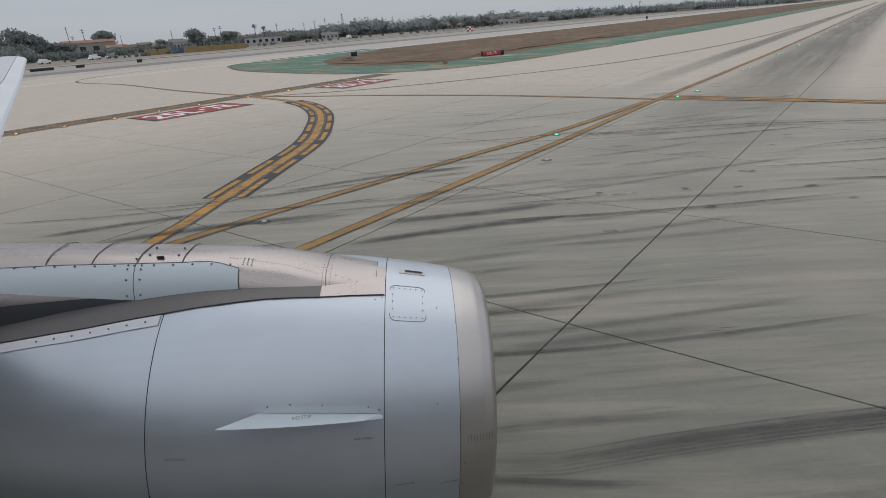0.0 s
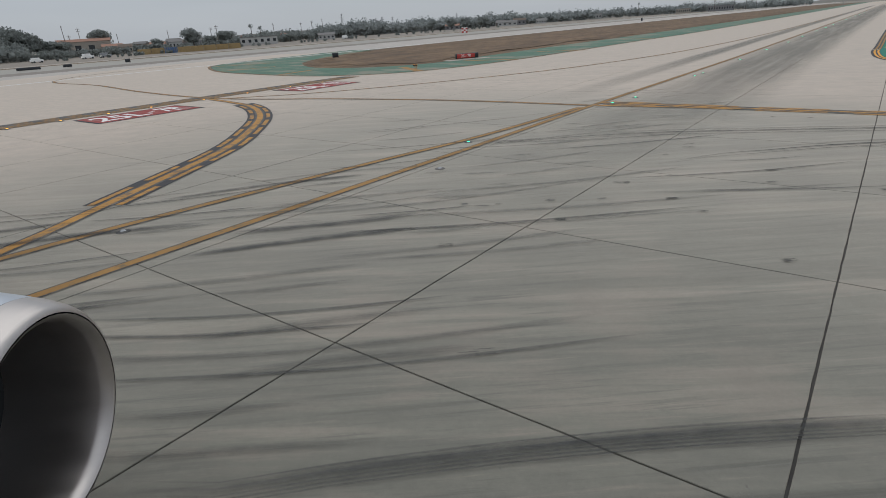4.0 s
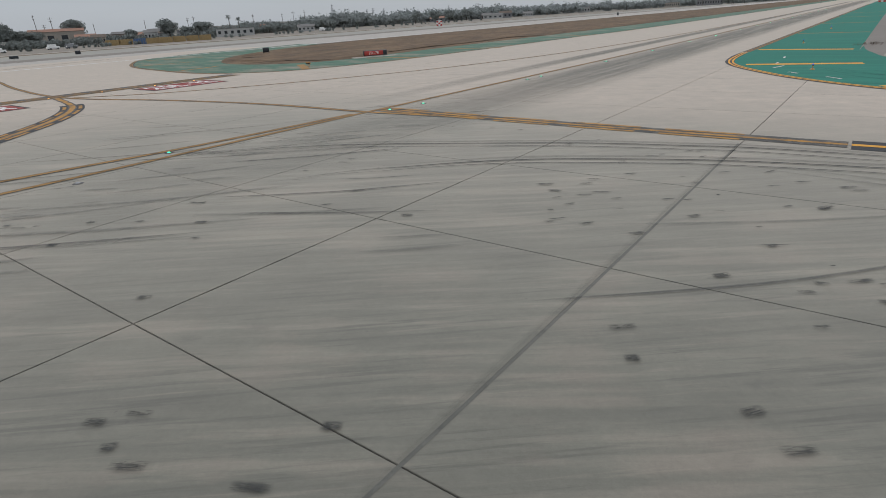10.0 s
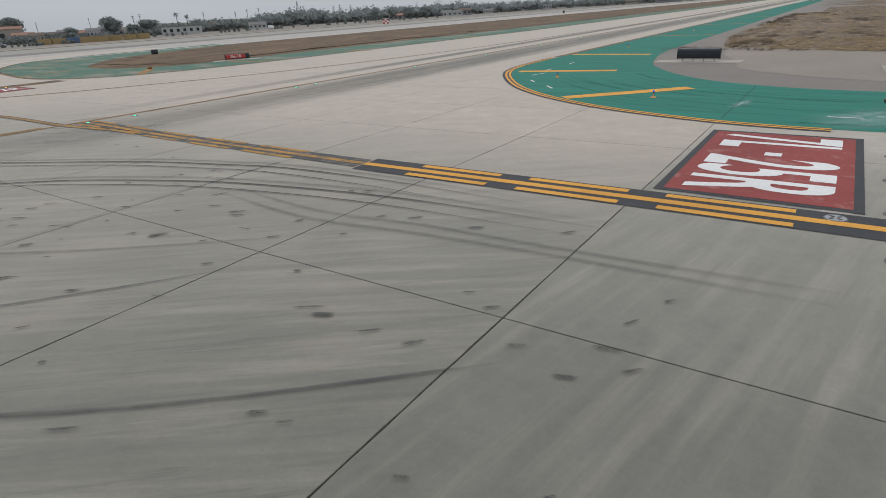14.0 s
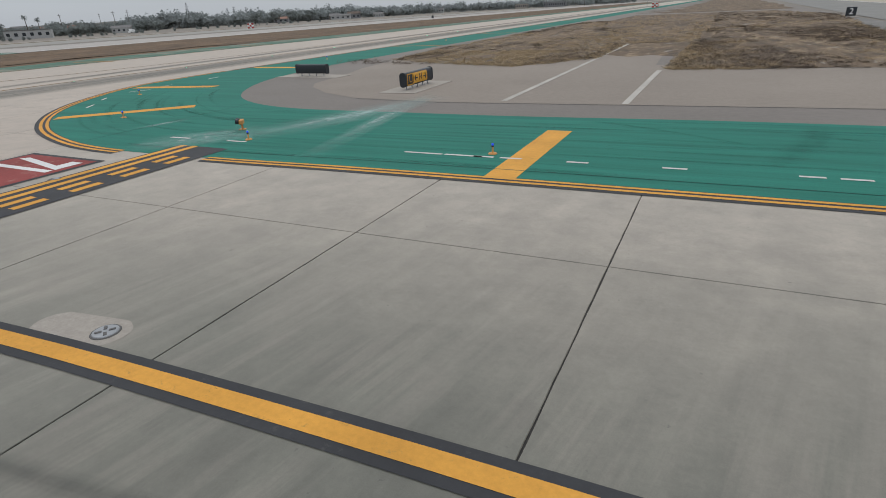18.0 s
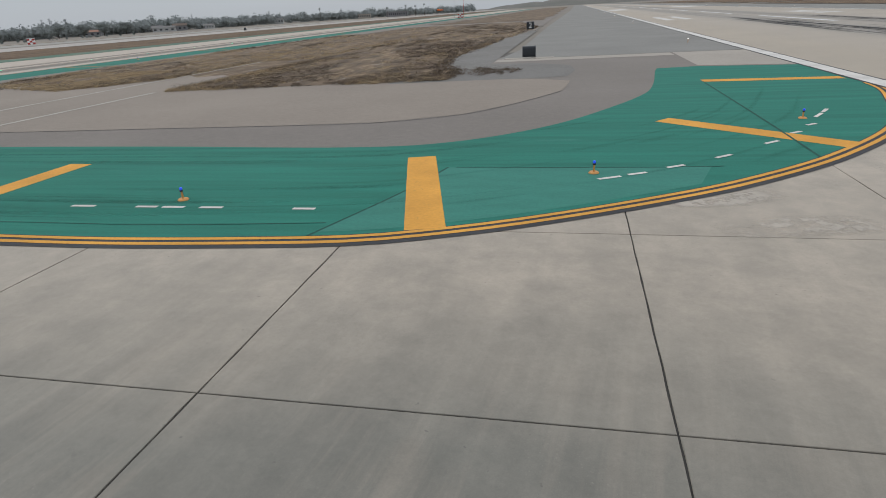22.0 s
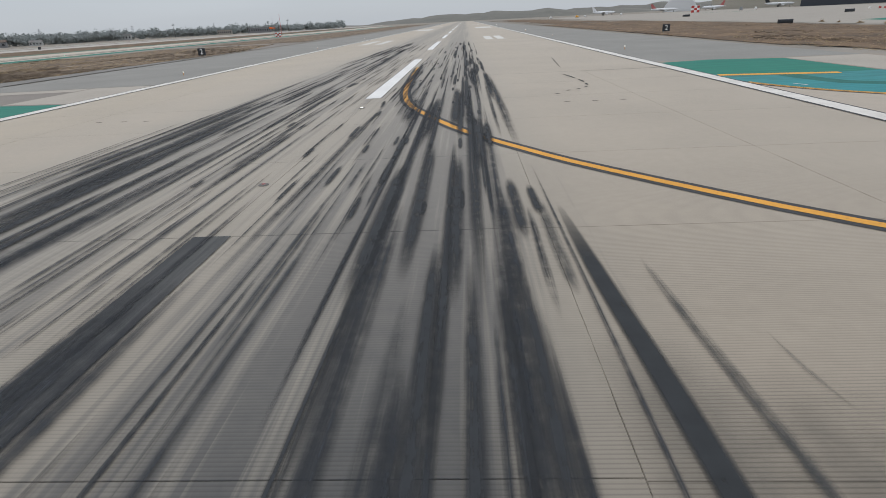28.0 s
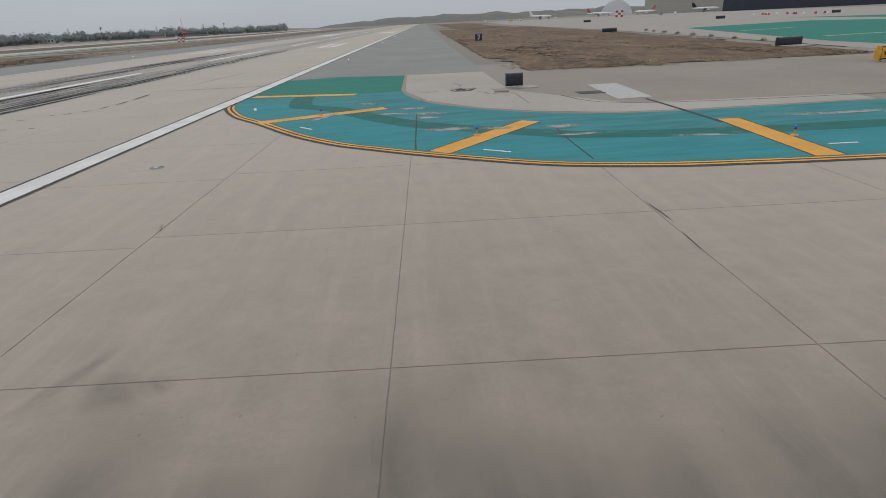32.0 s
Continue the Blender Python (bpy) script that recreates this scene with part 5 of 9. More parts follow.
for a, b in (((36.6, 46.4), (37.0, 42.6)), ((37.05, 42.0), (37.1, 40.0)), ((37.05, 39.4), (36.95, 38.2)), ((36.8, 37.6), (36.5, 37.0)), ((36.2, 36.6), (35.8, 36.2)), ((35.5, 36.0), (35.1, 35.8)), ((34.6, 34.6), (34.2, 34.4))):
    skid([a, ((a[0] + b[0]) / 2 + 0.05, (a[1] + b[1]) / 2), b], 0.24, "short piece of a hooked skid mark", 0.0265, RUBBER_BLACK, 0.3)
skid([(38.6, 66), (37.9, 58), (37.4, 52)], 0.2, "thin skid mark along the runway", 0.0265, RUBBER_MARK, 0.4)
for x, y in ((34.4, 31.0), (35.9, 30.9), (37.4, 30.9), (8.2, 30.5), (9.7, 30.4), (11.1, 30.2)):
    skid([(x - 0.2, y), (x + 0.2, y + 0.02)], 0.2, "short dark dash on the runway", 0.0268, RUBBER_BLACK, 0.1)
# smears beside the east edge line
for pts, w in (([(47.55, 8.6), (47.65, 7.6), (47.75, 6.6), (47.85, 5.9)], 0.42), ([(46.95, 7.6), (46.85, 6.6), (46.8, 6.0)], 0.26), ([(48.2, 7.2), (48.4, 6.0)], 0.22), ([(46.7, 6.2), (46.6, 5.6)], 0.2)):
    skid(pts, w, "soft dark tyre smear beside the edge line", 0.0265, RUBBER_FAINT, 0.2)
# pale washes, dust and stains
PAVEMENT_STAINS = (
    ([(-7.0, 15.4), (-5.0, 15.2), (-3.0, 15.6), (-1.6, 16.4)], 2.6, PALE_WASH, "pale cement wash on the slab", 0.0262), ([(-5.6, 11.8), (-3.6, 12.4), (-1.4, 12.2)], 3.0, PALE_WASH, "pale cement wash on the slab", 0.0263), ([(-4.6, 9.2), (-2.6, 9.6), (-1.0, 9.2)], 1.8, PALE_WASH, "pale cement wash on the slab", 0.0264),
                            ([(-64.5, 10.4), (-64.2, 11.8), (-64.0, 13.2)], 0.7, WHITE_DUST, "white dust smeared over green paint", 0.0262), ([(-61.5, 8.0), (-59.6, 9.6), (-58.0, 12.4)], 3.4, WHITE_DUST, "white dust smeared over green paint", 0.0263),
                            ([(-58.2, 9.4), (-56.9, 13), (-55.6, 17.0), (-54.4, 22)], 3.2, WHITE_DUST, "white dust smeared over green paint", 0.0264), ([(-52.9, 7.9), (-53.3, 11), (-54.0, 15), (-54.6, 19), (-55.4, 23)], 1.3, WHITE_DUST, "white dust smeared over green paint", 0.0265))
OTHER_STAINS = (
    ([(60.0, 39.8), (61.0, 39.0), (62.0, 38.6)], 1.3, DARK_STAIN, "dark stain on the concrete apron", 0.0262), ([(48.0, 19.7), (49.3, 19.9)], 0.5, PALE_WASH, "pale collar round a light fitting", 0.0262),
                            ([(2.62, 5.9), (2.7, 5.6)], 0.18, PALE_WASH, "white paint spots on the runway", 0.0262), ([(51.95, 13.7), (52.1, 13.3), (52.15, 12.9)], 0.14, DARK_STAIN, "short crack in the slab", 0.0262))
for pts, w, mtl, lab, z in PAVEMENT_STAINS + OTHER_STAINS:
    tagged(film_mesh("stain", [(pts, w, z, 0.2)], mtl), lab, "stain", "stains", "structure")
# seams and cracks in the painted shoulders
SEAM_GREEN = painted("dark_green_seam", (0.012, 0.075, 0.058), (0.03, 0.14, 0.11), 0.55, 3.0, 0.8)
for pts, w, z, lab in (([(-18.35, 14.9), (-19.0, 12.6), (-20.4, 9.0)], 0.07, 0.0125, "dark seam across the green paint"), ([(-18.1, 14.9), (-13.5, 15.0), (-10.6, 15.2)], 0.05, 0.0145, "dark seam across the green paint"),
                       ([(70.4, 30.6), (70.6, 26.5), (70.7, 23.0)], 0.22, 0.0145, "sealed dark crack in the painted shoulder"), ([(-7.85, 16), (-7.75, 22), (-7.7, 33)], 0.08, 0.0145, "dark seam across the green paint"),
                       ([(58.06, 29.4), (58.1, 25.5), (58.12, 22), (58.15, 20.8)], 0.06, 0.0145, "thin crack across the painted shoulder"), ([(63.99, 23.7), (63.92, 21), (63.95, 18.0)], 0.06, 0.0145, "thin crack across the painted shoulder"),
                       ([(-64.4, 17.5), (-64.4, 8.2)], 0.04, 0.0145, "dark seam across the green paint"),
                       ([(-59, 20.4), (-53.5, 19.9), (-44.5, 20.5), (-34, 21.2), (-27.4, 21.6), (-23, 22.1), (-19.6, 23.8), (-17.8, 26.1), (-16.5, 28.3), (-15.3, 30.7)], 0.04, 0.0155, "dark edge between two asphalt layers"),
                       ([(66.5, 33.6), (69, 29.5), (80.2, 28.5), (100, 29.3)], 0.10, 0.0155, "dark edge between asphalt and concrete")):
    ob = ribbon("seam", smooth_line(pts, 0.8), w / 2, -w / 2, z, SEAM_GREEN if "green" in lab else BLACK, ragged=0.015)
    tagged(ob, lab, "seam", kind="structure")
# repainted and worn places on the blue-green shoulder
sheet("paint_patch", [(46.3, 41.3), (50.0, 40.5), (53.6, 39.7), (55.4, 39.6), (56.85, 39.9), (56.72, 51.9), (51, 53.4), (46.3, 52.4)], 0.0115, GREEN, "older green paint at the end of the blue-green shoulder", "paint patch")
OLD_BAND = painted("dark_green_band", (0.022, 0.135, 0.115), (0.06, 0.19, 0.17), 0.58, 1.2, 0.85, 0, 0.6, 0.15)
band = smooth_line([(50.5, 40.3), (50.4, 39.2), (50.6, 36.8), (51.1, 34.4)], 0.6) + [p for p in offset_line(edge_2, 4.6) if p.y < 32.6 and p.x < 92]
ob = ribbon("paint_band", band, 0.7, -0.7, 0.0118, OLD_BAND, ragged=0.04)
tagged(ob, "dark green band of older paint along the shoulder", "paint band", kind="structure")
FRESH_TEAL = painted("fresh_blue_green_paint", (0.036, 0.222, 0.236), (0.07, 0.24, 0.245), 0.62, 0.9, 0.85, -4, 0.3, 0.12)
ob = ribbon("paint_band", [p for p in edge_2 if p.y < 36 and p.x < 92], 3.92, 0.16, 0.0112, FRESH_TEAL)
tagged(ob, "brighter blue-green coat along the edge lines", "paint band", kind="structure")
WORN_PALE = soft_film("worn_pale_patch", (0.36, 0.36, 0.33), 0.85, 2.2, 2.0, 0.34, 0.26, 0.38, 0.52)
for pts, w in (([(57.6, 29.3), (58.7, 29.2), (59.8, 29.0)], 1.1), ([(57.9, 28.0), (58.7, 27.9), (59.5, 28.0)], 0.9), ([(58.3, 24.7), (59.4, 24.5), (60.8, 24.5)], 1.0), ([(55.8, 29.9), (57.0, 29.6), (57.8, 29.5)], 0.9), ([(56.8, 31.4), (57.8, 31.2), (58.8, 31.2)], 0.8), ([(63.4, 24.0), (64.4, 23.9), (65.2, 24.1)], 1.0),
               ([(63.6, 22.2), (64.4, 22.1), (65.6, 22.2)], 0.6), ([(60.8, 24.4), (61.6, 24.2), (62.3, 24.2)], 0.8), ([(52.6, 28.4), (53.3, 29.6), (53.8, 30.8)], 0.7), ([(54.2, 34.6), (55.0, 34.0), (55.8, 33.6)], 0.8), ([(67.6, 21.0), (68.8, 20.8), (70.2, 20.6)], 0.5),
               ([(73.0, 24.0), (76.0, 23.8), (78.6, 24.0)], 0.8), ([(81.0, 21.4), (82.5, 21.2), (84.0, 21.0)], 0.6)):
    tagged(film_mesh("worn_patch", [(pts, w, 0.0195, 0.2)], WORN_PALE), "bare worn patch in the blue-green paint", "paint patch", "worn patches", "structure")
# cracks and a broken-out hole in the pale apron
for pts, w in (([(58.3, 38.6), (58.7, 38.3), (59.4, 38.5)], 0.16), ([(58.2, 35.2), (58.35, 34.4), (58.3, 33.6)], 0.12), ([(60.6, 43.4), (60.9, 42.4), (61.1, 41.0)], 0.10), ([(61.9, 37.4), (62.3, 37.0), (62.6, 35.9), (63.4, 36.2), (64.1, 35.7)], 0.10), ([(64.1, 35.7), (64.15, 33.4), (64.2, 31.0)], 0.06)):
    tagged(ribbon("crack", smooth_line(pts, 0.25), w / 2, -w / 2, 0.0168, DARK_STEEL, ragged=0.04), "dark crack in the concrete apron", "crack", "cracks", "structure")
e = base("drain_pit", "broken-out drain pit with pale rubble", "drain", (61.05, 38.6, 0.0165))
bm = bmesh.new()
bmesh.ops.create_circle(bm, cap_ends=True, segments=14, radius=0.75)
for v in bm.verts:
    v.co *= 1 + 0.22 * noise.noise((v.co.x * 3, v.co.y * 3, 2))
part("pit", bm, plain("dark_pit_soil", (0.07, 0.06, 0.05), 0.95, vary=0.3), e)
rnd_pit = random.Random(12)
for k in range(14):
    a, q = rnd_pit.uniform(0, 6.28), rnd_pit.uniform(0.35, 0.95)
    bm = bmesh.new()
    bmesh.ops.create_icosphere(bm, subdivisions=1, radius=rnd_pit.uniform(0.05, 0.13), matrix=Matrix.Translation((q * math.cos(a), q * math.sin(a), 0.02)) @ Matrix.Diagonal((1.4, 1, 0.6, 1)))
    part("rubble", bm, PALE_SLAB, e)
bm = bmesh.new()
box(bm, 63.4, 36.65, 0.06, 0.95, 0.28, 0.12, 0.03)
tagged(mesh_object("kerb_stone", bm, PALE_SLAB), "loose pale kerb stone beside a sign pad", "kerb", kind="structure")
SMEAR = soft_film("soft_grey_smear", (0.13, 0.115, 0.10), 0.34, 5, 2.0, 0.5, 0.35, 0.30, 0.66)
for pts, w in (([(53.95, 8.1), (53.6, 7.2), (53.1, 6.1)], 0.34), ([(53.9, 7.3), (54.3, 6.8), (54.8, 6.3)], 0.9), ([(54.6, 7.1), (55.1, 6.7)], 0.6)):
    skid(pts, w, "soft dark smear on the slab", 0.0265, SMEAR, 0.2)


# short open lengths of joint in the eastern apron
for k, (pts, w) in enumerate((([(63.92, 13.6), (63.98, 12.7), (64.0, 11.9)], 0.05), ([(63.93, 11.45), (63.86, 10.3)], 0.04))):
    tagged(film_mesh("open_joint", [([Vector((*p, 0)) for p in pts], w, 0.0126 + 0.0001 * k, 0.3)], RUBBER_LINE), "dark open length of a concrete joint", "joint", kind="structure")

# rubber dragged across the painted lines
rnd_line = random.Random(31)
drags = []
for k in range(60):
    x, y = rnd_line.uniform(-95, -88), rnd_line.uniform(-24, 4)
    a, q = radians(rnd_line.gauss(44, 6)), rnd_line.uniform(0.4, 1.6)
    ux, uy = math.cos(a) * q, math.sin(a) * q
    drags.append(([Vector((x - ux, y - uy, 0)), Vector((x + 0.03, y, 0)), Vector((x + ux, y + uy, 0))], rnd_line.uniform(0.08, 0.3), 0.0310 + 0.00002 * k, 0.5))
tagged(film_mesh("dragged_rubber", drags, RUBBER_FAINT), "smeared rubber over the painted lines", "tyre mark", kind="stuff")

# brushed streaks that follow the border
rnd_p = random.Random(63)
shore = [p for p in edge_1 if p.y < 36 and p.x > -80]
streaks = []
for k in range(120):
    d = 0.9 + 8.1 * (k * 37 % 120) / 120
    run, i = rnd_p.randint(6, 26), rnd_p.randint(0, len(shore) - 30)
    path = offset_line(shore, d)[i:i + run]
    streaks.append((path, rnd_p.uniform(0.12, 0.55), 0.0106 + 0.00001 * k, 0.6))
GREEN_STREAK = soft_film("green_brush_streak", (0.018, 0.105, 0.080), 0.18, 3, 5, 0.5, 0.3, 0.28, 0.60)
for strip in streaks:
    tagged(film_mesh("paint_streak", [strip], GREEN_STREAK), "dark brushed streak in the green paint", "paint streak", "paint streaks", "structure")
ob = ribbon("seam", [p for p in offset_line(edge_1, 0.92) if -62 < p.x < -19.7 and p.y < 12], 0.02, -0.02, 0.0149, SEAM_GREEN, ragged=0.012)
tagged(ob, "dark seam along the edge of the green paint", "seam", kind="structure")

# a later coat of green, smoother and lighter, inside the curve
FRESH_GREEN = painted("fresh_green_paint", (0.045, 0.207, 0.162), (0.07, 0.232, 0.187), 0.66, 1.2, 0.85, -2, 0.5, 0.08)
coat = [(-20.3, 9.2), (-19.0, 12.6), (-18.35, 14.9), (-13.5, 15.0), (-10.9, 15.2)]
rim_pts = [(p.x - 0.12, p.y + 0.35) for p in edge_1 if -20.2 < p.x < -10.9 and p.y < 14.9]
sheet("paint_patch", coat + list(reversed(rim_pts)), 0.0104, FRESH_GREEN, "smoother lighter coat of green paint", "paint patch")
# cement washed out on the slabs beside the runway
CEMENT = soft_film("thin_cement_wash", (0.52, 0.47, 0.405), 0.74, 1.3, 2.6, 0.22, 0.16, 0.44, 0.52)
for k, (pts, w) in enumerate((([(-4.6, 15.9), (-4.2, 14.4), (-3.9, 12.9)], 1.9), ([(-5.0, 12.6), (-4.4, 10.4), (-4.1, 8.2)], 1.7), ([(-3.3, 12.2), (-3.0, 10.2), (-2.9, 8.8)], 1.3), ([(-5.4, 9.6), (-5.2, 8.2), (-5.1, 6.6)], 0.9), ([(-2.9, 17.6), (-2.6, 16.0), (-2.9, 14.6)], 1.2),
                              ([(-11.8, 10.2), (-10.3, 10.7), (-8.6, 10.9)], 1.2), ([(-12.6, 12.0), (-11.0, 12.3), (-9.8, 12.9)], 1.0), ([(-5.6, 6.2), (-4.9, 5.2), (-4.8, 4.2)], 0.8), ([(-1.6, 11.6), (-1.3, 9.6), (-1.4, 7.6)], 0.7))):
    tagged(film_mesh("stain", [(pts, w, 0.0050 + 0.0002 * k, 0.2)], CEMENT), "pale cement wash on the slab", "stain", "stains", "structure")


def stony_strip(spine, wide, count, seed, size):
    """Loose flat stones bared where the cement skin has worn off a slab."""
    rnd = random.Random(seed)
    line = smooth_line(spine, 0.2)
    verts, faces = [], []
    for _ in range(count):
        p = line[int(rnd.random() ** 0.8 * (len(line) - 1))]
        x, y = p.x + rnd.gauss(0, wide / 2.6), p.y + rnd.uniform(-0.3, 0.3)
        if noise.noise((x * 1.6, y * 1.1, 6)) < -0.18:
            continue
        r, a, h = size * rnd.uniform(0.5, 1.3), rnd.uniform(0, 6.28), rnd.uniform(0.004, 0.009)
        k = len(verts)
        for j in range(5):
            t = a + 1.2566 * j
            q = r * rnd.uniform(0.75, 1.2)
            verts.append((x + q * math.cos(t), y + q * math.sin(t) * 0.8, 0.0015))
        verts.append((x, y, h))
        faces += [(k + j, k + (j + 1) % 5, k + 5) for j in range(5)]
    return verts, faces


STONES = shader("bared_concrete_stones", 0.8, 0, (0.3, 0.26, 0.22))
n_s, l_s = STONES[1], STONES[2]
tone_s = n_s.new("ShaderNodeValToRGB")
tone_s.color_ramp.elements[0].color = (0.10, 0.085, 0.07, 1)
tone_s.color_ramp.elements[1].color = (0.46, 0.40, 0.34, 1)
l_s.new(n_s.new("ShaderNodeNewGeometry").outputs["Random Per Island"], tone_s.inputs[0])
l_s.new(tone_s.outputs[0], STONES[3].inputs["Base Color"])
for spine, wide, count, seed in (([(-4.1, 9.6), (-4.2, 8.2), (-4.15, 6.8), (-4.2, 5.4), (-4.25, 4.0), (-4.3, 1.5)], 0.95, 3400, 3), ([(51.6, 3.2), (55.0, 3.6), (60.0, 3.9), (66.0, 4.2)], 2.6, 5200, 8)):
    v, f = stony_strip(spine, wide, count, seed, 0.014 if seed == 3 else 0.010)
    tagged(raw("bared_stones", v, f, STONES[0]), "small bared stones in worn concrete", "stones", kind="stuff")

# grey traffic film where taxiing aircraft cross, with the airliner's soft shade painted in
STAIN_SHADE_FILM = soft_film("grey_stain_shade_film", (0.105, 0.104, 0.096), 0.42, 2.2, 3.0, 0.5, 0.3, 0.24, 0.62)
rnd_g = random.Random(44)
k = 0
for x0, x1, y0 in ((2.0, 13.5, 3.2), (31.5, 44.5, 3.9), (47.5, 74.0, 3.6)):
    x = x0
    while x < x1:
        y, q = y0 + rnd_g.uniform(-1.0, 0.8), rnd_g.uniform(2.2, 3.4)
        pts = [Vector((x + rnd_g.uniform(-0.3, 0.3), y - q, 0)), Vector((x, y, 0)), Vector((x + rnd_g.uniform(-0.3, 0.3), y + q, 0))]
        tagged(film_mesh("stain", [(pts, rnd_g.uniform(1.7, 2.6), 0.0036 + 0.00012 * k, 0.2)], STAIN_SHADE_FILM), "soft grey stain and painted airliner shade on worn concrete", "stain", "stains", "structure")
        x += rnd_g.uniform(0.9, 1.5)
        k += 1


# ---- airfield signs ----
def sign_shell(length, height, depth):
    """A housing with a bulging front and back, closed at the ends."""
    bm = bmesh.new()
    ring = []
    for k in range(16):
        a = 2 * math.pi * k / 16
        y = depth / 2 * math.copysign(abs(math.cos(a)) ** 0.6, math.cos(a))
        z = height / 2 * math.copysign(abs(math.sin(a)) ** 0.6, math.sin(a))
        ring.append((y, z))
    ends = [[bm.verts.new((s * length / 2, y, z)) for y, z in ring] for s in (-1, 1)]
    for k in range(16):
        j = (k + 1) % 16
        bm.faces.new((ends[0][k], ends[0][j], ends[1][j], ends[1][k]))
    bm.faces.new(ends[0])
    bm.faces.new(list(reversed(ends[1])))
    bmesh.ops.recalc_face_normals(bm, faces=bm.faces[:])
    return bm


def guidance_sign(name, label, at, turn, length, height, panels=(), legs=4, depth=0.42, foot=0.12, cap=None):
    """panels: (from, to, material, text, text material) along the front, which looks to -y."""
    e = base(name, label, "airfield sign", (*at, 0.03), turn)
    zc = foot + height / 2
    bm = sign_shell(length, height, depth)
    bmesh.ops.translate(bm, verts=bm.verts[:], vec=(0, 0, zc))
    part("housing", bm, SIGN_BLACK, e)
    for s in (-1, 1):
        bm = sign_shell(0.07, height * 1.06, depth * 1.1)
        bmesh.ops.translate(bm, verts=bm.verts[:], vec=(s * length / 2, 0, zc))
        part("end_cap", bm, cap or SIGN_BLACK, e)
    for k in range(legs):
        x = -length / 2 + length * (k + 0.5) / legs
        bm = bmesh.new()
        rod(bm, (x, 0, 0), (x, 0, foot + 0.1), 0.035)
        box(bm, x, 0, 0.015, 0.16, 0.16, 0.03)
        part("leg", bm, STEEL, e)
    for a, b, material, text, ink in panels:
        bm = sign_shell(b - a, height * 0.94, depth + 0.03)
        bmesh.ops.delete(bm, geom=[v for v in bm.verts if v.co.y > 0.01], context="VERTS")
        bmesh.ops.translate(bm, verts=bm.verts[:], vec=((a + b) / 2, 0, zc))
        face = part("face_panel", bm, material, e)
        if text:
            m = Matrix.Translation(((a + b) / 2, -depth / 2 - 0.02, zc)) @ pose(0, 0, 0, 90)
            if text in ("L",):
                bm = bmesh.new()
                w, h = (b - a) * 0.8, height * 0.76
                for x, z, sx, sz in ((0, h / 2, w, 0.05), (0, -h / 2, w, 0.05), (-w / 2, 0, 0.05, h), (w / 2, 0, 0.05, h)):
                    box(bm, (a + b) / 2 + x, -depth / 2 - 0.015, zc + z, sx, 0.012, sz)
                part("border", bm, ink, e)
            lettering("letters", text.replace("<", "").replace(">", ""), height * 0.72, m, ink, e, thick=0.004)
            for sign_char, s in (("<", -1), (">", 1)):
                if sign_char in text:
                    arrow(e, (a + b) / 2 + s * (b - a) * 0.30, -depth / 2 - 0.02, zc, s, height, ink)
    return e


def arrow(e, x, y, z, s, h, ink):
    bm = bmesh.new()
    box(bm, x, y, z, h * 0.42, 0.008, h * 0.085)
    tip = x + s * h * 0.26
    for u in (1, -1):
        box(bm, 0, 0, 0, h * 0.30, 0.008, h * 0.085, m=Matrix.Translation((tip - s * h * 0.09, y, z + u * h * 0.09)) @ pose(0, 0, 0, 0, s * u * 45, 0))
    part("arrow", bm, ink, e)


def sign_pad(label, cx, cy, sx, sy, turn=0.0):
    bm = bmesh.new()
    box(bm, 0, 0, 0, sx, sy, 0.06, 0.012)
    ob = mesh_object("sign_pad", bm, PALE_SLAB)
    ob.matrix_basis = pose(cx, cy, 0.012, 0, 0, turn)
    return tagged(ob, label, "pad", kind="structure")


sign_pad("pale concrete pad under a sign", -57.7, 25.3, 2.4, 5.6, 2)
guidance_sign("guidance_sign", "black and yellow taxiway sign reading L and H", (-57.7, 25.3), 92, 3.7, 0.80,
              [(-1.79, -0.92, SIGN_BLACK, "L", SIGN_YELLOW), (-0.89, 1.02, SIGN_YELLOW, "<H>", SIGN_BLACK)], 5, foot=0.2)
sign_pad("pale concrete pad under a sign", -69.8, 30.2, 6.0, 2.0, 0)
guidance_sign("guidance_sign", "black back of a long sign on a concrete pad", (-69.8, 30.2), 0, 2.9, 0.70, (), 4, foot=0.2)
sign_pad("pale concrete pad under a sign", -18.7, 52.0, 4.4, 1.2)
guidance_sign("guidance_sign", "small black square sign back on the shoulder", (-18.7, 52.0), 0, 1.1, 0.92, (), 2, foot=0.1)
sign_pad("pale concrete pad under a sign", -126.2, 31.0, 6.0, 2.0, 60)
guidance_sign("guidance_sign", "red runway sign with white letters 25L-7R", (-126.2, 31.0), 52, 3.0, 0.66, [(-1.4, 1.05, SIGN_RED, "25L-7R", SIGN_WHITE)], 4)
guidance_sign("guidance_sign", "small black sign back in the dry grass", (-161.5, 39.5), 55, 1.0, 0.8, (), 2)
sign_pad("pale concrete pad under a sign", 64.5, 38.6, 3.0, 1.3)
guidance_sign("guidance_sign", "small black square sign back beside the apron", (64.5, 38.6), 0, 1.05, 0.82, (), 2, foot=0.1)
sign_pad("pale concrete pad under a sign", 99.2, 64.6, 6.0, 2.0, 14)
guidance_sign("guidance_sign", "long black sign back at the grass corner", (99.2, 64.6), 10, 3.0, 0.85, (), 4, foot=0.12)
guidance_sign("guidance_sign", "long black sign back beyond the grass", (102.5, 139.0), 6, 3.4, 0.85, (), 4, foot=0.15)
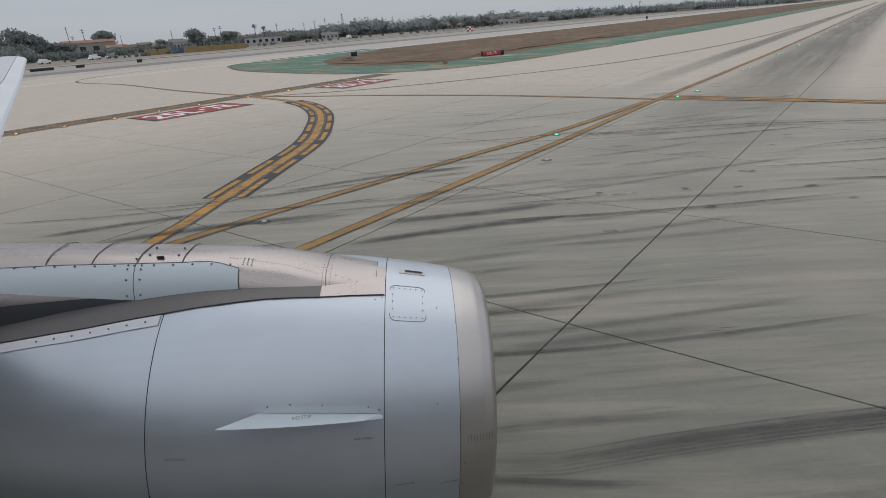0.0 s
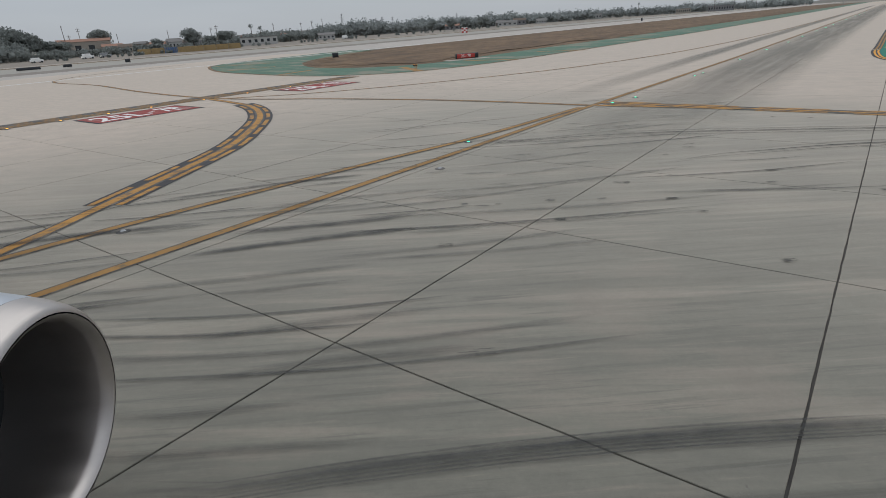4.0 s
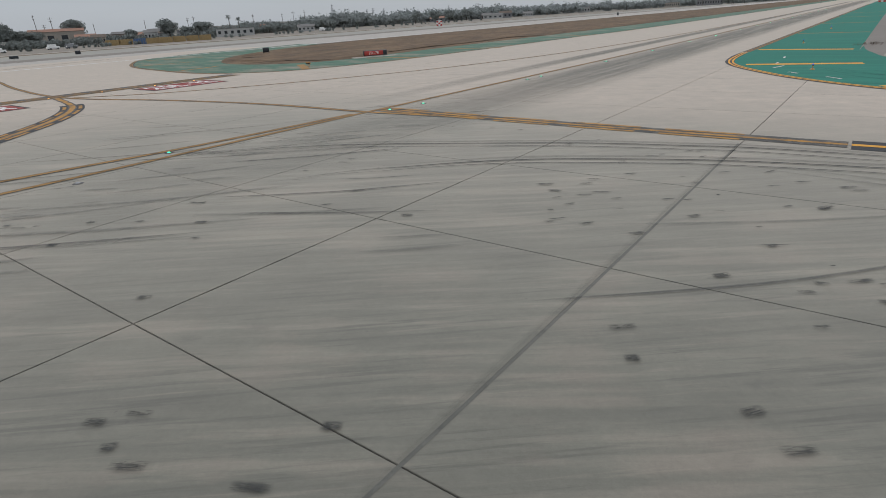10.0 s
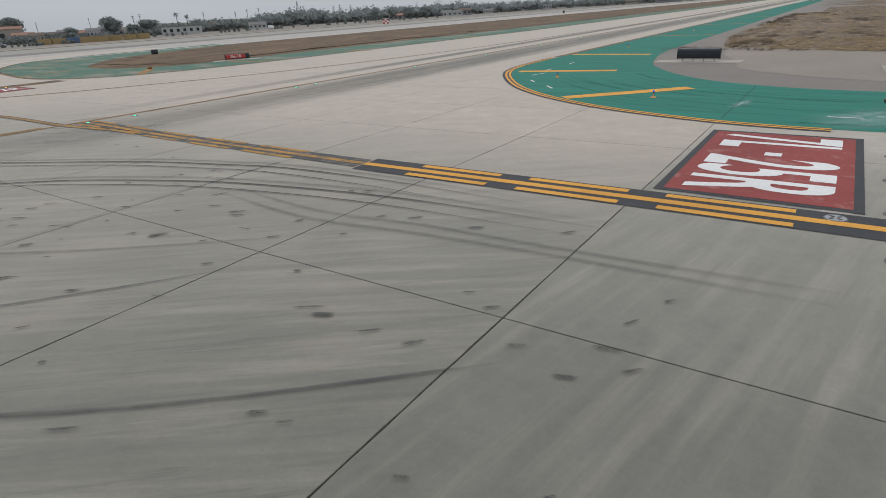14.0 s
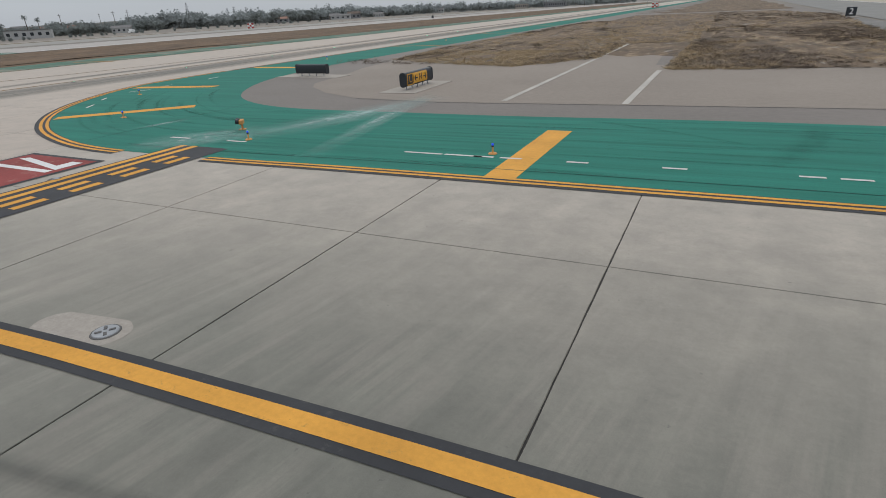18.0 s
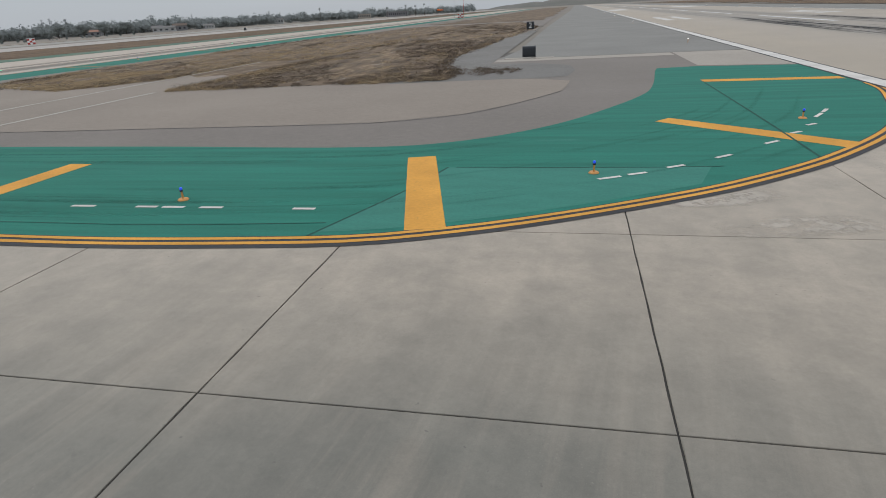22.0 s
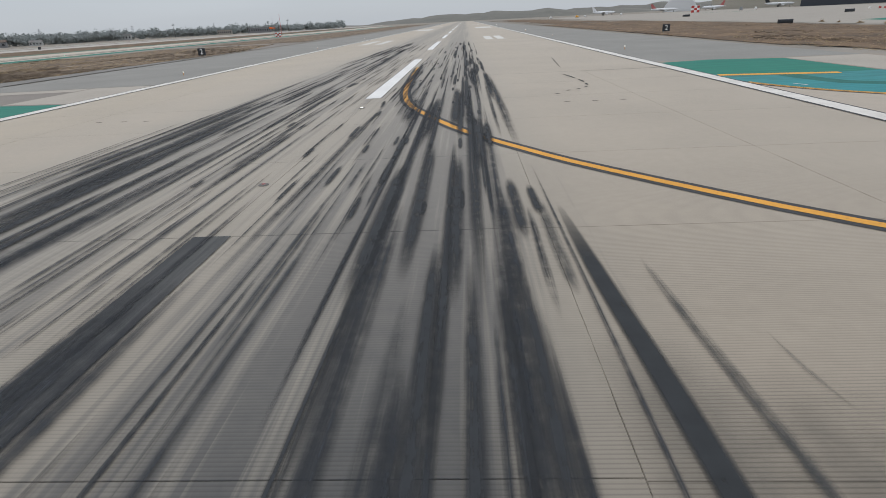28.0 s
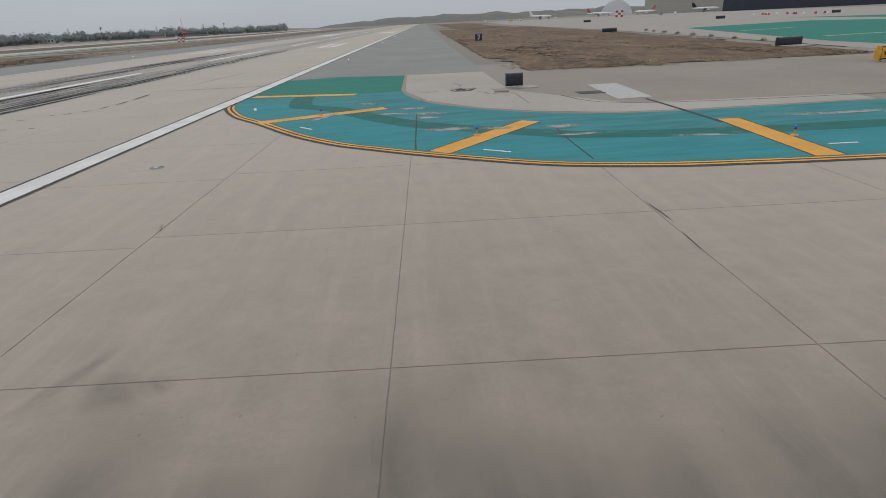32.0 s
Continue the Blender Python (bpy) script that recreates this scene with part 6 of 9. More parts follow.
guidance_sign("guidance_sign", "yellow taxiway sign with a black arrow", (94.0, 43.75), 20, 2.8, 1.0, [(-1.3, 1.3, SIGN_YELLOW, "<E", SIGN_BLACK)], 3, cap=SIGN_YELLOW)
for x, y in ((180, 240), (235, 250), (150, 330)):
    guidance_sign("guidance_sign", "small dark sign far across the taxiway", (x, y), 10, 4.0, 1.1, (), 3)
for x, y, l, h in ((-252, 18.5, 5.0, 0.7), (-251.6, 27.2, 1.9, 0.7), (-249.6, 41.7, 1.2, 0.9)):
    guidance_sign("guidance_sign", "dark sign standing along the far runway", (x, y), 78, l, h, (), 3)
guidance_sign("guidance_sign", "small dark sign on the far grass", (-196.5, 300), 90, 1.6, 1.4, (), 2)


def distance_board(at, turn, label):
    e = base("distance_board", label, "airfield sign", (*at, 0.0), turn, "distance boards")
    bm = bmesh.new()
    box(bm, 0, 0, 0.95, 1.45, 0.28, 1.35, 0.05)
    part("housing", bm, SIGN_BLACK, e)
    for x in (-0.45, 0.45):
        bm = bmesh.new()
        rod(bm, (x, 0, 0), (x, 0, 0.4), 0.04)
        part("leg", bm, STEEL, e)
    lettering("number", "2", 1.35, Matrix.Translation((0, -0.148, 0.93)) @ pose(0, 0, 0, 90), SIGN_WHITE, e, thick=0.004)
    bm = bmesh.new()
    box(bm, 0, 0, 0.03, 2.4, 1.0, 0.06, 0.01)
    part("foot_pad", bm, PALE_SLAB, e)
    return e


distance_board((-23.0, 112.5), 0, "black board with a white 2 beside the runway")
distance_board((69.8, 121.7), 0, "black board with a white 2 beside the runway")


# ---- lights ----
def edge_light(x, y):
    e = base("taxiway_edge_light", "blue taxiway edge light on an orange base", "airfield light", (x, y, 0.012), 0, "blue edge lights")
    bm = bmesh.new()
    bmesh.ops.create_cone(bm, cap_ends=True, segments=18, radius1=0.15, radius2=0.12, depth=0.04, matrix=Matrix.Translation((0, 0, 0.025)))
    part("base_plate", bm, LIGHT_BASE, e)
    bm = rod(bmesh.new(), (0, 0, 0.04), (0, 0, 0.25), 0.03, 0.026)
    part("stem", bm, LIGHT_BASE, e)
    bm = rod(bmesh.new(), (0, 0, 0.24), (0, 0, 0.28), 0.048, 0.048, 14)
    part("collar", bm, SIGN_BLACK, e)
    bm = bmesh.new()
    bmesh.ops.create_uvsphere(bm, u_segments=14, v_segments=8, radius=0.042, matrix=Matrix.Translation((0, 0, 0.315)) @ Matrix.Diagonal((1, 1, 1.1, 1)))
    part("lens", bm, BLUE_LENS, e, "blue lens", True)
    return e


first_light = edge_light(-57.1, 10.1)
for x, y in ((-46.9, 10.5), (-36.1, 10.9), (-25.0, 11.4), (-14.1, 14.4), (-6.4, 22.0), (-68.2, 12.6), (-76.3, 19.6), (-79.6, 45), (-79.6, 75), (53.0, 30.4), (60.6, 22.9), (71.7, 19.9), (84, 19.9)):
    copy_thing(first_light, pose(x, y, 0.012))


DIM_AMBER = lamp_glow("dim_amber_lens", (0.85, 0.36, 0.05), 0.5)


def guard_light(x, y, turn):
    e = base("runway_guard_light", "pair of amber runway guard lights on a post", "airfield light", (x, y, 0.012), turn)
    bm = bmesh.new()
    box(bm, 0, 0, 0.02, 0.4, 0.4, 0.04, 0.01)
    part("base_plate", bm, LIGHT_BASE, e)
    for dx in (-0.12, 0.12):
        part("post", rod(bmesh.new(), (dx, 0, 0.03), (dx, 0, 0.34), 0.035), LIGHT_BASE, e)
    bm = bmesh.new()
    box(bm, 0, 0, 0.46, 0.62, 0.24, 0.26, 0.05)
    part("lamp_box", bm, LIGHT_BASE, e)
    for s in (-1, 1):
        part("hood", rod(bmesh.new(), (s * 0.19, -0.12, 0.50), (s * 0.19, -0.30, 0.52), 0.13, 0.16, 14), SIGN_BLACK, e)
        part("lens", rod(bmesh.new(), (s * 0.19, -0.285, 0.52), (s * 0.19, -0.295, 0.52), 0.11, 0.11, 14), DIM_AMBER, e, "amber lens")
    return e


for ob in (guard_light(-59.0, 11.7, -55), guard_light(-124.3, 18.2, 30)):
    ob.scale = (0.72, 0.72, 0.72)


def flush_light(x, y, lens, label, z=0.004, r=0.14):
    e = base("inset_light", label, "airfield light", (x, y, z), 0, "inset lights")
    bm = bmesh.new()
    bmesh.ops.create_cone(bm, cap_ends=True, segments=20, radius1=r * 1.25, radius2=r * 0.9, depth=0.022, matrix=Matrix.Translation((0, 0, 0.011)))
    part("rim", bm, DARK_STEEL, e)
    bm = bmesh.new()
    bmesh.ops.create_cone(bm, cap_ends=True, segments=14, radius1=r * 0.6, radius2=r * 0.3, depth=0.03, matrix=Matrix.Translation((0, 0, 0.032)))
    part("lens", bm, lens, e)
    return e


for x, y in ((-92.7, -17.8), (-94.3, -13.9), (-92.9, -2.6), (-92.5, -0.3), (-92.4, 11.2), (-92.3, 13.0), (-92.2, 24.9), (-96.2, -26.4), (-92.1, 37), (-91.9, 50), (-91.9, 63), (-91.9, 79), (-91.8, 92), (-91.8, 106), (-91.8, 120), (-91.8, 136), (-91.8, 150), (-91.8, 170), (-91.8, 190), (-91.8, 215)):
    flush_light(x, y, GREEN_LENS if y > -16 else STEEL, "green centre line light set flush in the taxiway", r=0.14 if y < 20 else 0.2 if y < 60 else 0.3)
for y in (-23.8, -21.2, -18.2, -15.2, -12.2, -8.0, -4.0, 0.5, 4.2):
    flush_light(-124.2, y, AMBER_LENS, "amber light set flush at the holding line", 0.03, 0.16)
for x, y in ((-59.2, 3.8), (-59.3, 1.15), (-59.35, -1.55), (-59.4, -4.25)):
    flush_light(x, y, STEEL, "round steel light fitting set in the concrete", r=0.2)
flush_light(48.95, 20.05, STEEL, "round steel light fitting set in the concrete", r=0.2)
flush_light(-3.3, 21.5, STEEL, "steel runway light set flush", r=0.18)
flush_light(22.6, 16.2, RED_GLASS, "red centre line light set flush in the runway", 0.012, 0.13)
flush_light(22.9, 31.9, WHITE_LENS, "white centre line light set flush in the runway", 0.02, 0.16)
for side_x, ys in ((-3.2, (64, 125, 186, 247, 308, 369)), (48.9, (74, 135, 196, 257, 318, 379))):
    for y in ys:
        e = base("runway_edge_light", "white runway edge light on a short stem", "airfield light", (side_x, y, 0.01), 0, "runway edge lights")
        part("stem", rod(bmesh.new(), (0, 0, 0), (0, 0, 0.34), 0.03), LIGHT_BASE, e)
        bm = bmesh.new()
        bmesh.ops.create_uvsphere(bm, u_segments=10, v_segments=6, radius=0.055, matrix=Matrix.Translation((0, 0, 0.38)))
        part("lens", bm, WHITE_LENS, e, "glowing lens", True)

# cover plates set in long pale concrete pads
def cover_plate(x, y, turn, long, wide, r, off):
    e = base("cover_plate", "round steel cover in a pale concrete pad", "manhole cover", (x, y, 0.003), turn, "cover plates")
    bm = bmesh.new()
    rim = []
    for k in range(32):
        t = 2 * math.pi * k / 32
        rim.append(bm.verts.new((math.copysign(long - wide, math.cos(t)) * 0.5 - off + math.cos(t) * wide / 2, math.sin(t) * wide / 2 * (1 + 0.04 * math.sin(5 * t)), 0.0)))
    bm.faces.new(rim)
    part("pad", bm, PALE_SLAB, e, "pale concrete pad")
    bm = bmesh.new()
    bmesh.ops.create_cone(bm, cap_ends=True, segments=24, radius1=r * 1.15, radius2=r * 1.1, depth=0.012, matrix=Matrix.Translation((0, 0, 0.008)))
    part("frame_ring", bm, DARK_STEEL, e)
    bm = bmesh.new()
    bmesh.ops.create_cone(bm, cap_ends=True, segments=24, radius1=r, radius2=r * 0.94, depth=0.014, matrix=Matrix.Translation((0, 0, 0.018)))
    part("lid", bm, STEEL, e)
    for k in range(4):
        bm = bmesh.new()
        box(bm, 0, 0, 0.028, r * 0.5, 0.05, 0.01, m=pose(0, 0, 0, 0, 0, 90 * k + 45) @ Matrix.Translation((r * 0.5, 0, 0)))
        part("rib", bm, DARK_STEEL, e)
    return e


cover_plate(-48.65, -1.69, 8, 1.85, 0.74, 0.2, 0.52)
cover_plate(-60.4, -2.3, 90, 1.25, 0.7, 0.2, 0.0)


# drain grate in the old asphalt
e = base("drain_grate", "dark iron drain grate in old asphalt", "drain", (68.4, 34.2, 0.012))
for k in range(7):
    bm = bmesh.new()
    box(bm, 0, -0.42 + 0.14 * k, 0.012, 1.5, 0.07, 0.024, 0.004)
    part("bar", bm, DARK_STEEL, e)
for sy in (-0.5, 0.5):
    bm = bmesh.new()
    box(bm, 0, sy, 0.014, 1.6, 0.06, 0.028, 0.004)
    part("frame_bar", bm, DARK_STEEL, e)


# ---- dry grass tufts ----
STRAW = plain("dry_straw", (0.40, 0.30, 0.18), 0.95, vary=0.3, scale=0.7, local=False)
SCRUB = plain("brown_scrub", (0.125, 0.092, 0.064), 0.95, vary=0.4, scale=0.7, local=False)


def growth(x, y, seed):
    """Where the growth gathers: broad patches, drawn out northwards."""
    return noise.noise((x * 0.10, y * 0.035, seed)) + 0.6 * noise.noise((x * 0.36, y * 0.12, seed + 3)) + 0.3 * noise.noise((x * 1.1, y * 0.5, seed + 5))


def tufts(name, outline, count, size, material, seed, label, near=None, blades=10, floor=-0.12, tall=0.6, field=1, far=30):
    """Low domes of fine blades inside an outline, thicker where the growth gathers."""
    rnd = random.Random(seed)
    xs, ys = [p[0] for p in outline], [p[1] for p in outline]
    verts, faces, n = [], [], 0
    tries = 0
    while n < count and tries < count * 40:
        tries += 1
        x, y = rnd.uniform(min(xs), max(xs)), rnd.uniform(min(ys), max(ys))
        if near and rnd.random() > math.exp(-(y - near) / far):
            continue
        c = False
        for (x1, y1), (x2, y2) in zip(outline, outline[1:] + outline[:1]):
            if (y1 > y) != (y2 > y) and x < (x2 - x1) * (y - y1) / (y2 - y1) + x1:
                c = not c
        if not c or growth(x, y, field) + rnd.gauss(0, 0.12) < floor:
            continue
        n += 1
        s = size * rnd.choice((0.4, 0.6, 0.8, 1.0, 1.5)) * rnd.uniform(0.8, 1.2)
        far_scale = 1.0 + max(0.0, (y - 60) / 60)
        for _ in range(blades):
            q, a = math.sqrt(rnd.random()), rnd.uniform(0, 6.283)
            bx, by = x + q * s * math.cos(a), y + q * s * math.sin(a)
            z = 0.03 + s * tall * (1 - q * q) * rnd.random()
            a, lean, l = rnd.uniform(0, 6.283), rnd.uniform(-0.2, 1.4), rnd.uniform(0.06, 0.15)
            w = rnd.uniform(0.015, 0.04) * far_scale
            k = len(verts)
            verts += [(bx - math.sin(a) * w, by + math.cos(a) * w, z), (bx + math.sin(a) * w, by - math.cos(a) * w, z), (bx + math.cos(a) * lean * l, by + math.sin(a) * lean * l, z + l * rnd.uniform(0.1, 0.6))]
            faces.append((k, k + 1, k + 2))
    return tagged(raw(name, verts, faces, material), label, "dry grass", kind="stuff")


PALE_STRAW = plain("bleached_straw", (0.44, 0.35, 0.23), 0.95, vary=0.25, scale=0.8, local=False)
STRAW_EDGE_W = [(-70, 42.6), (-64.3, 39.9), (-58, 37.6), (-55.5, 36.8), (-52.5, 40), (-52.5, 52), (-60, 52), (-70, 54)]
STRAW_EDGE_E = [(-44.2, 34.6), (-35, 35.2), (-26, 36.2), (-22.6, 36.8), (-23.4, 40), (-30, 40), (-38, 42), (-39.5, 60), (-44, 60)]
tufts("straw_tufts", DIRT_1W, 2600, 0.34, STRAW, 1, "tufts of straw-coloured dry grass", 36, 40, 0.0, 0.4, 1)
tufts("straw_tufts", DIRT_1E, 2000, 0.32, STRAW, 2, "tufts of straw-coloured dry grass", 34, 36, 0.1, 0.4, 2)
tufts("straw_tufts", STRAW_EDGE_W, 1300, 0.24, STRAW, 12, "golden straw along the asphalt edge", None, 34, -0.15, 0.6, 8)
tufts("straw_tufts", STRAW_EDGE_E, 1100, 0.22, STRAW, 13, "golden straw along the asphalt edge", None, 34, -0.1, 0.6, 9)
tufts("scrub_clumps", DIRT_1E, 2900, 0.48, SCRUB, 3, "low clumps of dark dead scrub", 34, 56, -0.02, 0.55, 4, 40)
tufts("scrub_clumps", DIRT_1W, 650, 0.42, SCRUB, 4, "low clumps of dark dead scrub", 36, 60, 0.18, 0.55, 5, 40)
tufts("scrub_clumps", [(-23.4, 39), (-19.2, 39.6), (-18.6, 42.4), (-21, 44), (-24.2, 45)], 60, 0.42, SCRUB, 14, "dark dead scrub growing out of gravel", None, 70, -9, 0.6)
tufts("straw_tufts", DIRT_1M, 1500, 0.36, STRAW, 5, "dry grass over the old road", 60, 20, -0.12, 0.6, 6)
tufts("scrub_clumps", DIRT_2, 1100, 0.34, SCRUB, 7, "low clumps of dead scrub on the field", 50, 40, 0.25, 0.35, 7, 40)
tufts("straw_tufts", DIRT_2, 900, 0.22, STRAW, 6, "tufts of dry grass on the field", 50, 20, 0.1, 0.5, 10)
tufts("straw_tufts", [(66.2, 50), (80, 49.0), (99, 50.8), (101, 56), (84, 55), (68, 57)], 600, 0.28, PALE_STRAW, 21, "bleached straw lying in mats near the asphalt", None, 24, 0.15, 0.3, 11)
tufts("straw_tufts", DIRT_1W, 700, 0.26, PALE_STRAW, 22, "bleached straw lying in mats near the asphalt", 34, 20, 0.25, 0.3, 12)
tufts("straw_tufts", DIRT_1E, 600, 0.26, PALE_STRAW, 23, "bleached straw lying in mats near the asphalt", 36, 20, 0.25, 0.3, 13)
tufts("scrub_clumps", [(-75.5, 40.5), (-70, 39.2), (-64, 38.6), (-63.5, 40), (-70, 42), (-74, 44)], 50, 0.4, SCRUB, 8, "row of dark scrub at the asphalt edge", None, 40, -9, 0.8)
for k in range(8):
    u = k / 7
    x, y = 104.2 + 8.6 * u ** 1.4 + 0.4 * math.sin(k * 7), 78 + 64 * u
    tufts("shrub", [(x - 0.15, y - 0.2), (x + 0.15, y - 0.2), (x + 0.15, y + 0.2), (x - 0.15, y + 0.2)], 16, 0.4 + 0.12 * math.sin(k * 3), STRAW, 40 + k, "small dry shrub at the edge of the grass", None, 40, -9, 1.2)


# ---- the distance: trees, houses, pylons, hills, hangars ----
# far leaves: distance haze is mixed into these lighter, greyer colours
LEAF = plain("hazed_foliage", (0.225, 0.245, 0.232), 0.95, vary=0.35, scale=0.35, local=False)
LEAF_PALE = plain("hazed_pale_foliage", (0.285, 0.308, 0.300), 0.95, vary=0.3, scale=0.3, local=False)


def leaf_light(m):
    """Leaves let part of the light through."""
    t = m.node_tree
    out = [q for q in t.nodes if q.type == "OUTPUT_MATERIAL"][0]
    b = [q for q in t.nodes if q.type == "BSDF_PRINCIPLED"][0]
    thin, mix = t.nodes.new("ShaderNodeBsdfTranslucent"), t.nodes.new("ShaderNodeMixShader")
    mix.inputs[0].default_value = 0.3
    t.links.new(b.inputs["Base Color"].links[0].from_socket, thin.inputs["Color"])
    t.links.new(b.outputs[0], mix.inputs[1])
    t.links.new(thin.outputs[0], mix.inputs[2])
    t.links.new(mix.outputs[0], out.inputs["Surface"])


for m in (LEAF, LEAF_PALE):
    leaf_light(m)
BARK = plain("grey_bark", (0.10, 0.085, 0.07), 0.9)
WALL_TONES = [plain("stucco_" + k, c, 0.9, local=False) for k, c in (("cream", (0.33, 0.30, 0.26)), ("white", (0.42, 0.42, 0.41)), ("tan", (0.21, 0.18, 0.155)), ("grey", (0.20, 0.20, 0.205)))]
ROOF_TONES = [plain("roof_" + k, c, 0.9, local=False) for k, c in (("terracotta", (0.29, 0.165, 0.12)), ("grey", (0.17, 0.165, 0.16)), ("brown", (0.13, 0.10, 0.08)))]
WINDOW = plain("dark_window_glass", (0.03, 0.035, 0.04), 0.15, vary=0.2)
TIMBER = plain("weathered_pole", (0.12, 0.105, 0.09), 0.9)


CORE = bmesh.new()
bmesh.ops.create_icosphere(CORE, subdivisions=2, radius=1.0)
CORE_V, CORE_F = [v.co.copy() for v in CORE.verts], [tuple(v.index for v in f.verts) for f in CORE.faces]
CORE.free()


def leaf_cloud(verts, faces, rnd, c, r, count, size):
    """A lumpy mass of growth with loose leaves round it."""
    k, ph = len(verts), rnd.uniform(0, 50)
    for v in CORE_V:
        q = 0.56 + 0.34 * noise.noise((v.x * 1.6 + ph, v.y * 1.6, v.z * 1.6)) + 0.12 * noise.noise((v.x * 5 + ph, v.y * 5, v.z * 5))
        verts.append((c[0] + v.x * r[0] * q, c[1] + v.y * r[1] * q, c[2] + v.z * r[2] * q))
    faces += [tuple(k + i for i in f) for f in CORE_F]
    for _ in range(count):
        while True:
            p = Vector((rnd.uniform(-1, 1), rnd.uniform(-1, 1), rnd.uniform(-1, 1)))
            if 0.25 < p.length < 1:
                break
        o = Vector(c) + Vector((p.x * r[0], p.y * r[1], p.z * r[2]))
        u = Vector((rnd.gauss(0, 1), rnd.gauss(0, 1), rnd.gauss(0, 1))).normalized()
        v = u.orthogonal().normalized()
        s = size * rnd.uniform(0.5, 1.3)
        k = len(verts)
        verts += [tuple(o + u * s), tuple(o + v * s * 0.8), tuple(o - u * s), tuple(o - v * s * 0.8)]
        faces.append((k, k + 1, k + 2, k + 3))


def broad_tree(x, y, h, w, seed, material=None, label="broad dark green tree beyond the runway", lift=0.28):
    rnd = random.Random(seed)
    e = base("tree", label, "tree", (x, y, -0.05))
    bm = rod(bmesh.new(), (0, 0, 0), (rnd.uniform(-.4, .4), 0, h * 0.55), h * 0.035, h * 0.02, 8)
    for k in range(4):
        a = k * 1.6 + rnd.random()
        rod(bm, (0, 0, h * 0.3), (math.cos(a) * w * 0.3, math.sin(a) * w * 0.3, h * 0.66), h * 0.018, h * 0.008, 6)
    part("trunk", bm, BARK, e)
    verts, faces = [], []
    for k in range(9):
        a, q = rnd.uniform(0, 6.28), rnd.uniform(0, 0.30)
        c = (math.cos(a) * w * q, math.sin(a) * w * q, h * rnd.uniform(lift + 0.15, 0.80))
        leaf_cloud(verts, faces, rnd, c, (w * 0.26, w * 0.26, h * 0.2), 240, h * 0.032)
    raw("crown", verts, faces, material or LEAF, e)
    return e


def palm(x, y, h, seed):
    rnd = random.Random(seed)
    e = base("palm_tree", "tall slim palm above the roofs", "palm", (x, y, -0.05), 0, "palms")
    part("trunk", rod(bmesh.new(), (0, 0, 0), (rnd.uniform(-.5, .5), 0, h), 0.28, 0.2, 8), BARK, e)
    verts, faces = [], []
    for k in range(26):
        a, up = rnd.uniform(0, 6.28), rnd.uniform(-0.9, 1.0)
        l, w = 2.4, 0.35
        d = Vector((math.cos(a), math.sin(a), 0))
        s = Vector((-math.sin(a), math.cos(a), 0)) * w
        p0 = Vector((0, 0, h))
        p1, p2 = p0 + d * l * 0.5 + Vector((0, 0, up * 1.2)), p0 + d * l + Vector((0, 0, up * 1.2 - 1.0))
        i = len(verts)
        verts += [tuple(q) for q in (p0 + s * 0.4, p0 - s * 0.4, p1 + s, p1 - s, p2)]
        faces += [(i, i + 1, i + 3, i + 2), (i + 2, i + 3, i + 4)]
    raw("crown", verts, faces, LEAF, e)
    return e


def far_point(az, d, ox=-84.0, oy=-33.0):
    return ox + math.sin(radians(az)) * d, oy + math.cos(radians(az)) * d


# single trees that stand out against the sky
for k, (az, d, h, w) in enumerate(((-60.5, 425, 13.6, 19), (-57.6, 425, 10.5, 18), (-58.9, 430, 8, 10), (-67.7, 430, 15.5, 17), (-73.6, 400, 19, 20), (-72.4, 395, 14.5, 18), (-71.2, 398, 10, 17), (-75.5, 390, 17, 22), (-63.4, 400, 8, 10), (-52, 450, 7, 14), (-47.5, 520, 8, 14),
                                   (-38.5, 560, 10, 12), (-36.6, 560, 11, 14), (-35.2, 570, 10.5, 13), (-33.6, 580, 10.5, 13), (-70.6, 405, 9, 12), (-77.5, 380, 15, 18), (-80, 380, 13, 16))):
    x, y = far_point(az, d)
    broad_tree(x, y, h, w, 100 + k)
for k, (az, d, h) in enumerate(((-55.4, 440, 12.5), (-54.6, 445, 11), (-43, 600, 10), (-33, 760, 14), (-19.3, 900, 17), (-13, 900, 13), (-11.5, 950, 15), (-10.6, 950, 14), (-24, 900, 12), (-9.8, 960, 16), (-27.5, 820, 12))):
    x, y = far_point(az, d)
    palm(x, y, h, 300 + k)


def far_woods(name, label, line, height, depth, count, size, seed, material):
    """A ragged belt of trees along a line."""
    rnd = random.Random(seed)
    verts, faces = [], []
    pts = [Vector((*p, 0)) for p in line]
    lens = [(b - a).length for a, b in zip(pts, pts[1:])]
    for _ in range(count):
        s = rnd.uniform(0, sum(lens))
        for a, b, q in zip(pts, pts[1:], lens):
            if s <= q:
                break
            s -= q
        p = a.lerp(b, s / q)
        t = (b - a).normalized()
        p += Vector((-t.y, t.x, 0)) * rnd.uniform(0, depth)
        h = height * (0.55 + 0.55 * noise.noise((p.x * 0.02, p.y * 0.02, seed)) + rnd.uniform(0, 0.45))
        leaf_cloud(verts, faces, rnd, (p.x, p.y, h * 0.5), (h * rnd.uniform(0.35, 0.7), h * rnd.uniform(0.35, 0.7), h * 0.52), 70, size * 0.75 * rnd.uniform(0.7, 1.2))
    return tagged(raw(name, verts, faces, material), label, "trees", kind="stuff")


